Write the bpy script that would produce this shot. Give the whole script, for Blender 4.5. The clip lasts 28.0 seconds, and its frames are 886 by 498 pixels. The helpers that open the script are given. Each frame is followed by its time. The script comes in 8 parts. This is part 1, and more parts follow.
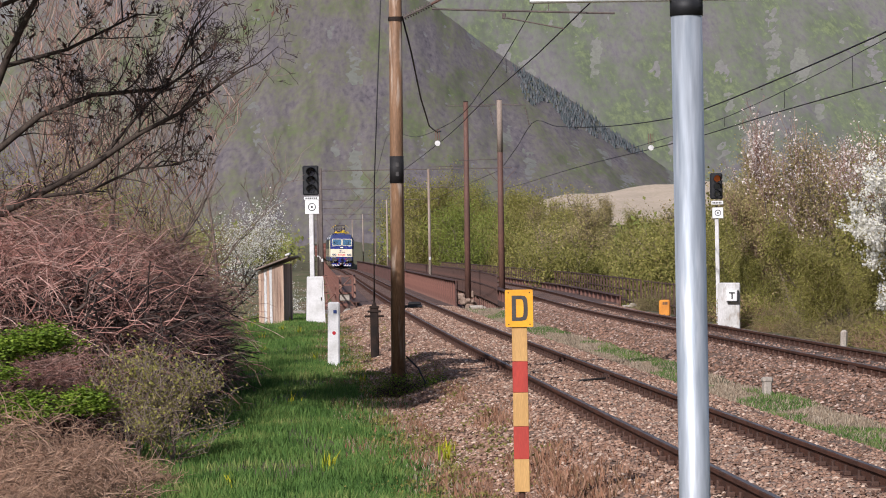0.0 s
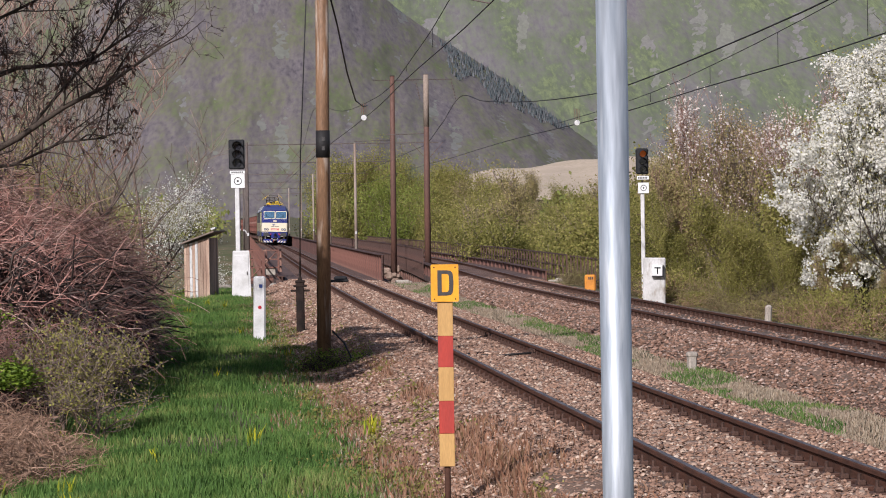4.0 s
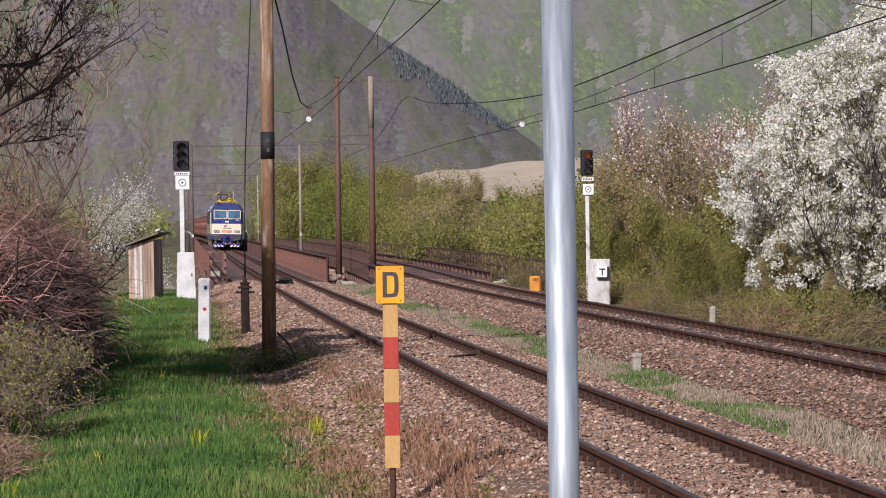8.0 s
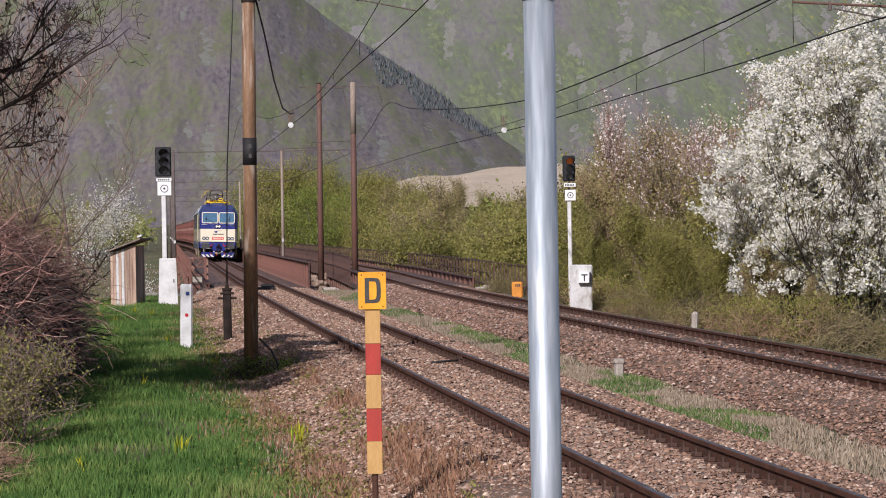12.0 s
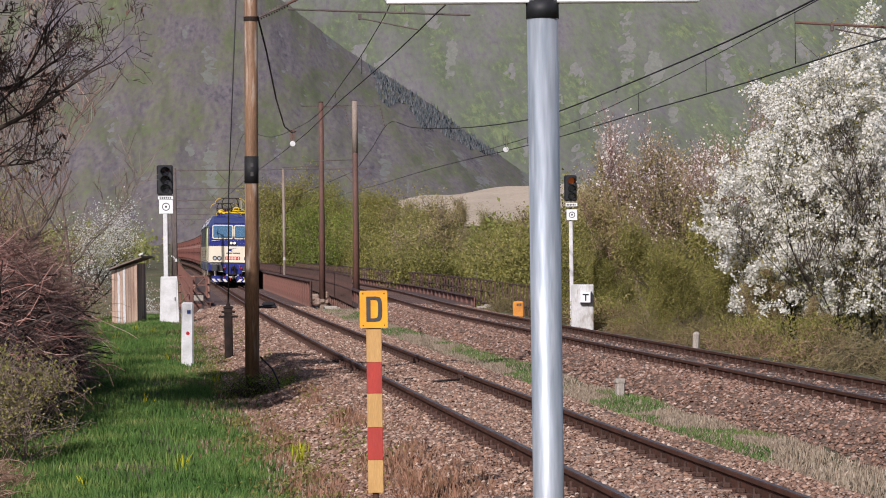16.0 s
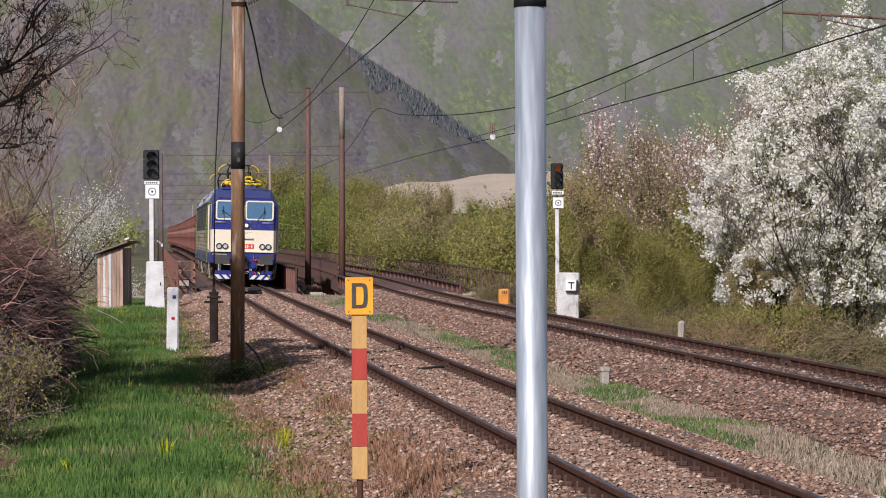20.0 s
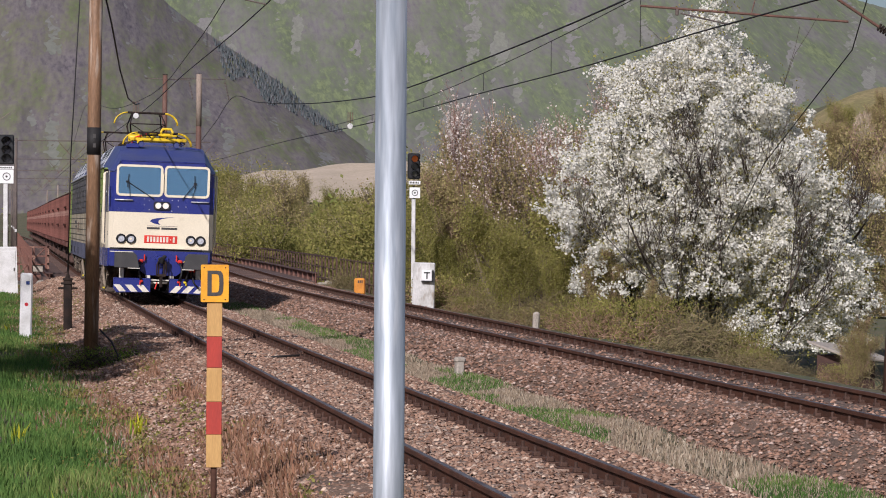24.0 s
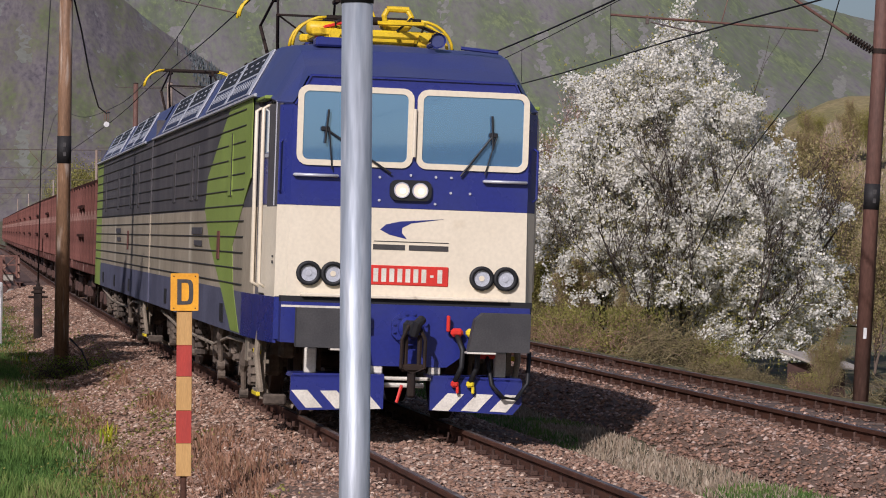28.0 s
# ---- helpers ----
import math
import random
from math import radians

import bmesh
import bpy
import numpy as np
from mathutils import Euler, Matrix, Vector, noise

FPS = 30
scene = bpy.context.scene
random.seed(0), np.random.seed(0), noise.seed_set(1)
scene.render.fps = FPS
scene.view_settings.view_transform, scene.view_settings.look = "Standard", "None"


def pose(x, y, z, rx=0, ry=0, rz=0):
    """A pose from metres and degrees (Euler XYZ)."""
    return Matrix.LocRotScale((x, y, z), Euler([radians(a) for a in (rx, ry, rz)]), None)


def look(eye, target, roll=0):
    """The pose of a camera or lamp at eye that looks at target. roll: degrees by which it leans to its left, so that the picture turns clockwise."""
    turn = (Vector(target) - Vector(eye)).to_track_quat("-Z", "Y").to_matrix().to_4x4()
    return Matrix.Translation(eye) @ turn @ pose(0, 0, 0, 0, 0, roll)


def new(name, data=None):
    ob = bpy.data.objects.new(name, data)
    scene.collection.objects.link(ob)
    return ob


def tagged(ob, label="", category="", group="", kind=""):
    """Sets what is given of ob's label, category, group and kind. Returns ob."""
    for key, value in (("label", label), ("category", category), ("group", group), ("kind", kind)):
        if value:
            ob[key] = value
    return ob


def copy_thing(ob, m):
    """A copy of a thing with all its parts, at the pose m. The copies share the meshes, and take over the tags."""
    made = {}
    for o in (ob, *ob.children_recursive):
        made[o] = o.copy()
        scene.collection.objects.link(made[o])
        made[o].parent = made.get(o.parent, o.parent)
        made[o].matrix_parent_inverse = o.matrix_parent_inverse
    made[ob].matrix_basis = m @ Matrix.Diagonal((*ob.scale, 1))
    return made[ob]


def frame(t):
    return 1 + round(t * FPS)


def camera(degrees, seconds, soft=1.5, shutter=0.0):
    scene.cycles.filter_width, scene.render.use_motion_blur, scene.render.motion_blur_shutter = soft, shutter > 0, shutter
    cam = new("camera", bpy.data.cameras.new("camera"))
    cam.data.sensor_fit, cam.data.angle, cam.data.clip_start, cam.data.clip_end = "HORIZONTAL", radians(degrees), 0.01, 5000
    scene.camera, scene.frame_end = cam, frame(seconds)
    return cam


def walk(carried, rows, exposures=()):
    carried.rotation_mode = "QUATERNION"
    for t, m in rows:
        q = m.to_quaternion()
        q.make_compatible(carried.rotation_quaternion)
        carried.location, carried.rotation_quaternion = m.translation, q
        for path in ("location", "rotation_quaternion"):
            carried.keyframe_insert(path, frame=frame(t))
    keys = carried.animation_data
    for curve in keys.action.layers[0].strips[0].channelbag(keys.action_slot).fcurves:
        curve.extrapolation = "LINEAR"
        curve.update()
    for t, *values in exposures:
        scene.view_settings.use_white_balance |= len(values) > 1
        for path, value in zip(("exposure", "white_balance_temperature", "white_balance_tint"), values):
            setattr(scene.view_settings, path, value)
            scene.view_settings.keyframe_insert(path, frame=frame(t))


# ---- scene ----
cam = camera(17.82, 28.0, soft=1.0)
# seconds, sideways sway, eye height, yaw, pitch, roll: a long lens held by hand on one spot
ROWS = [
    (0.0, 0.0008, 2.0490, -0.000, 0.006, 1.007),
    (0.5, 0.0005, 2.0490, -0.315, -0.043, 1.071),
    (1.0, 0.0012, 2.0488, -0.627, -0.100, 1.048),
    (1.5, 0.0008, 2.0487, -0.825, -0.126, 0.959),
    (2.0, -0.0010, 2.0486, -1.013, -0.173, 0.975),
    (2.5, 0.0005, 2.0491, -1.073, -0.295, 0.897),
    (3.0, 0.0020, 2.0499, -1.185, -0.381, 0.924),
    (3.5, 0.0037, 2.0503, -1.322, -0.463, 0.920),
    (5.5, 0.0054, 2.0505, -2.075, -0.643, 0.856),
    (6.0, 0.0048, 2.0511, -2.228, -0.616, 0.898),
    (6.5, 0.0027, 2.0517, -2.417, -0.575, 0.897),
    (7.0, 0.0017, 2.0520, -2.517, -0.535, 0.927),
    (7.5, 0.0008, 2.0524, -2.559, -0.543, 0.941),
    (8.0, 0.0025, 2.0527, -2.613, -0.526, 0.915),
    (8.5, 0.0020, 2.0527, -2.675, -0.505, 0.975),
    (9.0, 0.0026, 2.0527, -2.737, -0.458, 0.977),
    (9.5, 0.0031, 2.0526, -2.808, -0.482, 0.975),
    (10.0, 0.0024, 2.0525, -2.867, -0.538, 0.986),
    (10.5, 0.0021, 2.0529, -2.894, -0.574, 0.982),
    (11.0, 0.0029, 2.0529, -2.911, -0.532, 0.958),
    (11.5, 0.0018, 2.0529, -2.930, -0.467, 0.975),
    (12.0, 0.0024, 2.0526, -2.975, -0.413, 0.945),
    (12.5, 0.0012, 2.0522, -3.000, -0.357, 0.913),
    (13.0, 0.0018, 2.0517, -3.014, -0.280, 0.821),
    (13.5, 0.0011, 2.0509, -2.995, -0.184, 0.897),
    (15.5, -0.0015, 2.0504, -2.964, 0.009, 0.776),
    (16.0, -0.0009, 2.0499, -2.948, -0.022, 0.737),
    (16.5, -0.0020, 2.0497, -2.931, -0.072, 0.717),
    (17.0, -0.0023, 2.0497, -2.895, -0.129, 0.672),
    (17.5, -0.0028, 2.0497, -2.951, -0.192, 0.621),
    (18.0, -0.0040, 2.0501, -3.028, -0.238, 0.541),
    (18.5, -0.0035, 2.0506, -3.019, -0.303, 0.493),
    (19.0, -0.0029, 2.0511, -3.055, -0.301, 0.431),
    (19.5, -0.0016, 2.0512, -3.131, -0.288, 0.322),
    (20.0, -0.0003, 2.0509, -3.230, -0.287, 0.291),
    (20.5, 0.0007, 2.0502, -3.341, -0.214, 0.182),
    (21.0, 0.0008, 2.0494, -3.585, -0.196, 0.094),
    (21.5, 0.0001, 2.0491, -4.102, -0.241, -0.003),
    (22.0, -0.0004, 2.0485, -4.727, -0.300, -0.101),
    (22.5, -0.0033, 2.0480, -5.353, -0.394, -0.209),
    (24.5, -0.0062, 2.0472, -6.203, -0.509, -0.391),
    (25.0, -0.0065, 2.0465, -6.248, -0.527, -0.397),
    (25.5, -0.0046, 2.0461, -6.280, -0.542, -0.414),
    (26.0, -0.0046, 2.0459, -6.286, -0.618, -0.327),
    (26.5, -0.0049, 2.0459, -6.337, -0.581, -0.333),
    (27.0, -0.0041, 2.0462, -6.402, -0.529, -0.256),
    (27.5, 0.0002, 2.0465, -6.613, -0.467, -0.324),
    (28.0, 0.0047, 2.0466, -6.730, -0.316, -0.369),
]
walk(cam, [(t, pose(x, 0, z, 90 + pitch, roll, yaw)) for t, x, z, yaw, pitch, roll in ROWS], [(0.0, 0.06, 5860, 16), (8.0, -0.03, 5860, 18), (20.0, -0.07, 5860, 18), (25.0, -0.12, 5860, 18), (27.0, -0.20, 5860, 19), (28.0, -0.32, 5860, 21)])

# ---- light ----
SUN_AZ, SUN_EL = 205.0, 32.5   # compass bearing from +y towards +x, and height, in degrees
world = bpy.data.worlds.new("sky")
scene.world = world
world.use_nodes = True
_n = world.node_tree.nodes
_bg = _n["Background"]
_sky = _n.new("ShaderNodeTexSky")
_sky.sky_type, _sky.sun_disc = "NISHITA", False
_sky.sun_elevation, _sky.sun_rotation = radians(SUN_EL), radians(SUN_AZ)
_sky.dust_density, _sky.air_density = 2.0, 1.0
world.node_tree.links.new(_sky.outputs[0], _bg.inputs[0])
_bg.inputs[1].default_value = 0.07
sun_data = bpy.data.lights.new("sun", "SUN")
sun_data.energy, sun_data.angle, sun_data.color = 5.0, radians(0.6), (1.0, 0.93, 0.82)
sun = new("sun", sun_data)
_to = Vector((math.sin(radians(SUN_AZ)) * math.cos(radians(SUN_EL)), math.cos(radians(SUN_AZ)) * math.cos(radians(SUN_EL)), math.sin(radians(SUN_EL))))
sun.matrix_world = look(_to * 50, (0, 0, 0))

# ---- materials ----
def material(name, base, rough=0.8, metal=0.0, other=None, scale=6.0, grain=0.25, bump=0.2, fine=60.0, rand=0.0, island=0.0, spec=0.4, stain=None, stain_at=0.62, stain_scale=1.5, stretch=(1, 1, 1), bump_dist=0.01):
    """A surface with two scales of variation: broad blotches towards `other`, fine grain, optional stains."""
    m = bpy.data.materials.new(name)
    m.use_nodes = True
    nt = m.node_tree
    N, L = nt.nodes.new, nt.links.new
    b = nt.nodes["Principled BSDF"]
    b.inputs["Metallic"].default_value = metal
    b.inputs["Specular IOR Level"].default_value = spec
    tc = N("ShaderNodeTexCoord")
    mp = N("ShaderNodeMapping")
    mp.inputs["Scale"].default_value = stretch
    L(tc.outputs["Object"], mp.inputs[0])
    n1 = N("ShaderNodeTexNoise")
    n1.inputs["Scale"].default_value, n1.inputs["Detail"].default_value = scale, 6.0
    L(mp.outputs[0], n1.inputs["Vector"])
    n2 = N("ShaderNodeTexNoise")
    n2.inputs["Scale"].default_value, n2.inputs["Detail"].default_value = fine, 4.0
    L(mp.outputs[0], n2.inputs["Vector"])
    r1 = N("ShaderNodeMapRange")
    r1.inputs["From Min"].default_value, r1.inputs["From Max"].default_value = 0.38, 0.64
    L(n1.outputs["Fac"], r1.inputs["Value"])
    mix = N("ShaderNodeMix")
    mix.data_type = "RGBA"
    second = other or tuple(c * (1 - grain) for c in base)
    mix.inputs[6].default_value, mix.inputs[7].default_value = (*base, 1), (*second, 1)
    L(r1.outputs[0], mix.inputs[0])
    out = mix.outputs[2]
    if stain:
        n3 = N("ShaderNodeTexNoise")
        n3.inputs["Scale"].default_value, n3.inputs["Detail"].default_value = stain_scale, 8.0
        L(mp.outputs[0], n3.inputs["Vector"])
        r3 = N("ShaderNodeMapRange")
        r3.inputs["From Min"].default_value, r3.inputs["From Max"].default_value = stain_at - 0.05, stain_at + 0.07
        L(n3.outputs["Fac"], r3.inputs["Value"])
        mx = N("ShaderNodeMix")
        mx.data_type = "RGBA"
        mx.inputs[7].default_value = (*stain, 1)
        L(r3.outputs[0], mx.inputs[0])
        L(out, mx.inputs[6])
        out = mx.outputs[2]
    hsv = N("ShaderNodeHueSaturation")
    L(out, hsv.inputs["Color"])
    r2 = N("ShaderNodeMapRange")
    r2.inputs["From Min"].default_value, r2.inputs["From Max"].default_value = 0.3, 0.7
    r2.inputs["To Min"].default_value, r2.inputs["To Max"].default_value = 1 - grain, 1 + grain
    L(n2.outputs["Fac"], r2.inputs["Value"])
    val = r2.outputs[0]
    for amount, node, socket in ((rand, "ShaderNodeObjectInfo", "Random"), (island, "ShaderNodeNewGeometry", "Random Per Island")):
        if amount:
            src = N(node)
            rr = N("ShaderNodeMapRange")
            rr.inputs["To Min"].default_value, rr.inputs["To Max"].default_value = 1 - amount, 1 + amount
            L(src.outputs[socket], rr.inputs["Value"])
            mu = N("ShaderNodeMath")
            mu.operation = "MULTIPLY"
            L(val, mu.inputs[0])
            L(rr.outputs[0], mu.inputs[1])
            val = mu.outputs[0]
    L(val, hsv.inputs["Value"])
    L(hsv.outputs[0], b.inputs["Base Color"])
    rg = N("ShaderNodeMapRange")
    rg.inputs["To Min"].default_value, rg.inputs["To Max"].default_value = max(0.03, rough - 0.12), min(1, rough + 0.12)
    L(n1.outputs["Fac"], rg.inputs["Value"])
    L(rg.outputs[0], b.inputs["Roughness"])
    if bump:
        bp = N("ShaderNodeBump")
        bp.inputs["Strength"].default_value, bp.inputs["Distance"].default_value = bump, bump_dist
        L(n2.outputs["Fac"], bp.inputs["Height"])
        L(bp.outputs[0], b.inputs["Normal"])
    return m


def palette(name, colours, rough=0.85, detail=3.0, patch=0.0, patch_scale=0.02, translucent=0.0, value=0.2, soft_from=0.35, soft_to=0.65, squeeze=(1, 1, 1)):
    """Many small pieces in one mesh, each piece of its own colour out of a ramp; patch mixes in broad areas."""
    m = bpy.data.materials.new(name)
    m.use_nodes = True
    nt = m.node_tree
    N, L = nt.nodes.new, nt.links.new
    b = nt.nodes["Principled BSDF"]
    b.inputs["Roughness"].default_value = rough
    b.inputs["Specular IOR Level"].default_value = 0.25
    g = N("ShaderNodeNewGeometry")
    ramp = N("ShaderNodeValToRGB")
    e = ramp.color_ramp.elements
    while len(e) < len(colours):
        e.new(0.5)
    for i, c in enumerate(colours):
        e[i].position = i / max(1, len(colours) - 1)
        e[i].color = (*c, 1)
    fac = g.outputs["Random Per Island"]
    if patch:
        n = N("ShaderNodeTexNoise")
        n.inputs["Scale"].default_value, n.inputs["Detail"].default_value = patch_scale, detail
        mp = N("ShaderNodeMapping")
        mp.inputs["Scale"].default_value = squeeze
        L(g.outputs["Position"], mp.inputs[0])
        L(mp.outputs[0], n.inputs["Vector"])
        r = N("ShaderNodeMapRange")
        r.inputs["From Min"].default_value, r.inputs["From Max"].default_value = soft_from, soft_to
        L(n.outputs["Fac"], r.inputs["Value"])
        mx = N("ShaderNodeMix")
        mx.inputs[0].default_value = patch
        L(fac, mx.inputs[2])
        L(r.outputs[0], mx.inputs[3])
        fac = mx.outputs[0]
    L(fac, ramp.inputs[0])
    hsv = N("ShaderNodeHueSaturation")
    L(ramp.outputs[0], hsv.inputs["Color"])
    wn = N("ShaderNodeTexWhiteNoise")
    wn.noise_dimensions = "1D"
    L(g.outputs["Random Per Island"], wn.inputs["W"])
    rr = N("ShaderNodeMapRange")
    rr.inputs["To Min"].default_value, rr.inputs["To Max"].default_value = 1 - value, 1 + value
    L(wn.outputs["Value"], rr.inputs["Value"])
    L(rr.outputs[0], hsv.inputs["Value"])
    L(hsv.outputs[0], b.inputs["Base Color"])
    if translucent:
        tr = N("ShaderNodeBsdfTranslucent")
        ms = N("ShaderNodeMixShader")
        ms.inputs[0].default_value = translucent
        L(hsv.outputs[0], tr.inputs[0])
        L(b.outputs[0], ms.inputs[1])
        L(tr.outputs[0], ms.inputs[2])
        L(ms.outputs[0], nt.nodes["Material Output"].inputs[0])
    return m


def woodland(name, colours, scale, squeeze, crown):
    """Far woods: broad drifts of colour down the slope, mottled at the size of single crowns."""
    m = bpy.data.materials.new(name)
    m.use_nodes = True
    nt = m.node_tree
    N, L = nt.nodes.new, nt.links.new
    b = nt.nodes["Principled BSDF"]
    b.inputs["Roughness"].default_value, b.inputs["Specular IOR Level"].default_value = 0.95, 0.1
    g = N("ShaderNodeNewGeometry")
    out = []
    for vec, sc, detail, lo, hi in ((squeeze, scale, 8.0, 0.35, 0.65), (crown, 1.0, 3.0, 0.25, 0.75)):
        mp, n, r = N("ShaderNodeMapping"), N("ShaderNodeTexNoise"), N("ShaderNodeMapRange")
        mp.inputs["Scale"].default_value = vec
        n.inputs["Scale"].default_value, n.inputs["Detail"].default_value, n.inputs["Roughness"].default_value = sc, detail, 0.68
        r.inputs["From Min"].default_value, r.inputs["From Max"].default_value = lo, hi
        L(g.outputs["Position"], mp.inputs[0])
        L(mp.outputs[0], n.inputs["Vector"])
        L(n.outputs["Fac"], r.inputs["Value"])
        out.append(r.outputs[0])
    mx = N("ShaderNodeMix")
    mx.inputs[0].default_value = 0.42
    L(out[0], mx.inputs[2])
    L(out[1], mx.inputs[3])
    ramp = N("ShaderNodeValToRGB")
    e = ramp.color_ramp.elements
    while len(e) < len(colours):
        e.new(0.5)
    for i, c in enumerate(colours):
        e[i].position, e[i].color = i / (len(colours) - 1), (*c, 1)
    L(mx.outputs[0], ramp.inputs[0])
    hsv, rr = N("ShaderNodeHueSaturation"), N("ShaderNodeMapRange")
    rr.inputs["To Min"].default_value, rr.inputs["To Max"].default_value = 0.74, 1.26
    L(out[1], rr.inputs["Value"])
    L(rr.outputs[0], hsv.inputs["Value"])
    L(ramp.outputs[0], hsv.inputs["Color"])
    L(hsv.outputs[0], b.inputs["Base Color"])
    return m


def lamp_material(name, colour, strength):
    m = bpy.data.materials.new(name)
    m.use_nodes = True
    b = m.node_tree.nodes["Principled BSDF"]
    b.inputs["Base Color"].default_value = (*colour, 1)
    b.inputs["Emission Color"].default_value = (*colour, 1)
    b.inputs["Emission Strength"].default_value = strength
    return m


def glass_material(name, tint, rough=0.03, mirror=0.0):
    m = bpy.data.materials.new(name)
    m.use_nodes = True
    b = m.node_tree.nodes["Principled BSDF"]
    b.inputs["Base Color"].default_value = (*tint, 1)
    b.inputs["Roughness"].default_value = rough
    b.inputs["Metallic"].default_value = mirror
    b.inputs["Specular IOR Level"].default_value = 1.0
    b.inputs["Coat Weight"].default_value = 1.0
    b.inputs["Coat Roughness"].default_value = 0.02
    return m


M_BALLAST = material("ballast bed", (0.190, 0.121, 0.083), 0.95, other=(0.127, 0.085, 0.060), scale=1.2, fine=28, grain=0.35, bump=0.6, bump_dist=0.04)
M_STONE = palette("ballast stones", [(0.138, 0.078, 0.052), (0.253, 0.149, 0.101), (0.322, 0.194, 0.133), (0.265, 0.163, 0.115), (0.391, 0.255, 0.184), (0.529, 0.414, 0.322)], 0.9, value=0.25)
M_STONE_OLD = palette("rusty ballast stones", [(0.132, 0.074, 0.050), (0.240, 0.138, 0.094), (0.300, 0.176, 0.122), (0.252, 0.151, 0.106), (0.336, 0.216, 0.162), (0.456, 0.348, 0.288)], 0.9, value=0.25)
M_EARTH = material("meadow earth", (0.075, 0.085, 0.035), 0.95, other=(0.14, 0.11, 0.065), scale=0.5, fine=9, grain=0.35, bump=0.5, bump_dist=0.05)
M_RAIL = material("rusty rail steel", (0.094, 0.042, 0.027), 0.85, spec=0.15, other=(0.064, 0.032, 0.022), scale=3, fine=40, grain=0.2, bump=0.15)
M_RAILTOP = material("worn running surface", (0.26, 0.21, 0.19), 0.48, 0.8, other=(0.16, 0.12, 0.105), scale=2, fine=25, grain=0.15, bump=0.05)
M_SLEEPER = material("weathered sleeper", (0.270, 0.190, 0.145), 0.9, other=(0.21, 0.145, 0.108), scale=3, fine=30, grain=0.3, rand=0.2, bump=0.3)
# dark wood; the far rails' shadow sides are also in this tone
M_SLEEPERDARK = material("dark shaded sleeper", (0.105, 0.075, 0.06), 0.9, other=(0.07, 0.05, 0.042), scale=3, fine=30, grain=0.3, rand=0.2, bump=0.3)
M_CHAIR = material("rusty fastening", (0.075, 0.038, 0.026), 0.8, scale=8, grain=0.3)
M_RUST = material("rusty bridge plate", (0.177, 0.078, 0.057), 0.8, other=(0.110, 0.056, 0.046), scale=1.1, fine=25, grain=0.25, stain=(0.270, 0.155, 0.113), stain_scale=2.2, stretch=(1, 1, 0.35))
M_RUSTDARK = material("dark rusty railing", (0.090, 0.046, 0.035), 0.8, other=(0.060, 0.035, 0.029), scale=3, grain=0.3)
M_DECK = material("rust-stained bridge deck", (0.120, 0.074, 0.060), 0.85, other=(0.085, 0.054, 0.045), scale=1, fine=20, grain=0.3)
M_MASTWOOD = material("peeling painted mast", (0.27, 0.155, 0.085), 0.6, other=(0.17, 0.095, 0.052), scale=2.5, fine=30, grain=0.25, stain=(0.42, 0.33, 0.26), stain_at=0.60, stain_scale=3.0, stretch=(3, 3, 0.35))
M_MASTRUST = material("red-brown mast paint", (0.135, 0.066, 0.048), 0.7, other=(0.10, 0.053, 0.040), scale=2, fine=30, grain=0.2, stain=(0.28, 0.17, 0.13), stain_at=0.66, stretch=(1, 1, 0.3))
M_MASTGREY = material("weathered grey mast", (0.30, 0.25, 0.21), 0.7, other=(0.22, 0.16, 0.12), scale=2, fine=30, grain=0.2, stretch=(1, 1, 0.3))
M_BAND = material("dark number band", (0.018, 0.016, 0.016), 0.7, scale=5, grain=0.3)
M_GALV = material("galvanised steel", (0.47, 0.50, 0.54), 0.55, 0.5, other=(0.31, 0.345, 0.385), scale=26, fine=90, grain=0.16, stretch=(1, 1, 0.10), bump=0.12, stain=(0.62, 0.63, 0.64), stain_at=0.60, stain_scale=18)
M_WHITE = material("weathered white paint", (0.66, 0.65, 0.64), 0.7, other=(0.52, 0.51, 0.49), scale=3, fine=30, grain=0.08, stain=(0.42, 0.38, 0.34), stain_at=0.68, stain_scale=4)
M_OLDWHITE = material("streaked old whitewash", (0.56, 0.55, 0.54), 0.8, other=(0.44, 0.43, 0.41), scale=3, fine=30, grain=0.12, stain=(0.30, 0.26, 0.22), stain_at=0.62, stain_scale=5, stretch=(1, 1, 0.5))
M_CLEANWHITE = material("white enamel", (0.80, 0.80, 0.79), 0.35, other=(0.72, 0.72, 0.71), scale=4, grain=0.05, bump=0.03)
M_BLACK = material("matt black", (0.014, 0.014, 0.016), 0.6, scale=5, grain=0.3, bump=0.05)
M_IRON = material("dark cast iron", (0.018, 0.013, 0.011), 0.75, spec=0.2, other=(0.032, 0.02, 0.015), scale=5, grain=0.3)
M_TUBE = material("grey-brown weathered steel", (0.115, 0.088, 0.075), 0.7, other=(0.075, 0.060, 0.054), scale=3, fine=30, grain=0.2)
M_WIRE = material("catenary wire", (0.030, 0.028, 0.028), 0.6, 0.5, scale=3, grain=0.1, bump=0)
M_PORCELAIN = material("pale insulator", (0.55, 0.50, 0.46), 0.3, scale=8, grain=0.1, bump=0.03)
M_YELLOW = material("signal yellow board", (0.78, 0.36, 0.016), 0.5, other=(0.66, 0.29, 0.012), scale=5, fine=50, grain=0.08, bump=0.05, stain=(0.45, 0.22, 0.03), stain_at=0.73, stain_scale=9)
M_POSTCREAM = material("faded ochre post", (0.52, 0.31, 0.11), 0.6, other=(0.44, 0.25, 0.085), scale=3, fine=40, grain=0.12, stretch=(4, 4, 0.5))
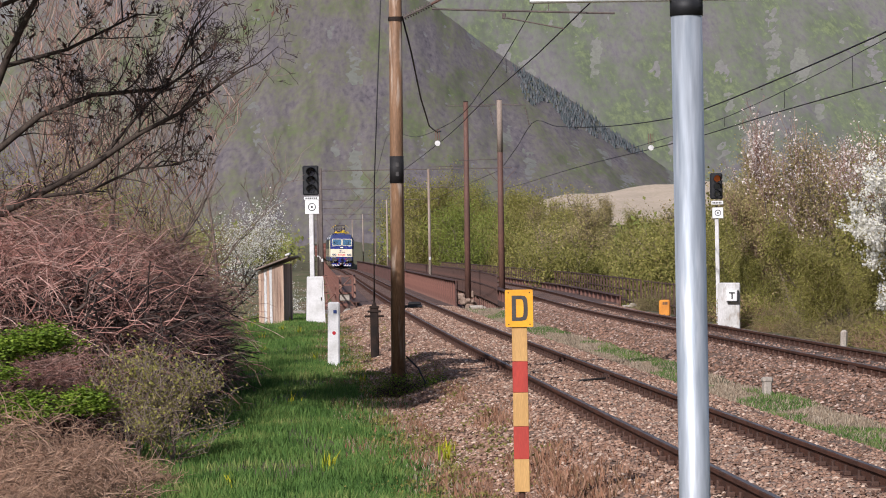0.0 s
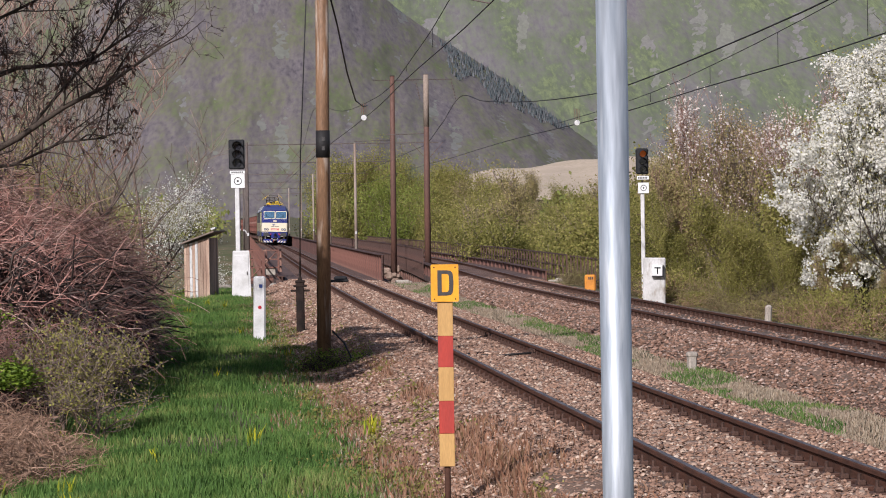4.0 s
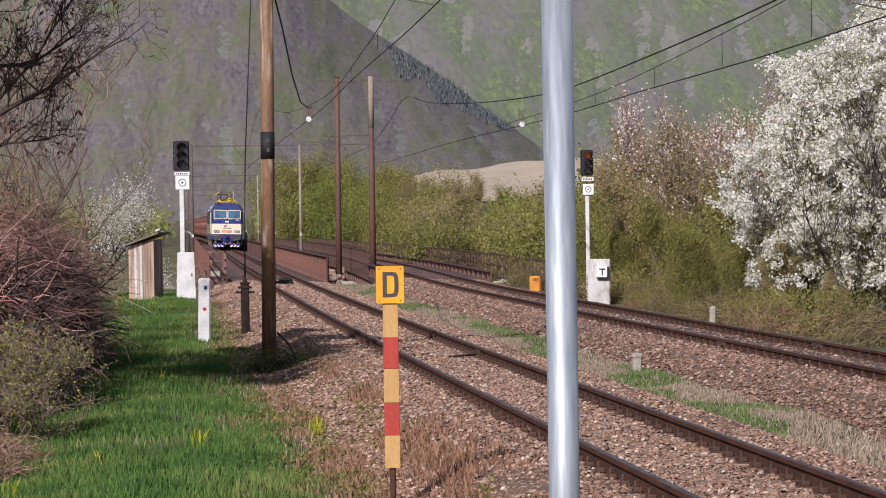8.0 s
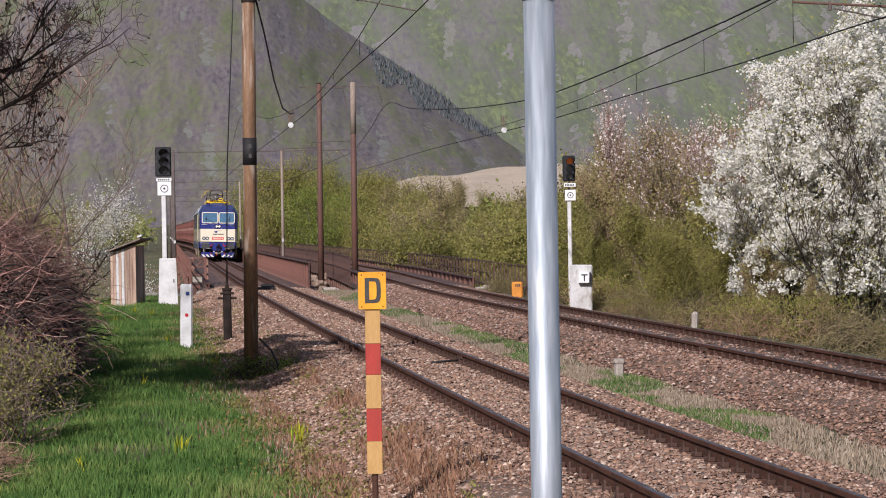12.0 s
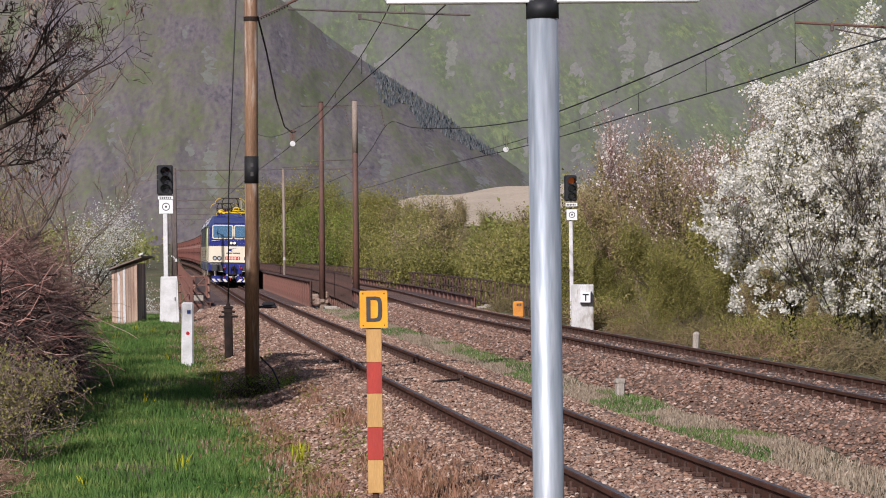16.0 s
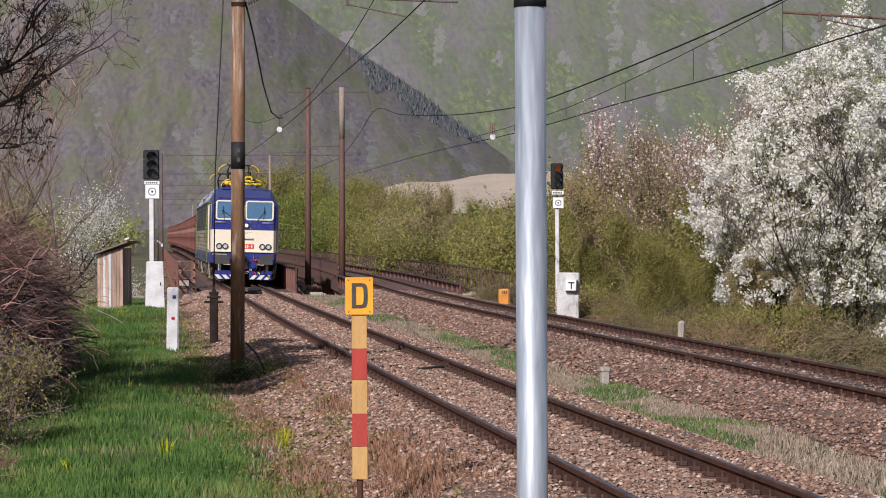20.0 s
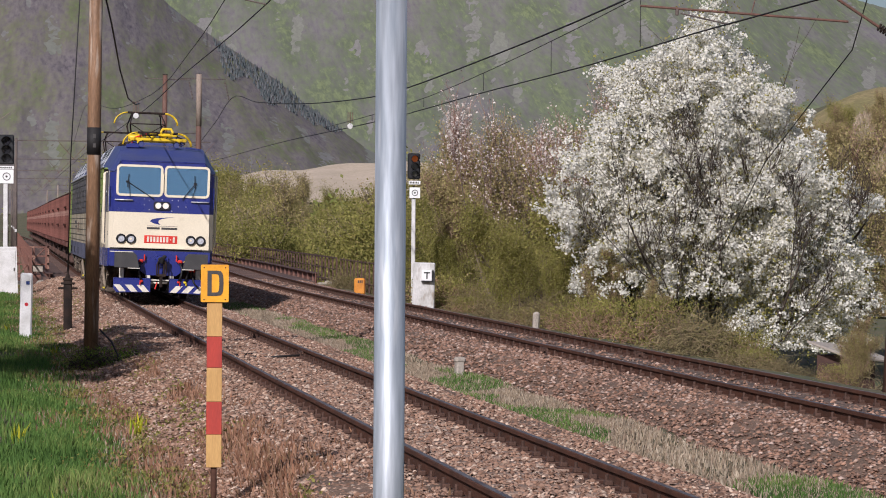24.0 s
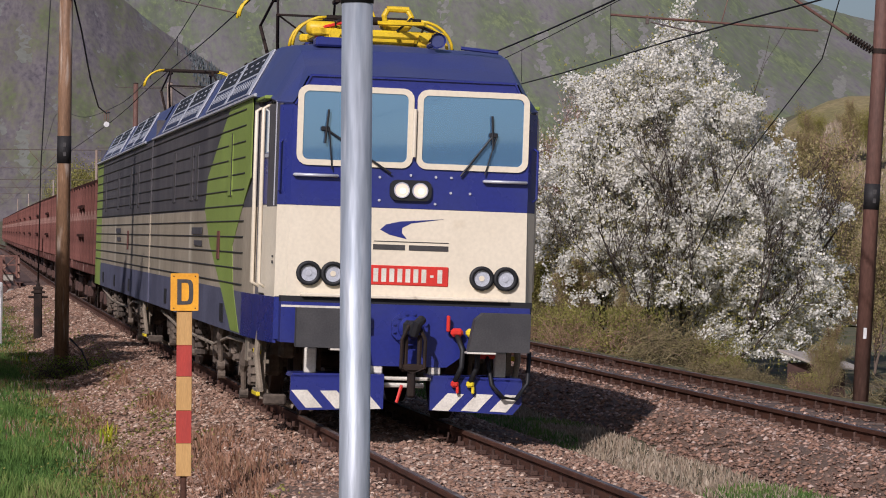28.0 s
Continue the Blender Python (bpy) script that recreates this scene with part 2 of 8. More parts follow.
M_POSTRED = material("faded red post", (0.40, 0.045, 0.030), 0.6, other=(0.32, 0.038, 0.028), scale=3, fine=40, grain=0.12, stretch=(4, 4, 0.5))
M_LETTER = material("dark grey letter", (0.055, 0.050, 0.048), 0.6, scale=8, grain=0.2, bump=0.03)
M_BOARDS = material("grey shed boards", (0.420, 0.304, 0.225), 0.85, other=(0.252, 0.166, 0.122), scale=1.5, fine=35, grain=0.25, rand=0.45, stretch=(5, 5, 0.4))
M_ROOFING = material("bleached roofing felt", (0.215, 0.165, 0.135), 0.9, other=(0.135, 0.105, 0.085), scale=3, grain=0.3)
M_CONCRETE = material("old concrete", (0.36, 0.32, 0.27), 0.9, other=(0.30, 0.26, 0.22), scale=4, fine=30, grain=0.2, bump=0.3)
M_RUBBLE = material("pinkish rubble", (0.30, 0.215, 0.165), 0.9, other=(0.20, 0.14, 0.105), scale=5, fine=30, grain=0.25, bump=0.4)
M_ORANGE = material("orange housing", (0.62, 0.25, 0.035), 0.6, other=(0.52, 0.20, 0.03), scale=4, grain=0.12)
M_BARK = material("dark bark", (0.046, 0.035, 0.029), 0.9, spec=0.15, other=(0.07, 0.054, 0.043), scale=4, fine=40, grain=0.3, stretch=(3, 3, 0.6), bump=0.4)
M_BARKPALE = material("pale brown twigs", (0.17, 0.125, 0.095), 0.9, other=(0.11, 0.08, 0.065), scale=2, grain=0.3, bump=0)


# ---- mesh tools ----
class Shape:
    """Collects vertices and faces for one mesh."""

    wide = 1.0   # every mesh is widened by this factor as it is made

    def __init__(self):
        self.v, self.f = [], []

    def add(self, verts, faces, m=None):
        k = len(self.v)
        self.v += [tuple(m @ Vector(p)) if m else tuple(p) for p in verts]
        self.f += [tuple(i + k for i in q) for q in faces]
        return self

    def box(self, cx, cy, cz, sx, sy, sz, b=0.0, m=None):
        """A box by its middle and size, its edges chamfered by b."""
        hx, hy, hz = sx / 2, sy / 2, sz / 2
        b = min(b, hx * 0.9, hy * 0.9, hz * 0.9)
        if b <= 0:
            vs = [(cx + i * hx, cy + j * hy, cz + k * hz) for i in (-1, 1) for j in (-1, 1) for k in (-1, 1)]
            return self.add(vs, [(0, 1, 3, 2), (4, 6, 7, 5), (0, 4, 5, 1), (2, 3, 7, 6), (0, 2, 6, 4), (1, 5, 7, 3)], m)
        vs, idx = [], {}
        for i in (-1, 1):
            for j in (-1, 1):
                for k in (-1, 1):
                    for a in range(3):
                        d = [hx - b, hy - b, hz - b]
                        d[a] += b
                        idx[i, j, k, a] = len(vs)
                        vs.append((cx + i * d[0], cy + j * d[1], cz + k * d[2]))
        fs = []
        for s in (-1, 1):
            q = [(-1, -1), (1, -1), (1, 1), (-1, 1)]
            q = q if s > 0 else q[::-1]
            fs.append([idx[s, p, r, 0] for p, r in q])
            fs.append([idx[r, s, p, 1] for p, r in q])
            fs.append([idx[p, r, s, 2] for p, r in q])
        for p in (-1, 1):
            for r in (-1, 1):
                fs.append([idx[-1, p, r, 1], idx[1, p, r, 1], idx[1, p, r, 2], idx[-1, p, r, 2]])
                fs.append([idx[p, -1, r, 0], idx[p, 1, r, 0], idx[p, 1, r, 2], idx[p, -1, r, 2]])
                fs.append([idx[p, r, -1, 0], idx[p, r, 1, 0], idx[p, r, 1, 1], idx[p, r, -1, 1]])
        for i in (-1, 1):
            for j in (-1, 1):
                for k in (-1, 1):
                    fs.append([idx[i, j, k, 0], idx[i, j, k, 1], idx[i, j, k, 2]])
        return self.add(vs, fs, m)

    def tube(self, pts, radii, sides=6, caps=True, m=None):
        """A round bar through the points; one radius or one for each point."""
        pts = [Vector(p) for p in pts]
        if not isinstance(radii, (list, tuple)):
            radii = [radii] * len(pts)
        vs, fs, ref = [], [], None
        for i, p in enumerate(pts):
            d = (pts[min(i + 1, len(pts) - 1)] - pts[max(i - 1, 0)])
            d = d.normalized() if d.length > 1e-9 else Vector((0, 0, 1))
            if ref is None:
                ref = Vector((1, 0, 0)) if abs(d.x) < 0.8 else Vector((0, 1, 0))
            u = d.cross(ref).normalized()
            w = d.cross(u)
            for s in range(sides):
                a = 2 * math.pi * s / sides
                vs.append(p + (u * math.cos(a) + w * math.sin(a)) * radii[i])
        for i in range(len(pts) - 1):
            for s in range(sides):
                a, b2 = i * sides + s, i * sides + (s + 1) % sides
                fs.append((a, b2, b2 + sides, a + sides))
        if caps:
            fs.append(tuple(range(sides))[::-1])
            fs.append(tuple(range((len(pts) - 1) * sides, len(pts) * sides)))
        return self.add(vs, fs, m)

    def disc(self, c, axis, r, depth, sides=20, m=None):
        c, axis = Vector(c), Vector(axis).normalized()
        return self.tube([c - axis * depth / 2, c + axis * depth / 2], r, sides, True, m)

    def ring(self, c, r_out, r_in, depth, sides=24):
        """A flat ring in the xz plane round c, facing -y."""
        vs, fs = [], []
        for s in range(sides):
            a = 2 * math.pi * s / sides
            ca, sa = math.cos(a), math.sin(a)
            for r, dy in ((r_out, depth / 2), (r_out, -depth / 2), (r_in, -depth / 2), (r_in, depth / 2)):
                vs.append((c[0] + ca * r, c[1] + dy, c[2] + sa * r))
        for s in range(sides):
            a, b2 = 4 * s, 4 * ((s + 1) % sides)
            for k in range(4):
                fs.append((a + k, a + (k + 1) % 4, b2 + (k + 1) % 4, b2 + k))
        return self.add(vs, fs)

    def prism(self, outline, y0, y1, m=None):
        """An outline in (x, z) drawn out from y0 to y1."""
        n = len(outline)
        vs = [(x, y0, z) for x, z in outline] + [(x, y1, z) for x, z in outline]
        fs = [tuple(range(n)), tuple(range(n, 2 * n))[::-1]]
        fs += [(i, i + n, (i + 1) % n + n, (i + 1) % n) for i in range(n)]
        return self.add(vs, fs, m)

    def loft(self, rings, close=True, caps=False):
        """Rings with the same number of points, joined one to the next."""
        n = len(rings[0])
        vs = [p for r in rings for p in r]
        fs = []
        for i in range(len(rings) - 1):
            for s in range(n if close else n - 1):
                a, b2 = i * n + s, i * n + (s + 1) % n
                fs.append((a, b2, b2 + n, a + n))
        if caps:
            fs.append(tuple(range(n))[::-1])
            fs.append(tuple(range((len(rings) - 1) * n, len(rings) * n)))
        return self.add(vs, fs)

    def mesh(self, name, mat=None, smooth=False):
        me = bpy.data.meshes.new(name)
        me.from_pydata([(x * Shape.wide, y, z) for x, y, z in self.v], [], self.f)
        if mat:
            me.materials.append(mat)
        if smooth:
            me.polygons.foreach_set("use_smooth", [True] * len(me.polygons))
        me.validate()
        me.update()
        bm = bmesh.new()
        bm.from_mesh(me)
        bmesh.ops.recalc_face_normals(bm, faces=bm.faces)
        bm.to_mesh(me)
        bm.free()
        return me


def soup(name, verts, faces, mat, smooth=False):
    """A mesh from numpy arrays: vertices (n, 3) and equal faces (m, k)."""
    me = bpy.data.meshes.new(name)
    k = faces.shape[1]
    me.vertices.add(len(verts))
    me.vertices.foreach_set("co", np.asarray(verts, np.float32).ravel())
    me.loops.add(faces.size)
    me.loops.foreach_set("vertex_index", faces.astype(np.int32).ravel())
    me.polygons.add(len(faces))
    me.polygons.foreach_set("loop_start", np.arange(0, faces.size, k, dtype=np.int32))
    me.polygons.foreach_set("loop_total", np.full(len(faces), k, np.int32))
    if smooth:
        me.polygons.foreach_set("use_smooth", np.ones(len(faces), bool))
    me.materials.append(mat)
    me.update(calc_edges=True)
    return me


def part(name, shape, mat, parent, label="", smooth=False, at=None):
    me = shape if isinstance(shape, bpy.types.Mesh) else shape.mesh(name, mat, smooth)
    ob = new(name, me)
    ob.parent = parent
    if at is not None:
        ob.matrix_basis = at
    if label:
        tagged(ob, label)
    return ob


def thing(name, label, category, at=None, group="", kind="", data=None):
    ob = new(name, data)
    if at is not None:
        ob.matrix_basis = at
    return tagged(ob, label, category, group, kind)


# ---- the plan ----
def near_x(y):
    """Middle of the near track."""
    u = min(y, 340.0) / 100
    x = 4.80 - 6.45 * u + 1.0 * u * u - 0.168 * u ** 3
    if y > 340:
        x += (y - 340) / 100 * (-6.45 + 2.0 * 3.4 - 0.504 * 3.4 ** 2)
    return x


def spacing(y):
    s = min(1.0, max(0.0, (y - 85) / 70))
    return 5.7 + 1.3 * s * s * (3 - 2 * s)


def far_x(y):
    return near_x(y) + spacing(y)


def heading(fx, y):
    """The track's bearing in degrees, as a turn about z."""
    return -math.degrees(math.atan2(fx(y + 0.5) - fx(y - 0.5), 1.0))


CANT = 1.6          # both tracks lean to the inside of the curve
BRIDGE = 113.0      # the near bridge begins here
BRIDGE_END = 345.0
STEPS = [8 + 2.0 * i for i in range(60)] + [128 + 8.0 * i for i in range(60)]


def smooth(a, b2, x):
    u = min(1.0, max(0.0, (x - a) / (b2 - a)))
    return u * u * (3 - 2 * u)


def ground_z(x, y):
    """Height of the open ground."""
    d = x - near_x(y)
    z = -0.46 + 0.10 * smooth(-2.6, -1.9, d)
    z -= 0.25 * smooth(-4.0, -9.0, d)
    z += 0.06 * noise.noise(Vector((x * 0.5, y * 0.35, 0)))
    e = d - spacing(y)
    z -= 1.3 * smooth(2.6, 7.0, e)
    z += 0.92 * smooth(17.0, 9.0, y) * smooth(30, 6, abs(x))
    valley = smooth(BRIDGE + 1, BRIDGE + 22, y) * (1 - smooth(BRIDGE_END - 25, BRIDGE_END + 15, y))
    z -= 6.0 * valley
    z += 13.0 * smooth(380, 760, y) * smooth(-60, 90, x) + 4.0 * smooth(400, 800, y)
    z += 22.0 * smooth(110, 300, y) * smooth(0.165, 0.27, x / max(y, 1.0))
    return z


# ---- ground ----
def build_ground():
    xs = [-900, -500, -300, -180, -110, -70, -45, -30, -22, -17, -14] + [-12 + 0.5 * i for i in range(57)] + [17 + 1.5 * i for i in range(20)] + [50, 60, 75, 95, 120, 160, 220, 320, 500, 900]
    ys = [-600, -250, -100, -40, -15, -5, 0, 4] + [7 + 1.0 * i for i in range(118)] + [125 + 5.0 * i for i in range(46)] + [360 + 20.0 * i for i in range(24)] + [880, 1000, 1300]
    vs = np.array([(x + 0.0, y, ground_z(x, y)) for y in ys for x in xs])
    nx = len(xs)
    fs = np.array([(j * nx + i, j * nx + i + 1, (j + 1) * nx + i + 1, (j + 1) * nx + i) for j in range(len(ys) - 1) for i in range(nx - 1)])
    return thing("ground", "grassy earth ground beside the railway", "ground", kind="structure", data=soup("ground", vs, fs, M_EARTH, True))


def bed_profile(spread=1.0):
    return [(-2.75 * spread, -0.52), (-1.75, -0.165), (-0.80, -0.150), (-0.62, -0.185), (0.62, -0.185), (0.80, -0.150), (1.75, -0.180), (3.05, -0.56)]


def build_bed(name, fx, label):
    ys = [7 + 1.0 * i for i in range(106)] + [113.5]
    rings = []
    for y in ys:
        a = radians(heading(fx, y))
        rings.append([(fx(y) + x * math.cos(a), y + x * math.sin(a), z - 0.028 * x + (0.03 * noise.noise(Vector((x * 2, y * 1.3, 3))) if 0 < i < 7 else -0.05)) for i, (x, z) in enumerate(bed_profile())])
    s = Shape()
    s.loft(rings, close=False)
    return thing(name, label, "ballast", kind="structure", data=s.mesh(name, M_BALLAST, True))


RAIL = [(-0.075, -0.17), (0.075, -0.17), (0.075, -0.155), (0.012, -0.14), (0.010, -0.055), (0.036, -0.042), (0.036, -0.006), (0.026, 0.0), (-0.026, 0.0), (-0.036, -0.006), (-0.036, -0.042), (-0.010, -0.055), (-0.012, -0.14), (-0.075, -0.155)]


def on_track(fx, y, x, z):
    """A point x beside and z above the middle of a track, with its cant."""
    a, c = radians(heading(fx, y)), radians(CANT)
    u, w = x * math.cos(c) + z * math.sin(c), z * math.cos(c) - x * math.sin(c)
    return (fx(y) + u * math.cos(a), y + u * math.sin(a), w)


def build_track(name, fx, label, y0, y1, sleepers_to, wood):
    t = thing(name, label, "railway track", kind="structure")
    steps = [y for y in STEPS if y0 <= y <= y1]
    for side in (-0.755, 0.755):
        s, top = Shape(), Shape()
        s.loft([[on_track(fx, y, side + px, pz) for px, pz in RAIL] for y in steps], caps=True)
        top.loft([[on_track(fx, y, side + px, pz) for px, pz in ((-0.027, 0.0005), (0.027, 0.0005), (0.024, 0.003), (-0.024, 0.003))] for y in steps], caps=True)
        r = part("rail", s, M_RAIL, t, smooth=False)
        part("running_surface", top, M_RAILTOP, r, "worn steel running surface")
    body = Shape().box(0, 0, -0.235, 2.5, 0.25, 0.16, 0.025).mesh("sleeper", wood)
    fast = Shape()
    for side in (-0.755, 0.755):
        fast.box(side, 0, -0.150, 0.34, 0.17, 0.022, 0.006)
        for k in (-1, 1):
            fast.box(side + k * 0.105, 0, -0.120, 0.075, 0.10, 0.05, 0.012)
            fast.tube([(side + k * 0.12, 0, -0.11), (side + k * 0.12, 0, -0.045)], 0.018, 6)
    chairs = fast.mesh("fastening", M_CHAIR)
    y = y0 + 0.4
    while y < sleepers_to:
        x, yy, z = on_track(fx, y, 0, 0)
        m = pose(x, yy, z, random.uniform(-0.5, 0.5), CANT, heading(fx, y) + random.uniform(-0.8, 0.8))
        sl = part("sleeper", body, None, t, at=m)
        part("fastening", chairs, None, sl)
        y += 0.61
    # fishplates at a rail joint
    for side, yj in ((0.755, 47.0), (-0.755, 47.6)):
        for k in (-1, 1):
            s = Shape().box(side + k * 0.03, 0, -0.09, 0.03, 0.62, 0.085, 0.008)
            for b2 in (-0.2, -0.07, 0.07, 0.2):
                s.tube([(side + k * 0.03, b2, -0.09), (side + k * 0.075, b2, -0.09)], 0.02, 6)
            x, yy, z = on_track(fx, yj, 0, 0)
            part("fishplate", s, M_CHAIR, t, at=pose(x, yy, z, 0, CANT, heading(fx, yj)))
    return t


OCTA = np.array([(1, 0, 0), (-1, 0, 0), (0, 1, 0), (0, -1, 0), (0, 0, 1), (0, 0, -1)], float)
OCTF = np.array([(0, 2, 4), (2, 1, 4), (1, 3, 4), (3, 0, 4), (3, 1, 5), (0, 3, 5)])


def lumps(centres, sizes, rng, squash=0.55, jitter=0.3):
    """One rough little stone or clump at each centre."""
    n = len(centres)
    v = OCTA[None] * (1 + rng.uniform(-jitter, jitter, (n, 6, 3)))
    v = v + rng.uniform(-jitter, jitter, (n, 6, 3)) * 0.6
    ang = rng.uniform(0, 6.283, n)
    c, s = np.cos(ang), np.sin(ang)
    x = v[..., 0] * c[:, None] - v[..., 1] * s[:, None]
    y = v[..., 0] * s[:, None] + v[..., 1] * c[:, None]
    z = v[..., 2] * squash + 0.22 * v[..., 0]
    p = np.stack([x, y, z], -1) * np.asarray(sizes).reshape(-1, 1, 1) + np.asarray(centres)[:, None]
    return p.reshape(-1, 3), (OCTF[None] + 6 * np.arange(n)[:, None, None]).reshape(-1, 3)


def build_stones(name, fx, mat, y0, y1, n, seed, label, bare=0.10):
    rng = np.random.default_rng(seed)
    u = rng.random(n)
    ys = y0 * (y1 / y0) ** u
    prof = bed_profile()
    px, pz = np.array([p[0] for p in prof]), np.array([p[1] for p in prof])
    d = rng.uniform(-3.0, 3.2, n)
    keep = ~((np.abs(np.abs(d) - 0.755) < 0.11)) & ~((np.abs(d) < 0.7) & (rng.random(n) < bare))
    d, ys = d[keep], ys[keep]
    z = np.interp(d, px, pz) - 0.028 * d + rng.uniform(-0.010, 0.018, len(d)) + 0.022 * (np.abs(d) < 0.62)
    x = np.array([fx(y) for y in ys]) + d
    size = (0.012 + 0.026 * rng.random(len(d)) ** 1.6) * (0.75 + ys / 85)
    v, f = lumps(np.stack([x, ys, z], -1), size, rng)
    return thing(name, label, "ballast", kind="stuff", data=soup(name, v, f, mat))


def blades(centres, heights, rng, width=0.012, lean=0.5):
    """Grass: a bent two-piece blade at each centre."""
    n = len(centres)
    a = rng.uniform(0, 6.283, n)
    side = np.stack([np.cos(a), np.sin(a), np.zeros(n)], -1) * width * rng.uniform(0.6, 1.4, (n, 1))
    b = rng.uniform(0, 6.283, n)
    out = np.stack([np.cos(b), np.sin(b), np.zeros(n)], -1) * (heights * rng.uniform(0.05, lean, n))[:, None]
    up = np.stack([np.zeros(n), np.zeros(n), heights], -1)
    c = np.asarray(centres)
    v = np.stack([c - side, c + side, c + up * 0.55 + out * 0.35 + side * 0.7, c + up * 0.55 + out * 0.35 - side * 0.7, c + up * 0.93 + out], 1)
    k = 5 * np.arange(n)[:, None]
    f = np.concatenate([k + np.array([[0, 1, 2]]), k + np.array([[0, 2, 3]]), k + np.array([[3, 2, 4]])])
    return v.reshape(-1, 3), f


M_GRASS = palette("spring grass", [(0.044, 0.092, 0.019), (0.076, 0.152, 0.032), (0.108, 0.196, 0.042), (0.165, 0.228, 0.056), (0.27, 0.27, 0.095)], 0.7, translucent=0.3, patch=0.6, patch_scale=0.8, detail=6.0)
M_STRAW = palette("dry straw grass", [(0.24, 0.18, 0.12), (0.33, 0.26, 0.18), (0.42, 0.35, 0.265), (0.28, 0.20, 0.14)], 0.9, translucent=0.2)
M_REDWEED = palette("dry russet weeds", [(0.20, 0.095, 0.055), (0.29, 0.15, 0.09), (0.34, 0.20, 0.13), (0.16, 0.10, 0.05)], 0.9, translucent=0.2)
M_WEED = palette("yellow flowering weeds", [(0.12, 0.20, 0.02), (0.30, 0.32, 0.02), (0.50, 0.46, 0.02)], 0.8, translucent=0.3)


def meadow_mask(x, y):
    """How much green grass grows here."""
    d = x - near_x(y)
    m = smooth(-1.9, -3.2, d)
    m *= 0.25 + 0.75 * smooth(-0.30, 0.15, noise.noise(Vector((x * 0.9, y * 0.35, 7)))) * (1 - 0.5 * smooth(-3.6, -2.4, d))
    return m


def build_grass():
    rng = np.random.default_rng(5)
    pts, hs = [], []
    straw, shs, red, rhs, weed, whs = [], [], [], [], [], []
    for i in range(270000):
        y = 20 * (112 / 20) ** rng.random()
        d = rng.uniform(-7.5, -1.7)
        x = near_x(y) + d
        m = meadow_mask(x, y)
        z = ground_z(x, y)
        r = rng.random()
        if r < m:
            pts.append((x, y, z))
            hs.append(rng.uniform(0.03, 0.12) * (0.55 + 0.75 * smooth(-2.4, -4.4, d)) * (1.0 + 1.1 * max(0, noise.noise(Vector((x * 1.1, y * 0.5, 1))))))
        elif r < m + 0.20 and d > -3.9:
            (red if rng.random() < 0.45 + 0.5 * smooth(-2.8, -2.2, d) else straw).append((x, y, z + 0.0))
            (rhs if len(red) > len(rhs) else shs).append(rng.uniform(0.03, 0.13))
        if rng.random() < 0.00013 and d < -2.4:
            for _ in range(14):
                weed.append((x + rng.normal(0, 0.05), y + rng.normal(0, 0.05), z))
                whs.append(rng.uniform(0.12, 0.30))
    # russet stubble on the ballast shoulder
    for i in range(30000):
        y = 20 * (75 / 20) ** rng.random()
        d = rng.normal(-2.25, 0.42)
        x = near_x(y) + d
        if noise.noise(Vector((x * 0.9, y * 0.3, 31))) < 0.02 - 0.30 * smooth(36, 27, y):
            continue
        red.append((x, y, max(ground_z(x, y), -0.165 - 0.36 * smooth(-1.75, -2.75, d)) - 0.01))
        rhs.append(rng.uniform(0.05, 0.19) * smooth(80, 25, y))
    for i in range(110000):
        y = 22 * (112 / 22) ** rng.random()
        s = spacing(y)
        d = rng.uniform(2.0, s - 1.9 - 0.7)
        x = near_x(y) + d
        g = noise.noise(Vector((x * 0.6, y * 0.13, 21)))
        if rng.random() > 0.25 + 0.75 * smooth(-0.25, 0.2, g):
            continue
        z = max(ground_z(x, y) + 0.02, -0.5)
        if g + 0.5 * noise.noise(Vector((x * 1.4, y * 0.5, 4))) > 0.14 - 0.22 * smooth(38, 30, y) and rng.random() < 0.5:
            pts.append((x, y, z))
            hs.append(rng.uniform(0.03, 0.12))
        else:
            straw.append((x, y, z))
            shs.append(rng.uniform(0.02, 0.10))
    for name, p, h, mat, w, label in (("grass", pts, hs, M_GRASS, 0.008, "fresh green spring grass on the meadow strip"), ("dry_grass", straw, shs, M_STRAW, 0.009, "pale dry grass between the tracks"), ("russet_weeds", red, rhs, M_REDWEED, 0.011, "low russet dead weeds along the ballast edge"), ("yellow_weeds", weed, whs, M_WEED, 0.012, "small yellow flowering weeds in the grass")):
        p, h = np.array(p), np.array(h)
        v, f = blades(p, h, rng, w)
        thing(name, label, "grass", kind="stuff", data=soup(name, v, f, mat))


build_ground()
build_bed("ballast_bed_near", near_x, "reddish-grey crushed stone bed of the near track")
build_bed("ballast_bed_far", far_x, "brown crushed stone bed of the far track")
build_track("railway_track", near_x, "rusty rails on weathered sleepers, gently curved", 8, 600, 112, M_SLEEPER)
build_track("railway_track", far_x, "rusty canted rails of the second track", 8, 600, 112, M_SLEEPERDARK)
build_stones("ballast_stones", near_x, M_STONE, 19, 112, 125000, 11, "loose pinkish-grey ballast stones of the near track")
build_stones("ballast_stones", far_x, M_STONE_OLD, 20, 112, 75000, 12, "loose rust-brown ballast stones of the far track", 0.75)
build_grass()


# ---- things beside the line ----
def bars(shape, x0, x1, z, h, y, n, rng, gap=0.35):
    """Unreadable writing: n little upright bars in a row."""
    w = (x1 - x0) / n
    for i in range(n):
        shape.box(x0 + w * (i + 0.5), y, z, w * (1 - gap), 0.004, h * rng.uniform(0.8, 1.0))


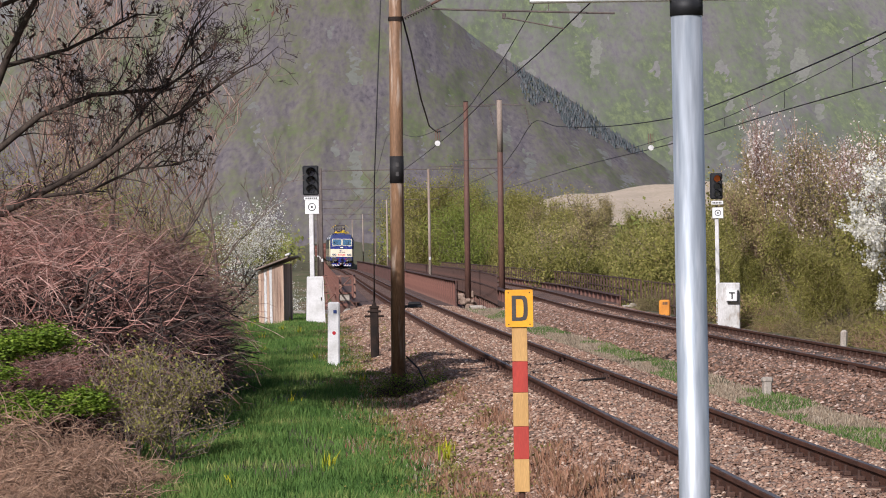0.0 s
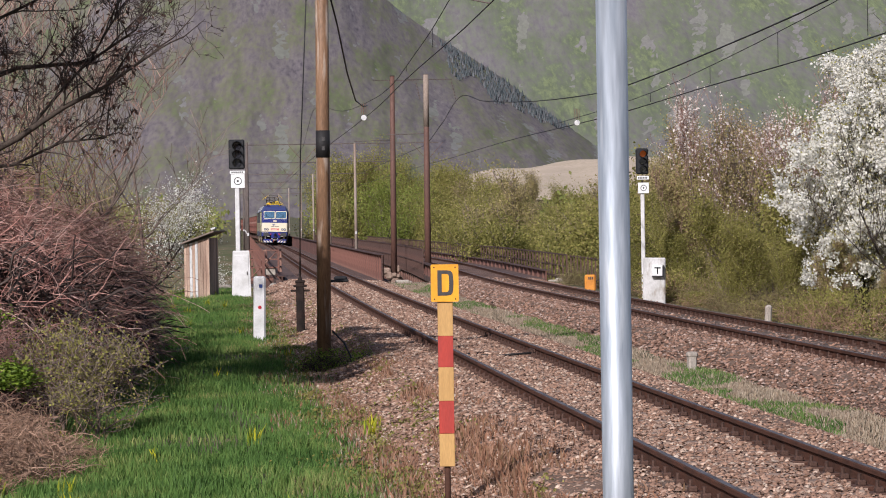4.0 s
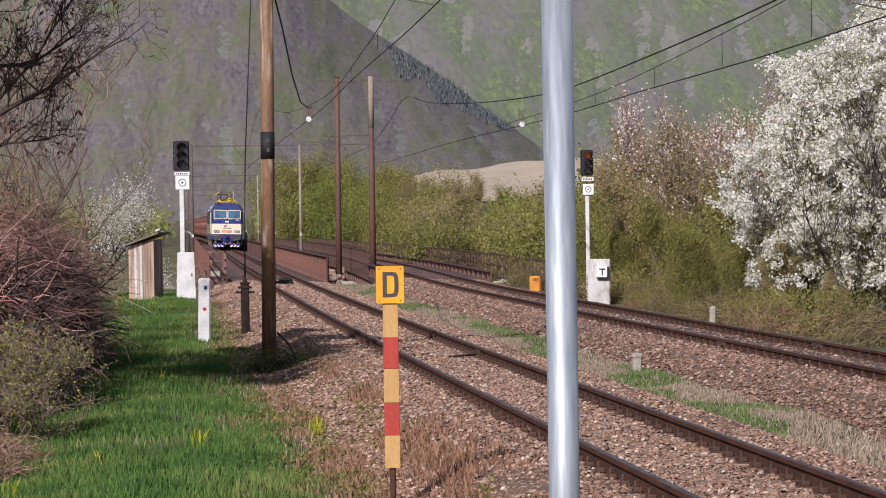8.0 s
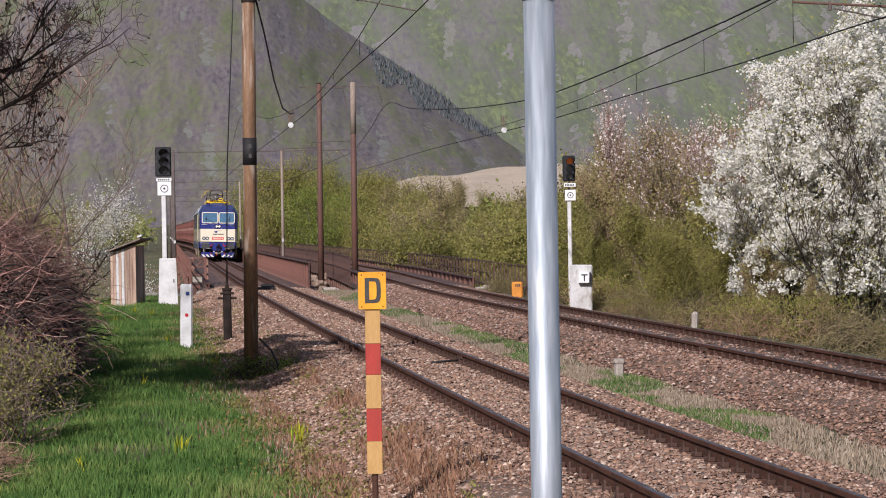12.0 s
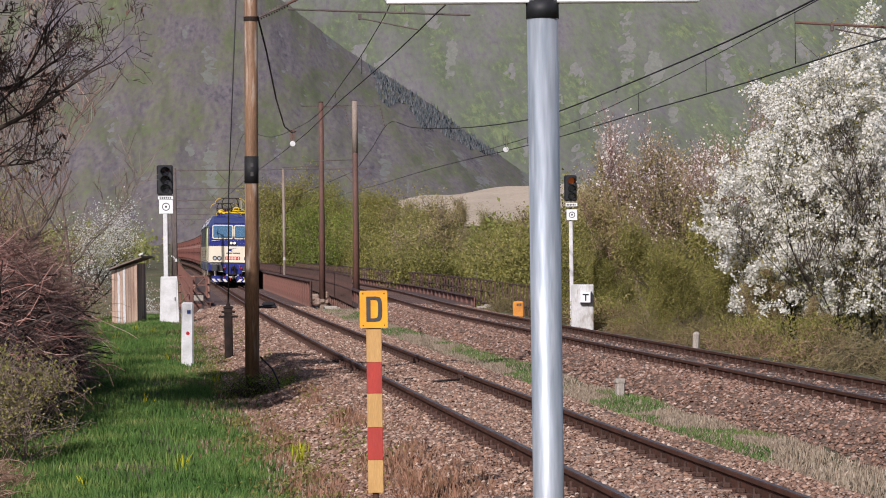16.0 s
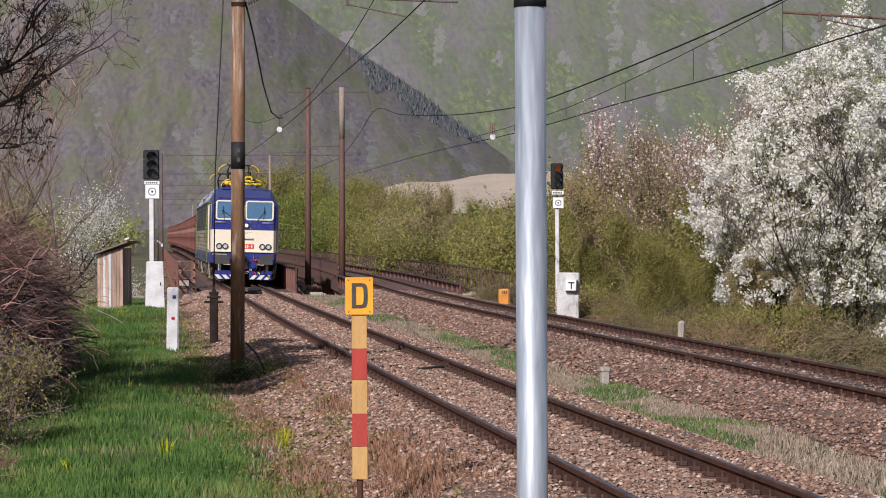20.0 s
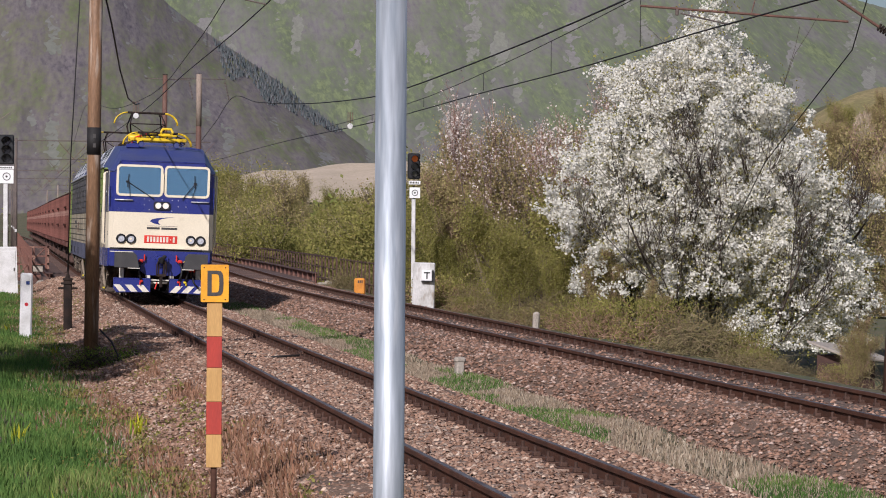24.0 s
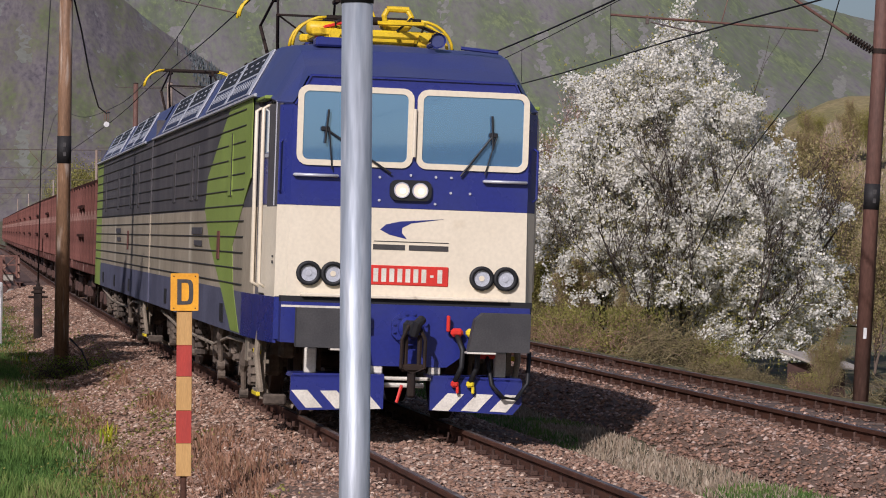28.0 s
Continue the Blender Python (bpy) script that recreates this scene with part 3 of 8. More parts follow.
def build_sign_pole():
    t = thing("sign_pole", "shiny galvanised steel tube carrying a white sign board", "pole", pose(0.472, 5.38, 0))
    part("tube", Shape().tube([(0, 0, 0.40), (0, 0, 2.497)], 0.0297, 48), M_GALV, t, smooth=True)
    part("cap", Shape().tube([(0, 0, 2.485), (0, 0, 2.519)], 0.0315, 32), M_BLACK, t, "black plastic pole cap", True)
    part("base_plate", Shape().box(0, 0, 0.455, 0.16, 0.16, 0.015, 0.004), M_GALV, t)
    b = Shape().box(0.002, 0, 2.777, 0.615, 0.028, 0.52, 0.010)
    part("sign_board", b, M_CLEANWHITE, t, "white enamelled sign board")
    part("rim", Shape().box(0.002, 0.0, 2.5195, 0.60, 0.034, 0.010, 0.002), M_CLEANWHITE, t, "white folded lower rim")


def build_d_board():
    t = thing("warning_board_post", "striped red and ochre post with a yellow letter board", "railway sign", pose(0.638, 24.0, 0, 0, 0, -1.5))
    z = 1.378
    for i, h in enumerate((0.293, 0.265, 0.288, 0.278, 0.280)):
        part("post_segment", Shape().box(0.0, 0.02, z - h / 2, 0.130, 0.030, h - 0.0015, 0.003), M_POSTRED if i % 2 else M_POSTCREAM, t, "faded red band" if i % 2 else "faded ochre band")
        z -= h
    part("stake", Shape().tube([(0.0, 0.05, 0.15), (0.0, 0.05, -0.7)], 0.026, 12), M_RAIL, t, "rusty round steel stake", True)
    outline = []
    for cx, cz, a0 in ((0.106, 1.683, 0), (-0.106, 1.683, 90), (-0.106, 1.390, 180), (0.106, 1.390, 270)):
        for k in range(5):
            a = radians(a0 + 22.5 * k)
            outline.append((cx + 0.012 * math.cos(a), cz + 0.012 * math.sin(a)))
    b = part("board", Shape().prism(outline, -0.012, 0.004), M_YELLOW, t, "yellow-orange enamel board")
    # the letter D: stem and bow with an open middle
    s = Shape()
    out, inn = [(-0.062, 1.645), (0.018, 1.645)], [(-0.026, 1.615), (0.012, 1.615)]
    for k in range(9):
        a = radians(90 - 22.5 * k)
        out.append((0.012 + 0.062 * max(0.0, math.cos(a)) ** 0.5, 1.5375 + 0.1075 * math.copysign(abs(math.sin(a)) ** 0.62, math.sin(a))))
        inn.append((0.008 + 0.030 * max(0.0, math.cos(a)) ** 0.5, 1.5375 + 0.0775 * math.copysign(abs(math.sin(a)) ** 0.62, math.sin(a))))
    out += [(0.018, 1.430), (-0.062, 1.430)]
    inn += [(0.012, 1.460), (-0.026, 1.460)]
    n = len(out)
    vs = [(x, y, z2) for y in (-0.0145, -0.0125) for ring in (out, inn) for x, z2 in ring]
    fs = []
    for i in range(n):
        j = (i + 1) % n
        fs += [(i, j, n + j, n + i), (2 * n + i, 3 * n + i, 3 * n + j, 2 * n + j), (i, 2 * n + i, 2 * n + j, j), (n + i, n + j, 3 * n + j, 3 * n + i)]
    s.add(vs, fs)
    part("letter", s, M_LETTER, b, "dark grey capital letter D")
    for x, zz in ((-0.09, 1.67), (0.09, 1.67), (-0.09, 1.40), (0.09, 1.40)):
        part("rivet", Shape().disc((x, -0.013, zz), (0, 1, 0), 0.006, 0.006, 8), M_RAIL, b)


def insulator(p0, p1, r, n):
    s = Shape()
    p0, p1 = Vector(p0), Vector(p1)
    d = p1 - p0
    s.tube([p0, p1], r * 0.35, 8)
    for i in range(n):
        c = p0 + d * ((i + 0.5) / n)
        s.disc(c, d, r, d.length / n * 0.45, 12)
    return s


def build_mast(name, label, x, y, z0, z1, r0, r1, mat, lean=0.0, band=None, group="overhead line masts"):
    t = thing(name, label, "mast", pose(x, y, 0, 0, lean, 0), group)
    part("shaft", Shape().tube([(0, 0, z0), (0, 0, (z0 + z1) / 2), (0, 0, z1)], [r0, (r0 + r1) / 2, r1], 24), mat, t, smooth=True)
    part("cap", Shape().tube([(0, 0, z1 - 0.01), (0, 0, z1 + 0.03)], r1 * 1.05, 16), M_IRON, t)
    if band:
        b = part("number_band", Shape().tube([(0, 0, band[0]), (0, 0, band[1])], (r0 + r1) / 2 + 0.006, 24), M_BAND, t, "black painted number band", True)
        for k in (0, 1):
            part("number_bar", Shape().box(0.01, -(r0 + r1) / 2 - 0.0075, band[0] + (band[1] - band[0]) * (0.34 + 0.34 * k), 0.05, 0.004, 0.07, 0.001), M_LETTER, b, "faded number bar")
    return t


def build_near_mast():
    t = build_mast("catenary_mast", "tall brown mast with peeling paint and black band", -0.79, 47.9, -0.42, 9.2, 0.122, 0.105, M_MASTWOOD, 0.5, (3.18, 3.64))
    rng = np.random.default_rng(3)
    for i in range(16):
        a = i * 0.39 + 0.3
        part("footing_stone", Shape().box(0.24 * math.cos(a) * rng.uniform(0.7, 1.3), 0.24 * math.sin(a) * rng.uniform(0.7, 1.3), -0.40, rng.uniform(0.12, 0.22), rng.uniform(0.12, 0.2), rng.uniform(0.10, 0.26), 0.03), M_BALLAST, t)
    part("clamp", Shape().tube([(0, 0, 5.93), (0, 0, 6.0)], 0.124, 20), M_IRON, t)
    part("insulator", insulator((0.14, 0, 5.99), (0.62, 0, 6.22), 0.050, 11), M_TUBE, t, "ribbed grey strut insulator")
    part("cantilever", Shape().tube([(0.60, 0, 6.21), (2.9, 0, 7.35)], 0.024, 8).tube([(0.1, 0, 7.75), (2.9, 0, 7.40)], 0.014, 6), M_MASTRUST, t)
    part("registration_tube", Shape().tube([(0.62, 0, 6.13), (3.72, 0, 6.03)], 0.017, 10).tube([(2.6, 0, 6.07), (2.6, 0, 7.25)], 0.008, 6), M_TUBE, t, "dark weathered registration tube")
    part("steady_arm", Shape().tube([(1.88, 0, 5.97), (2.85, 0, 5.78)], 0.012, 8).box(1.84, 0, 6.0, 0.06, 0.05, 0.10, 0.01), M_TUBE, t, "grey steady arm and clamp")


def build_right_mast():
    t = build_mast("catenary_mast", "leaning red-brown mast with a black band", 11.02, 40.6, -0.6, 9.0, 0.118, 0.105, M_MASTRUST, 2.9, (2.44, 2.82))
    part("clamp", Shape().tube([(0, 0, 4.74), (0, 0, 4.81)], 0.122, 20), M_IRON, t)
    part("insulator", insulator((-0.12, 0, 4.78), (-0.50, 0, 4.98), 0.06, 9), M_IRON, t, "dark ribbed strut insulator")
    part("cantilever", Shape().tube([(-0.48, 0, 4.97), (-2.9, 0, 6.35)], 0.022, 8), M_MASTRUST, t)
    part("registration_tube", Shape().tube([(-0.95, 0, 5.02), (-4.05, 0, 5.05)], 0.018, 10).tube([(-2.4, 0, 5.05), (-2.2, 0, 5.95)], 0.008, 6), M_MASTRUST, t, "rusty registration tube")
    part("steady_arm", Shape().tube([(-3.45, 0, 4.98), (-2.70, 0, 4.86)], 0.012, 8).box(-3.5, 0, 4.99, 0.05, 0.05, 0.09, 0.01), M_TUBE, t, "grey steady arm and clamp")
    part("patch", Shape().box(-0.02, -0.122, 0.62, 0.05, 0.004, 0.16, 0.001), M_WHITE, t, "small worn white mark")


def build_far_masts():
    for x, y, z1, mat, lean, label in ((1.18, 137.5, 9.2, M_MASTRUST, 0.3, "slim red-brown mast between the tracks"), (2.64, 128.0, 8.75, M_MASTGREY, 0.2, "weathered grey and brown mast between the tracks")):
        t = build_mast("catenary_mast", label, x, y, -0.9, z1, 0.155, 0.115, M_MASTRUST, lean)
        if mat is M_MASTGREY:
            part("upper_shaft", Shape().tube([(0, 0, 6.4), (0, 0, z1 + 0.01)], 0.128, 16), mat, t, "pale upper shaft", True)
        part("top_arm", Shape().tube([(-0.95, 0, z1 - 0.18), (1.2, 0, z1 - 0.22)], 0.02, 6), M_TUBE, t)
        part("drop_insulator", insulator((1.15, 0, z1 - 0.3), (1.35, 0, z1 - 1.15), 0.035, 6), M_TUBE, t)
        part("side_arm", Shape().tube([(0, 0, 6.1), (-1.9, 0, 6.05)], 0.018, 6), M_TUBE, t)
        plinth = Shape()
        rng = np.random.default_rng(int(y))
        for _ in range(14):
            plinth.box(rng.normal(0, 0.22), rng.normal(0, 0.25), rng.uniform(-0.8, -0.12), rng.uniform(0.25, 0.5), rng.uniform(0.25, 0.5), rng.uniform(0.2, 0.4), 0.07)
        part("plinth", plinth, M_RUBBLE, t, "heap of broken pinkish rubble")


def build_portals():
    first = None
    for y in (160.0, 207.0, 254.0, 300.0, 352.0, 410.0):
        xs = (near_x(y) - 3.2, near_x(y) + 2.9, near_x(y) + 7.5)
        t = thing("catenary_portal", "slender rusty portal spanning both tracks", "portal", pose(0, y, 0), "portals over the bridge")
        for i, x in enumerate(xs[:2]):
            p = part("post", Shape().tube([(x, 0, -1.2), (x, 0, 6.75 if i != 1 else 6.6)], [0.10, 0.07], 10), M_TUBE if i != 1 else M_MASTGREY, t, smooth=True)
            part("number_plate", Shape().box(x, -0.14, 1.55, 0.12, 0.02, 0.17, 0.004), M_OLDWHITE, p, "small white plate")
        part("beam", Shape().box((xs[0] + xs[2]) / 2, 0, 6.6, xs[2] - xs[0] + 0.3, 0.06, 0.055, 0.01), M_TUBE, t)
        for dx in (near_x(y), far_x(y)):
            part("hanger", Shape().tube([(dx - 0.9, 0, 6.6), (dx, 0, 5.6)], 0.014, 6).tube([(dx + 0.9, 0, 6.6), (dx, 0, 5.6)], 0.012, 6), M_MASTRUST, t)


def sag(p0, p1, drop, n=14):
    p0, p1 = Vector(p0), Vector(p1)
    return [p0.lerp(p1, i / n) - Vector((0, 0, 4 * drop * (i / n) * (1 - i / n))) for i in range(n + 1)]


def build_wires():
    def wire(name, label, pts, r):
        thing(name, label, "wire", data=Shape().tube(pts, r, 5).mesh(name, M_WIRE, True))

    def along(fx, table, off=0.0):
        ys = [p[0] for p in table]
        zs = [p[1] for p in table]
        grid = sorted(set(ys) | {ys[0] + 4.0 * i for i in range(int((min(150, ys[-1]) - ys[0]) / 4))})
        out = []
        for y in grid:
            i = max(0, min(len(ys) - 2, max([k for k in range(len(ys)) if ys[k] <= y] or [0])))
            u = (y - ys[i]) / (ys[i + 1] - ys[i])
            m0 = (zs[i + 1] - zs[i - 1]) / (ys[i + 1] - ys[i - 1]) if i else (zs[1] - zs[0]) / (ys[1] - ys[0])
            m1 = (zs[i + 2] - zs[i]) / (ys[i + 2] - ys[i]) if i + 2 < len(ys) else (zs[-1] - zs[-2]) / (ys[-1] - ys[-2])
            h = ys[i + 1] - ys[i]
            z = (2 * u ** 3 - 3 * u * u + 1) * zs[i] + (u ** 3 - 2 * u * u + u) * h * m0 + (3 * u * u - 2 * u ** 3) * zs[i + 1] + (u ** 3 - u * u) * h * m1
            out.append((fx(y) + off * math.cos(y * 0.055), y, z))
        return out

    near_contact = [(-15, 5.95), (20, 5.9), (43, 5.84), (47.8, 5.76), (53, 5.68), (60, 5.63), (69, 5.57), (81, 5.42), (100, 5.40), (118, 5.45), (160, 5.55), (207, 5.6), (254, 5.6), (300, 5.6), (352, 5.6), (420, 5.6)]
    near_messenger = [(-15, 7.4), (20, 6.6), (47.9, 6.8), (52, 6.4), (58.8, 5.99), (63, 5.83), (70, 5.58), (78, 5.55), (100, 6.05), (137, 7.6), (160, 6.5), (207, 6.5), (254, 6.5), (300, 6.5), (420, 6.5)]
    far_contact = [(-15, 4.98), (20, 4.95), (34, 4.92), (41, 4.90), (48, 4.83), (60, 4.82), (70, 4.78), (82, 4.82), (104, 5.0), (128, 5.2), (160, 5.4), (207, 5.5), (300, 5.5), (420, 5.5)]
    far_messenger = [(-15, 6.0), (10, 5.6), (40.6, 5.82), (44, 5.72), (49, 5.60), (57, 5.48), (69, 5.37), (75, 5.43), (87, 5.77), (99, 6.24), (114, 6.93), (133, 7.9), (160, 6.5), (207, 6.5), (300, 6.5), (420, 6.5)]
    far_second = [(-15, 5.7), (10, 5.5), (40.6, 5.80), (43.4, 5.70), (48, 5.51), (53, 5.33), (57, 5.21), (65, 5.02), (76, 4.95), (86, 4.97)]
    wire("contact_wire", "taut dark contact wire over the near track", along(lambda y: near_x(y) + 0.2, near_contact), 0.012)
    wire("messenger_wire", "sagging dark messenger wire over the near track", along(near_x, near_messenger), 0.009)
    wire("contact_wire", "taut dark contact wire over the far track", along(lambda y: far_x(y) + 0.15, far_contact), 0.012)
    wire("messenger_wire", "sagging thick messenger wire over the far track", along(far_x, far_messenger), 0.016)
    wire("auxiliary_wire", "thin auxiliary wire under the messenger wire", along(far_x, far_second), 0.008)
    for fx, tc, tm, ys in ((far_x, far_contact, far_second, (44, 51, 58, 66, 75)), (near_x, near_contact, near_messenger, (58, 66, 74))):
        for y in ys:
            zc, zm = (float(np.interp(y, [p[0] for p in q], [p[1] for p in q])) for q in (tc, tm))
            wire("dropper", "thin dropper between two wires", [(fx(y), y, zc), (fx(y), y, zm)], 0.006)
    wire("jumper_cable", "slack black jumper cable hanging from the mast", [(-0.62, 47.9, 6.0), (-0.50, 50, 5.55), (-0.38, 55, 5.0), (-0.25, 62, 4.75), (-0.1, 70, 4.95), (0.0, 79, 5.35)], 0.016)
    wire("stay_wire", "thin vertical stay wire rising from the cable post", [(-1.59, 64.4, 0.9), (-1.52, 63.5, 3.5), (-1.25, 62, 8.0)], 0.014)
    wire("stay_wire", "thin slanting stay wire beside the leaning mast", [(11.05, 41, 6.6), (11.0, 43, 4.8), (11.2, 50, 3.2), (12.5, 60, 1.5)], 0.010)
    wire("ground_cable", "black cable lying over the ballast to the mast", [(-0.65, 47.8, 0.25), (-0.45, 47.6, 0.05), (-0.3, 47.3, -0.25), (0.2, 46.5, -0.36), (0.9, 46.8, -0.27), (1.35, 47.0, -0.16), (1.9, 47.4, -0.14)], 0.016)
    wire("ground_cable", "black cable bond lying across the track bed", [(2.7, 46.6, -0.12), (2.1, 46.6, -0.16), (1.6, 46.9, -0.15), (1.15, 47.2, -0.13)], 0.02)
    wire("ground_cable", "black cable crossing the stones beside the rail", [(0.9, 23.0, -0.38), (1.3, 23.6, -0.32), (1.8, 24.4, -0.17), (2.2, 24.6, -0.15)], 0.022)
    for fx, x, z in ((near_x, -0.1, 5.05), (far_x, 5.94, 4.82)):
        t = thing("wire_marker", "round white marker hanging from the wire", "marker", pose(x, 80, z), "markers on the wires")
        part("disc", Shape().disc((0, 0, 0), (0, 1, 0), 0.078, 0.05, 16), M_WHITE, t)
        part("hanger", Shape().tube([(0, 0, 0.08), (0.0, 0, 0.40)], 0.014, 6).box(-0.06, 0, 0.25, 0.015, 0.015, 0.3).box(0.06, 0, 0.25, 0.015, 0.015, 0.3), M_MASTRUST, t)


M_LENSDARK = glass_material("dark signal lens", (0.02, 0.02, 0.025))
M_LENSON = lamp_material("lit amber lens", (0.45, 0.10, 0.012), 0.22)


def build_signal(x, y, z_base, z_top, w, h, label, lit, pole_w):
    t = thing("railway_signal", label, "signal", pose(x, y, 0), "light signals")
    part("mast", Shape().box(0, 0, (z_base + z_top - h - 0.6) / 2, pole_w, pole_w * 0.6, z_top - h - 0.6 - z_base, 0.02), M_WHITE, t, "white painted steel mast")
    part("neck", Shape().box(0, 0, z_top - h - 0.45, pole_w * 0.55, 0.06, 0.5), M_IRON, t)
    zc = z_top - h / 2
    head = part("head", Shape().box(0, 0, zc, w, 0.16, h, 0.04), M_BLACK, t, "black signal head")
    for k in range(3):
        zz = zc + h * (0.29 - 0.29 * k)
        part("lens", Shape().disc((0.02, -0.085, zz), (0, 1, 0), w * 0.26, 0.02, 16), M_LENSON if lit and k == 0 else M_LENSDARK, head, "lit amber lens" if lit and k == 0 else "dark lens")
        s = Shape()
        hood = []
        for i in range(9):
            a = radians(-10 + 25 * i)
            hood.append((0.02 + w * 0.31 * math.cos(a), zz + w * 0.31 * math.sin(a)))
        s.loft([[(px, -0.08, pz) for px, pz in hood], [(px, -0.08 - 0.24 * (0.6 + 0.4 * (pz > zz)), pz - 0.02) for px, pz in hood]], close=False)
        part("hood", s, M_BLACK, head)
    part("label_strip", Shape().box(0.02, -0.06, z_top - h - 0.11, w * 0.95, 0.03, 0.11, 0.006), M_CLEANWHITE, t, "white name strip with bars")
    sb = Shape()
    bars(sb, -w * 0.36, w * 0.4, z_top - h - 0.11, 0.06, -0.079, 6, np.random.default_rng(2))
    part("name_bars", sb, M_LETTER, t)
    pz = z_top - h - 0.42
    p = part("plate", Shape().box(0.03, -0.06, pz, w * 0.86, 0.025, w * 0.86, 0.004), M_CLEANWHITE, t, "square white plate with a ring")
    ring = Shape().ring((0.03, -0.076, pz), w * 0.25, w * 0.20, 0.006)
    ring.disc((0.03, -0.076, pz), (0, 1, 0), w * 0.07, 0.006, 12)
    part("ring_mark", ring, M_LETTER, p)
    for k in range(9):
        part("rung", Shape().box(0.0, 0.16, z_base + 0.4 + 0.3 * k, 0.3, 0.02, 0.02), M_RUSTDARK, t)
    return t


def build_line_side():
    build_signal(-4.62, 99.6, -0.5, 5.08, 0.56, 1.04, "dark three-lamp signal on a white mast", False, 0.16)
    c = thing("relay_cabinet", "tall pale grey tapered metal cabinet", "cabinet", pose(-4.48, 98.6, 0, 0, 0, 4))
    body = Shape().loft([[(x * s, y2 * s2, z) for x, y2 in ((-0.31, -0.2), (0.31, -0.2), (0.31, 0.2), (-0.31, 0.2))] for z, s, s2 in ((-0.5, 1.08, 1.1), (1.14, 0.92, 1.0), (1.18, 0.86, 0.9))], caps=True)
    part("body", body, M_WHITE, c)
    part("door_panel", Shape().box(0.0, -0.212, 0.35, 0.50, 0.02, 1.35, 0.01), M_WHITE, c)
    part("handle", Shape().box(0.2, -0.23, 0.4, 0.03, 0.03, 0.12, 0.005), M_IRON, c)
    build_signal(5.95 * 86 / 61.3, 86.0, -0.6, 4.22, 0.38, 0.79, "three-lamp signal with a lit amber light", True, 0.12)
    b = thing("telephone_box", "weathered white concrete telephone cabinet with letter", "cabinet", pose(7.93, 78.7, 0, 0, 1.0, -4))
    part("slab", Shape().box(0, 0, 0.30, 0.62, 0.16, 1.36, 0.03), M_OLDWHITE, b)
    part("phone_case", Shape().box(0.08, -0.13, 0.62, 0.28, 0.14, 0.30, 0.015), M_CLEANWHITE, b, "small white telephone case")
    s = Shape().box(0.08, -0.205, 0.70, 0.17, 0.008, 0.035).box(0.08, -0.205, 0.61, 0.035, 0.008, 0.17).box(0.24, -0.13, 0.62, 0.02, 0.16, 0.33).box(0.08, -0.13, 0.46, 0.30, 0.16, 0.02)
    part("letter", s, M_BLACK, b, "black capital letter T")
    o = thing("marker_box", "faded orange square lineside housing", "marker", pose(7.42, 95.1, 0))
    part("body", Shape().box(0, 0, -0.06, 0.37, 0.25, 0.56, 0.05), M_ORANGE, o)
    s = Shape()
    bars(s, -0.08, 0.10, 0.10, 0.10, -0.128, 3, np.random.default_rng(8))
    part("mark", s, M_LETTER, o)
    k = thing("kilometre_stone", "short pale stone post beside the far track", "stone post", pose(9.08, 64.2, 0, 4, 2, 10), data=Shape().box(0, 0, -0.25, 0.16, 0.14, 0.62, 0.05).mesh("kilometre_stone", M_CONCRETE))
    thing("boundary_stone", "broken pale concrete stub in dry grass", "stone post", pose(5.0, 43.9, 0, -3, 3, 15), data=Shape().box(0, 0, -0.30, 0.13, 0.13, 0.5, 0.02).box(0.0, 0, -0.07, 0.17, 0.15, 0.10, 0.03).mesh("boundary_stone", M_CONCRETE))
    thing("boundary_stone", "pale low concrete stub by the far rail", "stone post", pose(11.0, 47.5, 0, 3, 0, 30), data=Shape().box(0, 0, -0.65, 0.30, 0.2, 0.4, 0.05).mesh("boundary_stone", M_CONCRETE))
    w = thing("marker_post", "white concrete post with blue and red marks", "post", pose(-2.40, 61.2, 0, 0, 1, 6))
    part("post", Shape().box(0, 0, 0.20, 0.26, 0.14, 1.50, 0.035), M_WHITE, w)
    part("blue_mark", Shape().box(0.02, -0.073, 0.74, 0.075, 0.008, 0.075, 0.002), material("blue mark", (0.03, 0.06, 0.22), 0.5), w, "small blue square")
    part("red_mark", Shape().disc((0.0, -0.073, 0.28), (0, 1, 0), 0.04, 0.008, 12), material("red mark", (0.45, 0.02, 0.03), 0.5), w, "small red dot")
    p = thing("cable_post", "dark rusty iron cable post with a flange", "post", pose(-1.59, 64.4, 0))
    part("column", Shape().box(0, 0, 0.12, 0.19, 0.16, 1.24, 0.02), M_IRON, p)
    part("flange", Shape().box(0, 0, 0.66, 0.31, 0.2, 0.05, 0.01).box(0, 0, 0.55, 0.44, 0.05, 0.05, 0.01).box(0, 0, 0.76, 0.22, 0.18, 0.06, 0.01), M_IRON, p)
    part("rod", Shape().tube([(0, 0, 0.78), (0, 0, 0.88), (0.01, 0, 1.3)], [0.06, 0.025, 0.014], 8), M_IRON, p)
    # the old shed
    sh = thing("lineside_shed", "small weathered plank shed with a sloping felt roof", "shed", pose(-6.04, 101.4, -0.05, 0, 0, -8) @ Matrix.Diagonal((0.76, 1, 1.01, 1)))
    rng = random.Random(4)
    for i in range(9):
        x = -0.52 + 0.13 * i
        zt = 1.42 + 0.24 * (x + 0.55)
        part("plank", Shape().box(x, -0.8, (zt - 0.55) / 2, 0.122, 0.025, zt + 0.55, 0.004), M_OLDWHITE if i in (2, 4) else M_BOARDS, sh, "pale bleached plank" if i in (2, 4) else "")
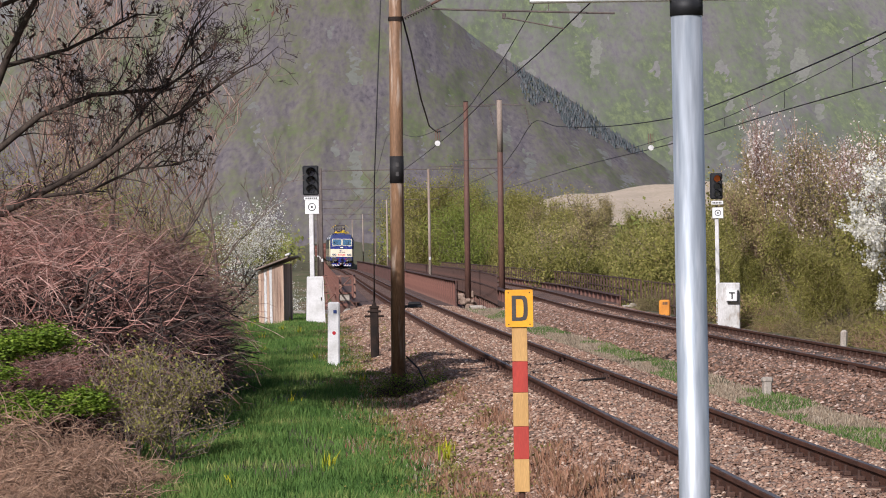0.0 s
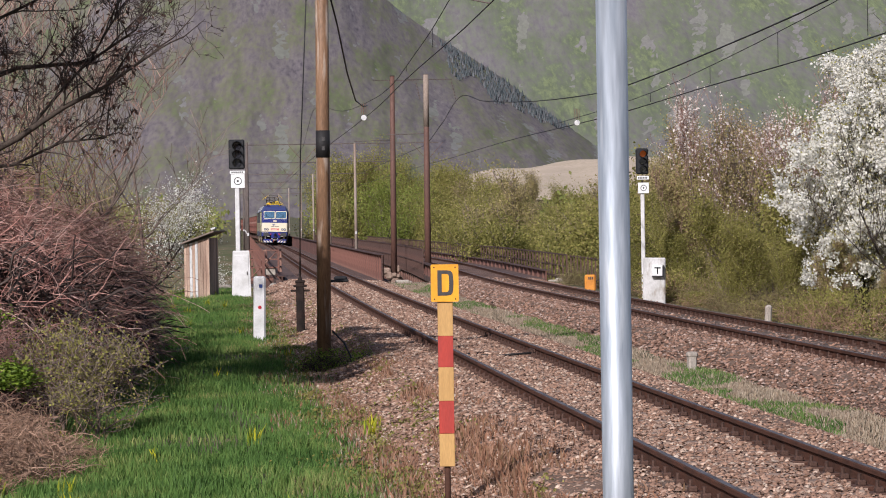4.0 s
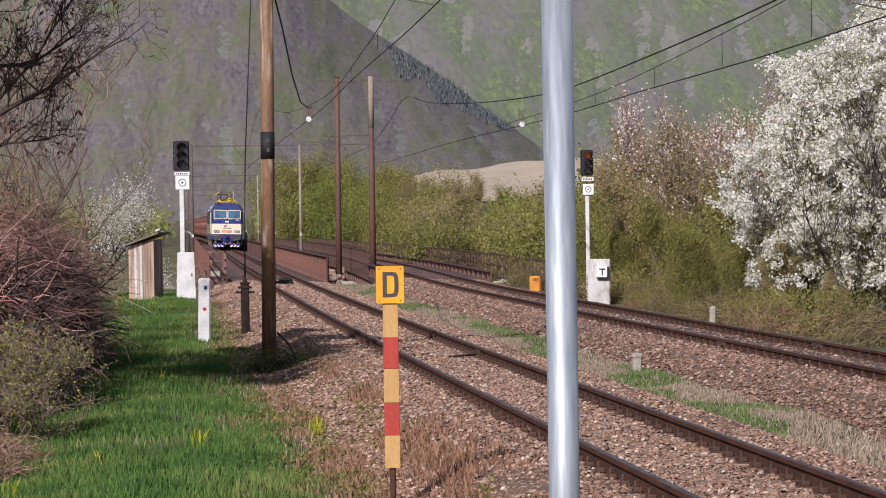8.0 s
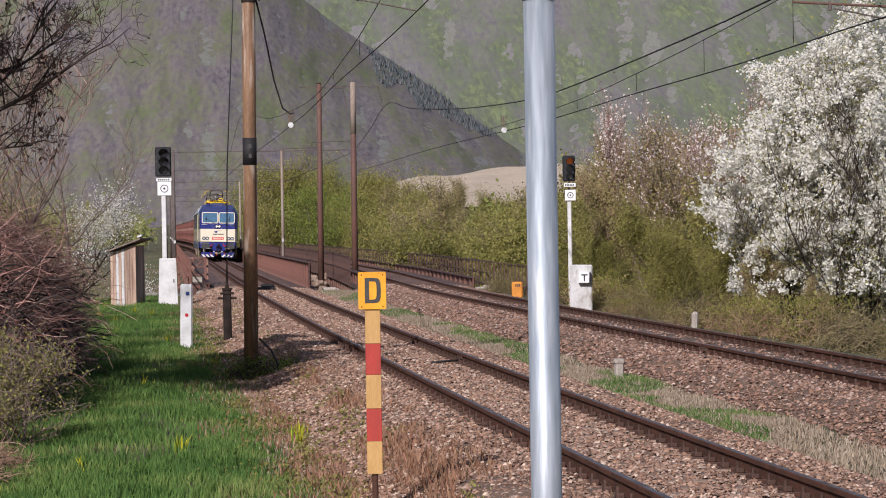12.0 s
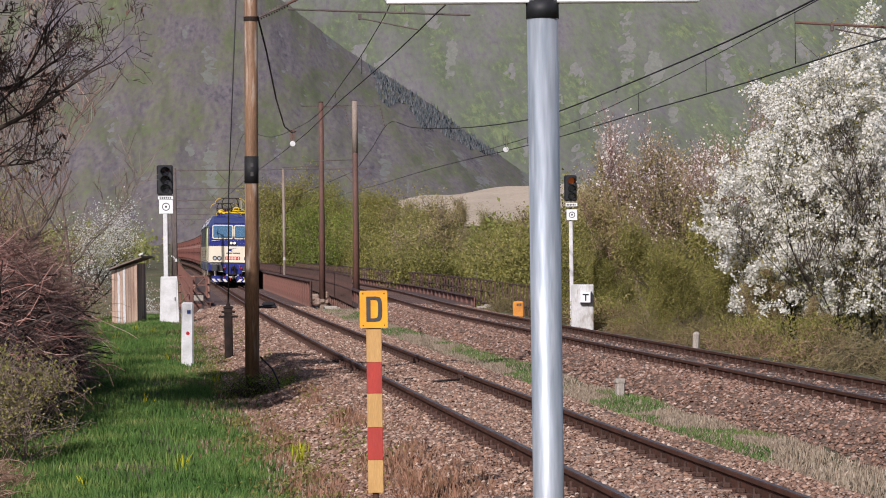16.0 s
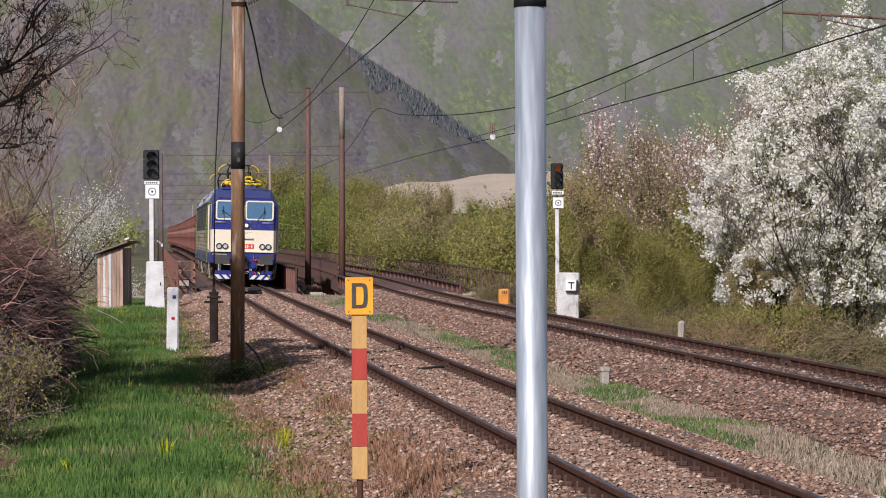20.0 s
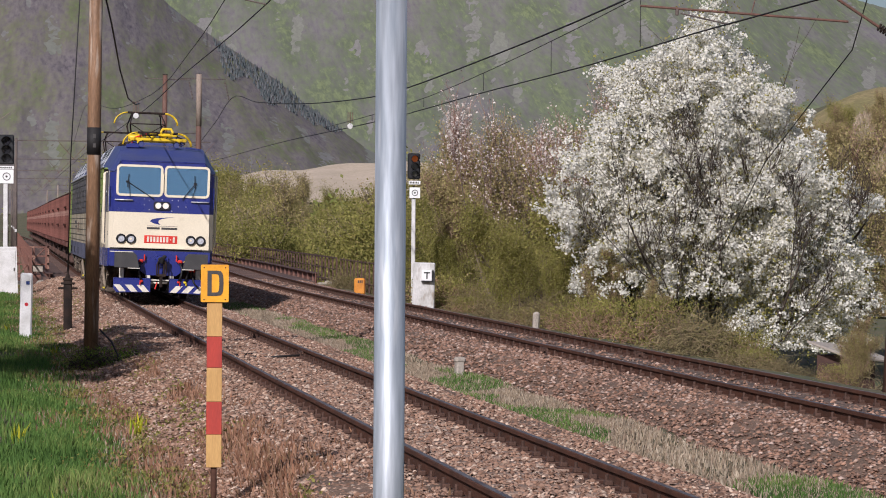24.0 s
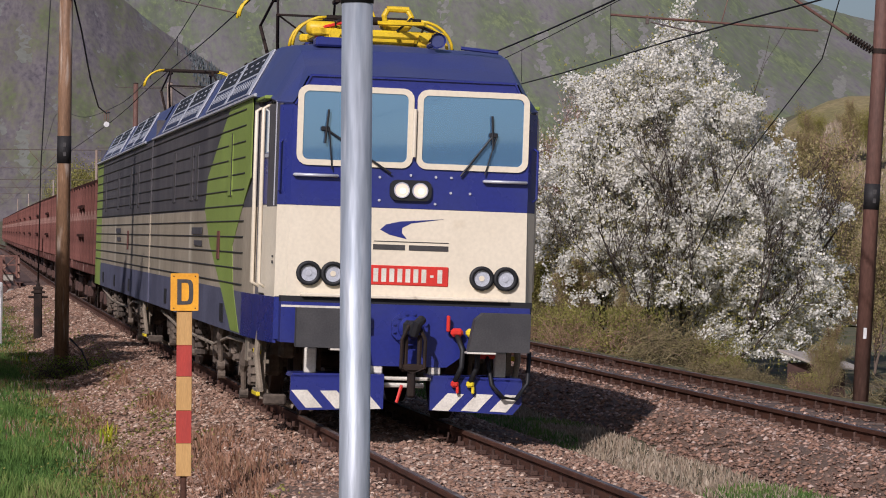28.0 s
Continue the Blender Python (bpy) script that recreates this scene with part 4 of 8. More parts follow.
    for i in range(10):
        y = -0.75 + 0.165 * i
        part("side_plank", Shape().box(0.60, y, 0.56, 0.025, 0.155, 2.22, 0.004), M_BOARDS, sh)
    part("back_wall", Shape().box(0, 0.86, 0.45, 1.15, 0.03, 2.0).box(-0.58, 0.03, 0.4, 0.03, 1.6, 1.9), M_BOARDS, sh)
    part("roof", Shape().box(0.02, 0, 0, 1.66, 2.1, 0.06, 0.01, pose(0.08, 0, 1.68, 0, -15, 0)), M_ROOFING, sh, "sloping dark felt roof")
    part("fascia", Shape().box(0.9, -0.9, 0.0, 0.22, 0.3, 0.07, 0.01, pose(0.0, 0, 1.76, 0, -15, 0)), M_WHITE, sh, "pale board end")
    # a low hut roof among the shrubs
    hut = thing("garden_hut", "low hut with a sagging grey sheet roof", "hut", pose(13.35, 52.0, 0, 0, 0, 35))
    part("roof", Shape().box(0, 0, 0, 1.5, 1.0, 0.05, 0.01, pose(0, 0, -0.30, 14, 6, 0)), M_CONCRETE, hut, "grey sheet roof")
    part("wall", Shape().box(0, 0.15, -1.1, 1.0, 0.6, 1.5, 0.02), M_RUSTDARK, hut)


def railing(t, fx, off, y0, y1, step, h, base, rails, mat, bar, kind_name="post"):
    """Uprights and rails along a curve beside a track."""
    mesh = Shape().box(0, 0, (h + base) / 2, bar, bar, h - base).mesh(kind_name, mat)
    y, n = y0, 0
    rest = Shape()
    while y < y1:
        x = fx(y) + off
        if n < 190:
            part(kind_name, mesh, None, t, at=pose(x, y, 0, 0, 0, heading(fx, y)))
        else:
            rest.box(x, y, (h + base) / 2, bar, bar, h - base)
        y += step
        n += 1
    ys = [y0 + (y1 - y0) * i / 40 for i in range(41)]
    for z, hh in rails:
        part("rail_bar", Shape().loft([[(fx(yy) + off + dx, yy, z + dz) for dx, dz in ((-0.025, -hh), (0.025, -hh), (0.025, hh), (-0.025, hh))] for yy in ys], caps=True), mat, t)
    if rest.v:
        tagged(part("posts_far", rest, mat, t), kind="stuff")


def build_bridge():
    ys = [BRIDGE + 4.0 * i for i in range(int((BRIDGE_END - BRIDGE) / 4) + 1)]
    for name, fx, label in (("railway_bridge", near_x, "rusty plate girder bridge of the near track"), ("railway_bridge", far_x, "rusty girder bridge of the far track")):
        near = fx is near_x
        b = thing(name, label, "bridge", kind="structure")
        part("deck", Shape().loft([[(fx(y) + x, y, z - 0.02 * x) for x, z in ((-2.3, -0.20), (2.3, -0.20), (2.3, -0.4), (-2.3, -0.4))] for y in ys], caps=True), M_DECK, b, "dark oiled timber deck")
        for off, top in ((1.95, 0.78), (-2.05, -0.02)) if near else ((-2.15, 0.30), (2.35, 0.05)):
            g = part("girder", Shape().loft([[(fx(y) + off + dx, y, z) for dx, z in ((-0.02, -1.6), (0.02, -1.6), (0.02, top), (-0.02, top))] for y in ys], caps=True), M_RUST, b, "rusty web plate")
            part("top_flange", Shape().loft([[(fx(y) + off + dx, y, z) for dx, z in ((-0.14, top), (0.14, top), (0.14, top + 0.03), (-0.14, top + 0.03))] for y in ys], caps=True), M_RUSTDARK, g)
            rib = Shape().box(0, 0, (top - 1.6) / 2, 0.20, 0.025, top + 1.58).mesh("stiffener", M_RUST)
            y = BRIDGE + 0.6
            while y < BRIDGE + 90:
                part("stiffener", rib, None, g, at=pose(fx(y) + off, y, 0))
                y += 1.9 if near else 2.6
        sl = Shape()
        y = BRIDGE + 0.3
        while y < BRIDGE_END:
            sl.box(fx(y), y, -0.19, 2.5, 0.24, 0.10)
            y += 0.62
        tagged(part("bridge_timbers", sl, M_DECK, b), kind="stuff")
        if near:
            railing(b, fx, -2.75, BRIDGE + 2, BRIDGE_END, 2.2, 1.0, -0.6, ((0.95, 0.03), (0.5, 0.025), (0.1, 0.02)), M_RUST, 0.07)
            for off in (-0.45, 0.45):
                part("guard_rail", Shape().loft([[(fx(y) + off + dx, y, z) for dx, z in ((-0.03, -0.15), (0.03, -0.15), (0.03, -0.02), (-0.03, -0.02))] for y in ys], caps=True), M_RAIL, b)
            # open end of the inner girder and its ladder-like bracket
            e = Shape()
            for k in range(4):
                e.box(near_x(BRIDGE) + 1.95, BRIDGE - 0.35 - 0.4 * k, 0.25 - 0.07 * k, 0.05, 0.05, 0.95 - 0.14 * k)
            for z in (0.1, 0.35, 0.6):
                e.box(near_x(BRIDGE) + 1.95, BRIDGE - 0.9, z - 0.1, 0.05, 1.9, 0.05)
            part("end_bracket", e, M_RUSTDARK, b)
        else:
            railing(b, fx, -2.35, BRIDGE + 6, BRIDGE_END, 1.5, 0.95, -0.3, ((0.92, 0.03), (0.35, 0.02)), M_RUSTDARK, 0.07)
            railing(b, fx, 3.0, BRIDGE - 2, BRIDGE_END, 1.7, 0.72, -0.35, ((0.70, 0.03), (0.25, 0.015), (-0.2, 0.04)), M_RUSTDARK, 0.065, "paling")
    f = thing("old_fence", "gappy rusty paling fence beside the far track", "fence")
    railing(f, far_x, 3.1, 96, BRIDGE - 2, 1.3, 0.72, -0.5, ((0.66, 0.015), (-0.1, 0.015)), M_RUSTDARK, 0.05, "paling")
    # a refuge platform of angle iron at the bridge head, and the abutment
    x, y = near_x(122) - 2.62, 122.0
    p = thing("refuge_platform", "rusty angle-iron platform with railings at the bridge head", "platform", pose(x, y, 0))
    part("floor_plate", Shape().box(0, 0, -0.25, 1.3, 3.0, 0.12, 0.01), M_RUST, p)
    part("side_plate", Shape().box(0, -1.5, -0.55, 1.3, 0.04, 0.5), M_RUSTDARK, p)
    for i in (-1, 0, 1):
        for j in (-1, 1):
            part("post", Shape().box(i * 0.62, j * 1.48, 0.35, 0.08, 0.08, 1.3), M_RUST, p)
    for z in (0.25, 0.6, 0.98):
        part("rail_bar", Shape().box(0, -1.48, z, 1.3, 0.05, 0.06).box(0.62, 0, z, 0.05, 3.0, 0.06).box(-0.62, 0, z, 0.05, 3.0, 0.06), M_RUST, p)
    part("brace", Shape().tube([(-0.6, -1.45, -0.2), (0.6, -1.45, 0.95)], 0.03, 6), M_RUST, p)
    part("pale_box", Shape().box(0.25, -1.3, 0.1, 0.5, 0.3, 0.35, 0.02), M_CONCRETE, p, "pale tin box")
    a = thing("bridge_abutment", "crumbling pale stone abutment under the bridge head", "abutment", kind="structure")
    rng = np.random.default_rng(6)
    for i in range(60):
        u = rng.uniform(-4.5, 9.5)
        part("stone", Shape().box(near_x(BRIDGE) + u, BRIDGE + rng.uniform(-0.4, 0.6), -0.5 + rng.uniform(-0.25, 0.12), rng.uniform(0.3, 0.7), rng.uniform(0.3, 0.6), rng.uniform(0.2, 0.4), 0.05, pose(0, 0, 0)), M_CONCRETE, a)
    part("wall", Shape().box(near_x(BRIDGE) + 2.8, BRIDGE + 1.0, -2.6, 16, 2.2, 4.2, 0.05), M_CONCRETE, a)
    thing("scrap_heap", "dark heap of old oily sleepers on the track", "debris", pose(near_x(107) - 0.1, 107, -0.12), data=Shape().box(0, 0, 0.03, 0.9, 0.5, 0.10, 0.03).box(0.15, 0.1, 0.13, 0.5, 0.35, 0.14, 0.05).mesh("scrap_heap", M_BLACK))


build_sign_pole()
build_d_board()
build_near_mast()
build_right_mast()
build_far_masts()
build_portals()
build_wires()
build_line_side()
build_bridge()


# ---- the train ----
M_BLUE = material("glossy royal blue paint", (0.022, 0.030, 0.185), 0.28, other=(0.028, 0.036, 0.165), scale=1.5, fine=30, grain=0.08, bump=0.02, spec=0.5, stain=(0.05, 0.055, 0.13), stain_at=0.70)
M_CREAM = material("cream paint", (0.720, 0.643, 0.495), 0.35, other=(0.675, 0.599, 0.455), scale=1.2, fine=25, grain=0.05, bump=0.02, stain=(0.540, 0.450, 0.306), stain_at=0.72)
M_SIDEDARK = material("dull slate side paint", (0.095, 0.088, 0.090), 0.6, spec=0.2, other=(0.065, 0.062, 0.068), scale=1.0, fine=20, grain=0.15, bump=0.03, stretch=(1, 1, 0.4))
# cream for the sides, set darker than the front cream
M_SIDEPALE = material("darker cream side paint", (0.38, 0.32, 0.235), 0.6, spec=0.2, other=(0.27, 0.23, 0.165), scale=0.8, fine=20, grain=0.12, bump=0.03, stretch=(1, 1, 0.4), stain=(0.52, 0.47, 0.37), stain_at=0.66)
M_SIDEBLUE = material("dull slate-blue skirt", (0.105, 0.108, 0.16), 0.7, spec=0.2, other=(0.08, 0.082, 0.12), scale=1.0, fine=20, grain=0.15, bump=0.03)
M_GREEN = material("leaf green livery stripe", (0.20, 0.27, 0.055), 0.55, spec=0.2, other=(0.25, 0.33, 0.075), scale=1.0, fine=20, grain=0.08, bump=0.02)
M_SEAM = material("dark panel rib", (0.034, 0.033, 0.029), 0.6, scale=4, grain=0.2, bump=0)
M_ROOFBLUE = material("faded roof blue", (0.040, 0.052, 0.165), 0.45, other=(0.055, 0.065, 0.15), scale=1.5, grain=0.12, bump=0.03)
M_NAVY = material("dark navy louvre", (0.010, 0.013, 0.045), 0.5, scale=4, grain=0.2, bump=0.02)
M_GRILLE = material("pale louvre metal", (0.55, 0.56, 0.60), 0.4, 0.3, scale=4, grain=0.1, bump=0.02)
M_PANTO = material("pantograph yellow", (0.72, 0.50, 0.012), 0.45, other=(0.62, 0.40, 0.01), scale=4, grain=0.12, bump=0.03)
M_WINDOW = glass_material("blue-tinted windscreen", (0.22, 0.46, 0.76), 0.03, 0.75)
M_HEADLAMP = lamp_material("lit warm headlamp", (0.72, 0.58, 0.44), 0.55)
M_LAMPCORE = lamp_material("glowing lamp core", (1.0, 0.88, 0.70), 1.6)
M_LADDER = material("dusty beige steps", (0.281, 0.230, 0.170), 0.85, other=(0.170, 0.140, 0.102), scale=4, grain=0.2)
M_REFLECT = material("round lamp glass", (0.62, 0.64, 0.70), 0.15, 0.3, scale=12, grain=0.15, bump=0.1)
M_RUBBER = material("grey-black rubber buffer", (0.040, 0.039, 0.040), 0.75, other=(0.055, 0.053, 0.053), scale=4, grain=0.15)
M_RED = material("bright red paint", (0.62, 0.035, 0.022), 0.45, other=(0.52, 0.03, 0.02), scale=4, grain=0.08, bump=0.02)
M_PIPEYELLOW = material("bright yellow paint", (0.75, 0.58, 0.02), 0.45, scale=4, grain=0.1, bump=0.02)
M_STRIPE = material("off-white stripe", (0.68, 0.64, 0.55), 0.5, other=(0.55, 0.51, 0.43), scale=5, grain=0.12, bump=0.02)
M_BOGIE = material("dusty brown running gear", (0.152, 0.118, 0.088), 0.9, other=(0.060, 0.046, 0.036), scale=2.5, fine=25, grain=0.3)
M_WHEEL = material("rusty wheel", (0.075, 0.045, 0.032), 0.7, 0.4, scale=5, grain=0.25)
M_WAGON = material("rust-red wagon paint", (0.057, 0.024, 0.019), 0.9, other=(0.039, 0.018, 0.015), scale=1.2, fine=20, grain=0.2, rand=0.15, spec=0.03, stain=(0.128, 0.063, 0.051), stain_at=0.66, stain_scale=1.0, stretch=(1, 1, 0.5))
# ribs are paler than the walls: sun on their faces is in the colour
M_WAGONRIB = material("worn sunlit wagon rib", (0.188, 0.081, 0.066), 0.85, other=(0.112, 0.051, 0.042), scale=2, grain=0.2, stain=(0.510, 0.360, 0.300), stain_at=0.63, rand=0.2, spec=0.03)

UNIT, FACE = 17.2, 0.55


def body_half(y):
    """Half the body's width at y behind the buffers of a cab end."""
    return float(np.interp(y - FACE, [0.0, 0.16, 0.5, 1.9], [1.225, 1.34, 1.38, 1.46]))


def rounded(x0, x1, z0, z1, r, n=5):
    out = []
    for cx, cz, a0 in ((x1 - r, z1 - r, 0), (x0 + r, z1 - r, 90), (x0 + r, z0 + r, 180), (x1 - r, z0 + r, 270)):
        for k in range(n):
            a = radians(a0 + 90 * k / (n - 1))
            out.append((cx + r * math.cos(a), cz + r * math.sin(a)))
    return out


def frame_ring(s, outer, inner, y0, y1):
    n = len(outer)
    vs = [(x, y, z) for y in (y0, y1) for ring in (outer, inner) for x, z in ring]
    fs = []
    for i in range(n):
        j = (i + 1) % n
        fs += [(i, j, n + j, n + i), (2 * n + i, 3 * n + i, 3 * n + j, 2 * n + j), (i, 2 * n + i, 2 * n + j, j), (n + i, n + j, 3 * n + j, 3 * n + i)]
    return s.add(vs, fs)


def side_skin(s, z0, z1, y0, y1, sides=(-1, 1), half=body_half, thick=0.03, step=0.6):
    """Side walls between two heights and two lengths."""
    for k in sides:
        ys = [y0 + (y1 - y0) * i / max(1, int((y1 - y0) / step)) for i in range(int((y1 - y0) / step) + 1)] if y1 - y0 > step else [y0, y1]
        rings = [[(k * half(y), y, z0), (k * half(y), y, z1), (k * (half(y) - thick), y, z1), (k * (half(y) - thick), y, z0)] for y in ys]
        s.loft(rings, caps=True)
    return s


def pantograph(parent, y, z, raised, frame_mat, name="pantograph"):
    p = part(name, Shape().box(0, y - 0.55, z + 0.16, 1.5, 0.10, 0.09, 0.02).box(0, y + 0.55, z + 0.16, 1.5, 0.10, 0.09, 0.02).box(-0.62, y, z + 0.16, 0.10, 1.2, 0.09, 0.02).box(0.62, y, z + 0.16, 0.10, 1.2, 0.09, 0.02), frame_mat, parent, "yellow pantograph base frame" if frame_mat is M_PANTO else "dark pantograph base frame")
    for i in (-1, 1):
        for j in (-1, 1):
            part("insulator", insulator((0.62 * i, y + 0.5 * j, z - 0.04), (0.62 * i, y + 0.5 * j, z + 0.12), 0.07, 3), M_BLUE if frame_mat is M_PANTO else M_IRON, p)
    if raised:
        knee, top = raised * 0.5, raised
        arms = M_IRON
        for k in (-1, 1):
            for j in (-1, 1):
                part("lower_arm", Shape().tube([(0.42 * k, y + 0.45 * j, z + 0.22), (0.50 * k, y + 1.05 * j, z + 0.2 + knee)], 0.025, 6), arms, p)
                part("upper_arm", Shape().tube([(0.50 * k, y + 1.05 * j, z + 0.2 + knee), (0.40 * k, y + 0.1 * j, z + top)], 0.018, 6), arms, p)
        part("cross_brace", Shape().tube([(-0.5, y - 1.05, z + 0.2 + knee), (0.5, y - 1.05, z + 0.2 + knee)], 0.016, 6).tube([(-0.42, y - 0.45, z + 0.22), (0.5, y - 1.05, z + 0.2 + knee)], 0.012, 6).tube([(0.42, y - 0.45, z + 0.22), (-0.5, y - 1.05, z + 0.2 + knee)], 0.012, 6), arms, p)
        zt = z + top
    else:
        zt = z + 0.36
        for k in (-1, 1):
            part("folded_arm", Shape().tube([(-0.45 * k, y - 1.0, z + 0.26), (0.2 * k, y - 0.2, z + 0.31), (0.45 * k, y + 1.0, z + 0.26)], 0.025, 6), M_IRON if k > 0 else frame_mat, p)
            part("pivot_bracket", Shape().box(0.5 * k, y - 0.58, z + 0.10, 0.12, 0.14, 0.16, 0.03).disc((0.5 * k, y - 0.66, z + 0.14), (0, 1, 0), 0.06, 0.04, 10), frame_mat, p)
            part("control_rod", Shape().tube([(0.7 * k, y - 0.5, z + 0.05), (0.66 * k, y - 0.55, z + 0.2), (0.3 * k, y - 0.7, z + 0.3)], 0.018, 6), M_RED if k < 0 else M_IRON, p)
            part("air_hose", Shape().tube([(0.2 * k, y - 0.6, z + 0.2), (0.34 * k, y - 0.72, z + 0.34), (0.5 * k, y - 0.66, z + 0.28), (0.46 * k, y - 0.5, z + 0.1)], 0.014, 6), M_BLACK, p)
        part("raising_cylinder", Shape().tube([(-0.80, y - 0.5, z + 0.20), (-0.76, y - 0.5, z + 0.20), (-0.46, y - 0.5, z + 0.20), (-0.42, y - 0.5, z + 0.20)], [0.05, 0.085, 0.085, 0.05], 14).box(-0.2, y - 0.5, z + 0.20, 0.26, 0.16, 0.16, 0.05), frame_mat, p, "yellow raising cylinder", True)
        part("spring_box", Shape().box(0.22, y - 0.35, z + 0.28, 0.34, 0.26, 0.12, 0.04).tube([(0.09, y - 0.45, z + 0.30), (0.07, y - 0.47, z + 0.38), (0.11, y - 0.45, z + 0.45)], 0.032, 8).tube([(0.35, y - 0.45, z + 0.30), (0.38, y - 0.47, z + 0.38), (0.34, y - 0.45, z + 0.45)], 0.032, 8).tube([(0.10, y - 0.45, z + 0.46), (0.35, y - 0.45, z + 0.46)], 0.035, 8), frame_mat, p, "yellow spring housing")
    head = part("collector_head", Shape().box(0, y - 0.16, zt, 1.08, 0.05, 0.05, 0.01).box(0, y + 0.16, zt, 1.08, 0.05, 0.05, 0.01).box(0.4, y, zt - 0.06, 0.06, 0.4, 0.06, 0.01).box(-0.4, y, zt - 0.06, 0.06, 0.4, 0.06, 0.01), M_IRON, p)
    for k in (-1, 1):
        for dy in (-0.16, 0.16):
            part("horn", Shape().tube([(k * (0.53 + 0.38 * math.sin(a * 0.26)), y + dy, zt - 0.34 * (1 - math.cos(a * 0.26))) for a in range(7)], 0.018, 6), M_PANTO, head, "yellow curved horn", True)
    return p


def bogie(parent, yc, wheelbase, r):
    s = Shape()
    for k in (-1, 1):
        s.box(1.03 * k, yc, 0.78, 0.16, wheelbase + 1.3, 0.26, 0.03)
        s.box(1.03 * k, yc, 0.55, 0.14, 0.9, 0.34, 0.03)
    s.box(0, yc, 0.62, 1.9, 0.5, 0.3, 0.03)
    b = part("bogie", s, M_BOGIE, parent, "dusty brown bogie frame")
    sets = []
    for j in (-1, 1):
        y = yc + j * wheelbase / 2
        w = Shape().tube([(-0.72, 0, 0), (0.72, 0, 0)], 0.09, 10)
        for k in (-1, 1):
            w.disc((0.755 * k, 0, 0), (1, 0, 0), r, 0.13, 28).disc((0.69 * k, 0, 0), (1, 0, 0), r + 0.028, 0.03, 28)
            w.box(0.82 * k, 0, r * 0.5, 0.03, 0.12, r * 0.5).box(0.82 * k, 0, -r * 0.5, 0.03, 0.12, r * 0.5)
        ws = part("wheelset", w, M_WHEEL, parent, at=pose(0, y, r))
        sets.append((ws, y, r))
        for k in (-1, 1):
            part("axle_box", Shape().box(1.12 * k, y, r - 0.02, 0.20, 0.36, 0.34, 0.05).disc((1.24 * k, y, r - 0.02), (1, 0, 0), 0.12, 0.06, 12), M_BOGIE, b)
            part("spring", Shape().tube([(1.10 * k, y - 0.32, r + 0.05), (1.10 * k, y - 0.32, r + 0.42)], 0.09, 10).tube([(1.10 * k, y + 0.32, r + 0.05), (1.10 * k, y + 0.32, r + 0.42)], 0.09, 10), M_BOGIE, b)
            part("brake_block", Shape().box(0.80 * k, y - j * (r + 0.07), r - 0.05, 0.14, 0.10, 0.36, 0.02).box(1.10 * k, y - j * (r + 0.12), r - 0.25, 0.05, 0.06, 0.5), M_IRON, b)
            part("sand_pipe", Shape().tube([(0.9 * k, y + j * (r + 0.32), 0.95), (0.88 * k, y + j * (r + 0.30), 0.45), (0.78 * k, y + j * (r + 0.12), 0.10)], 0.025, 6), M_BOGIE, b)
    return sets


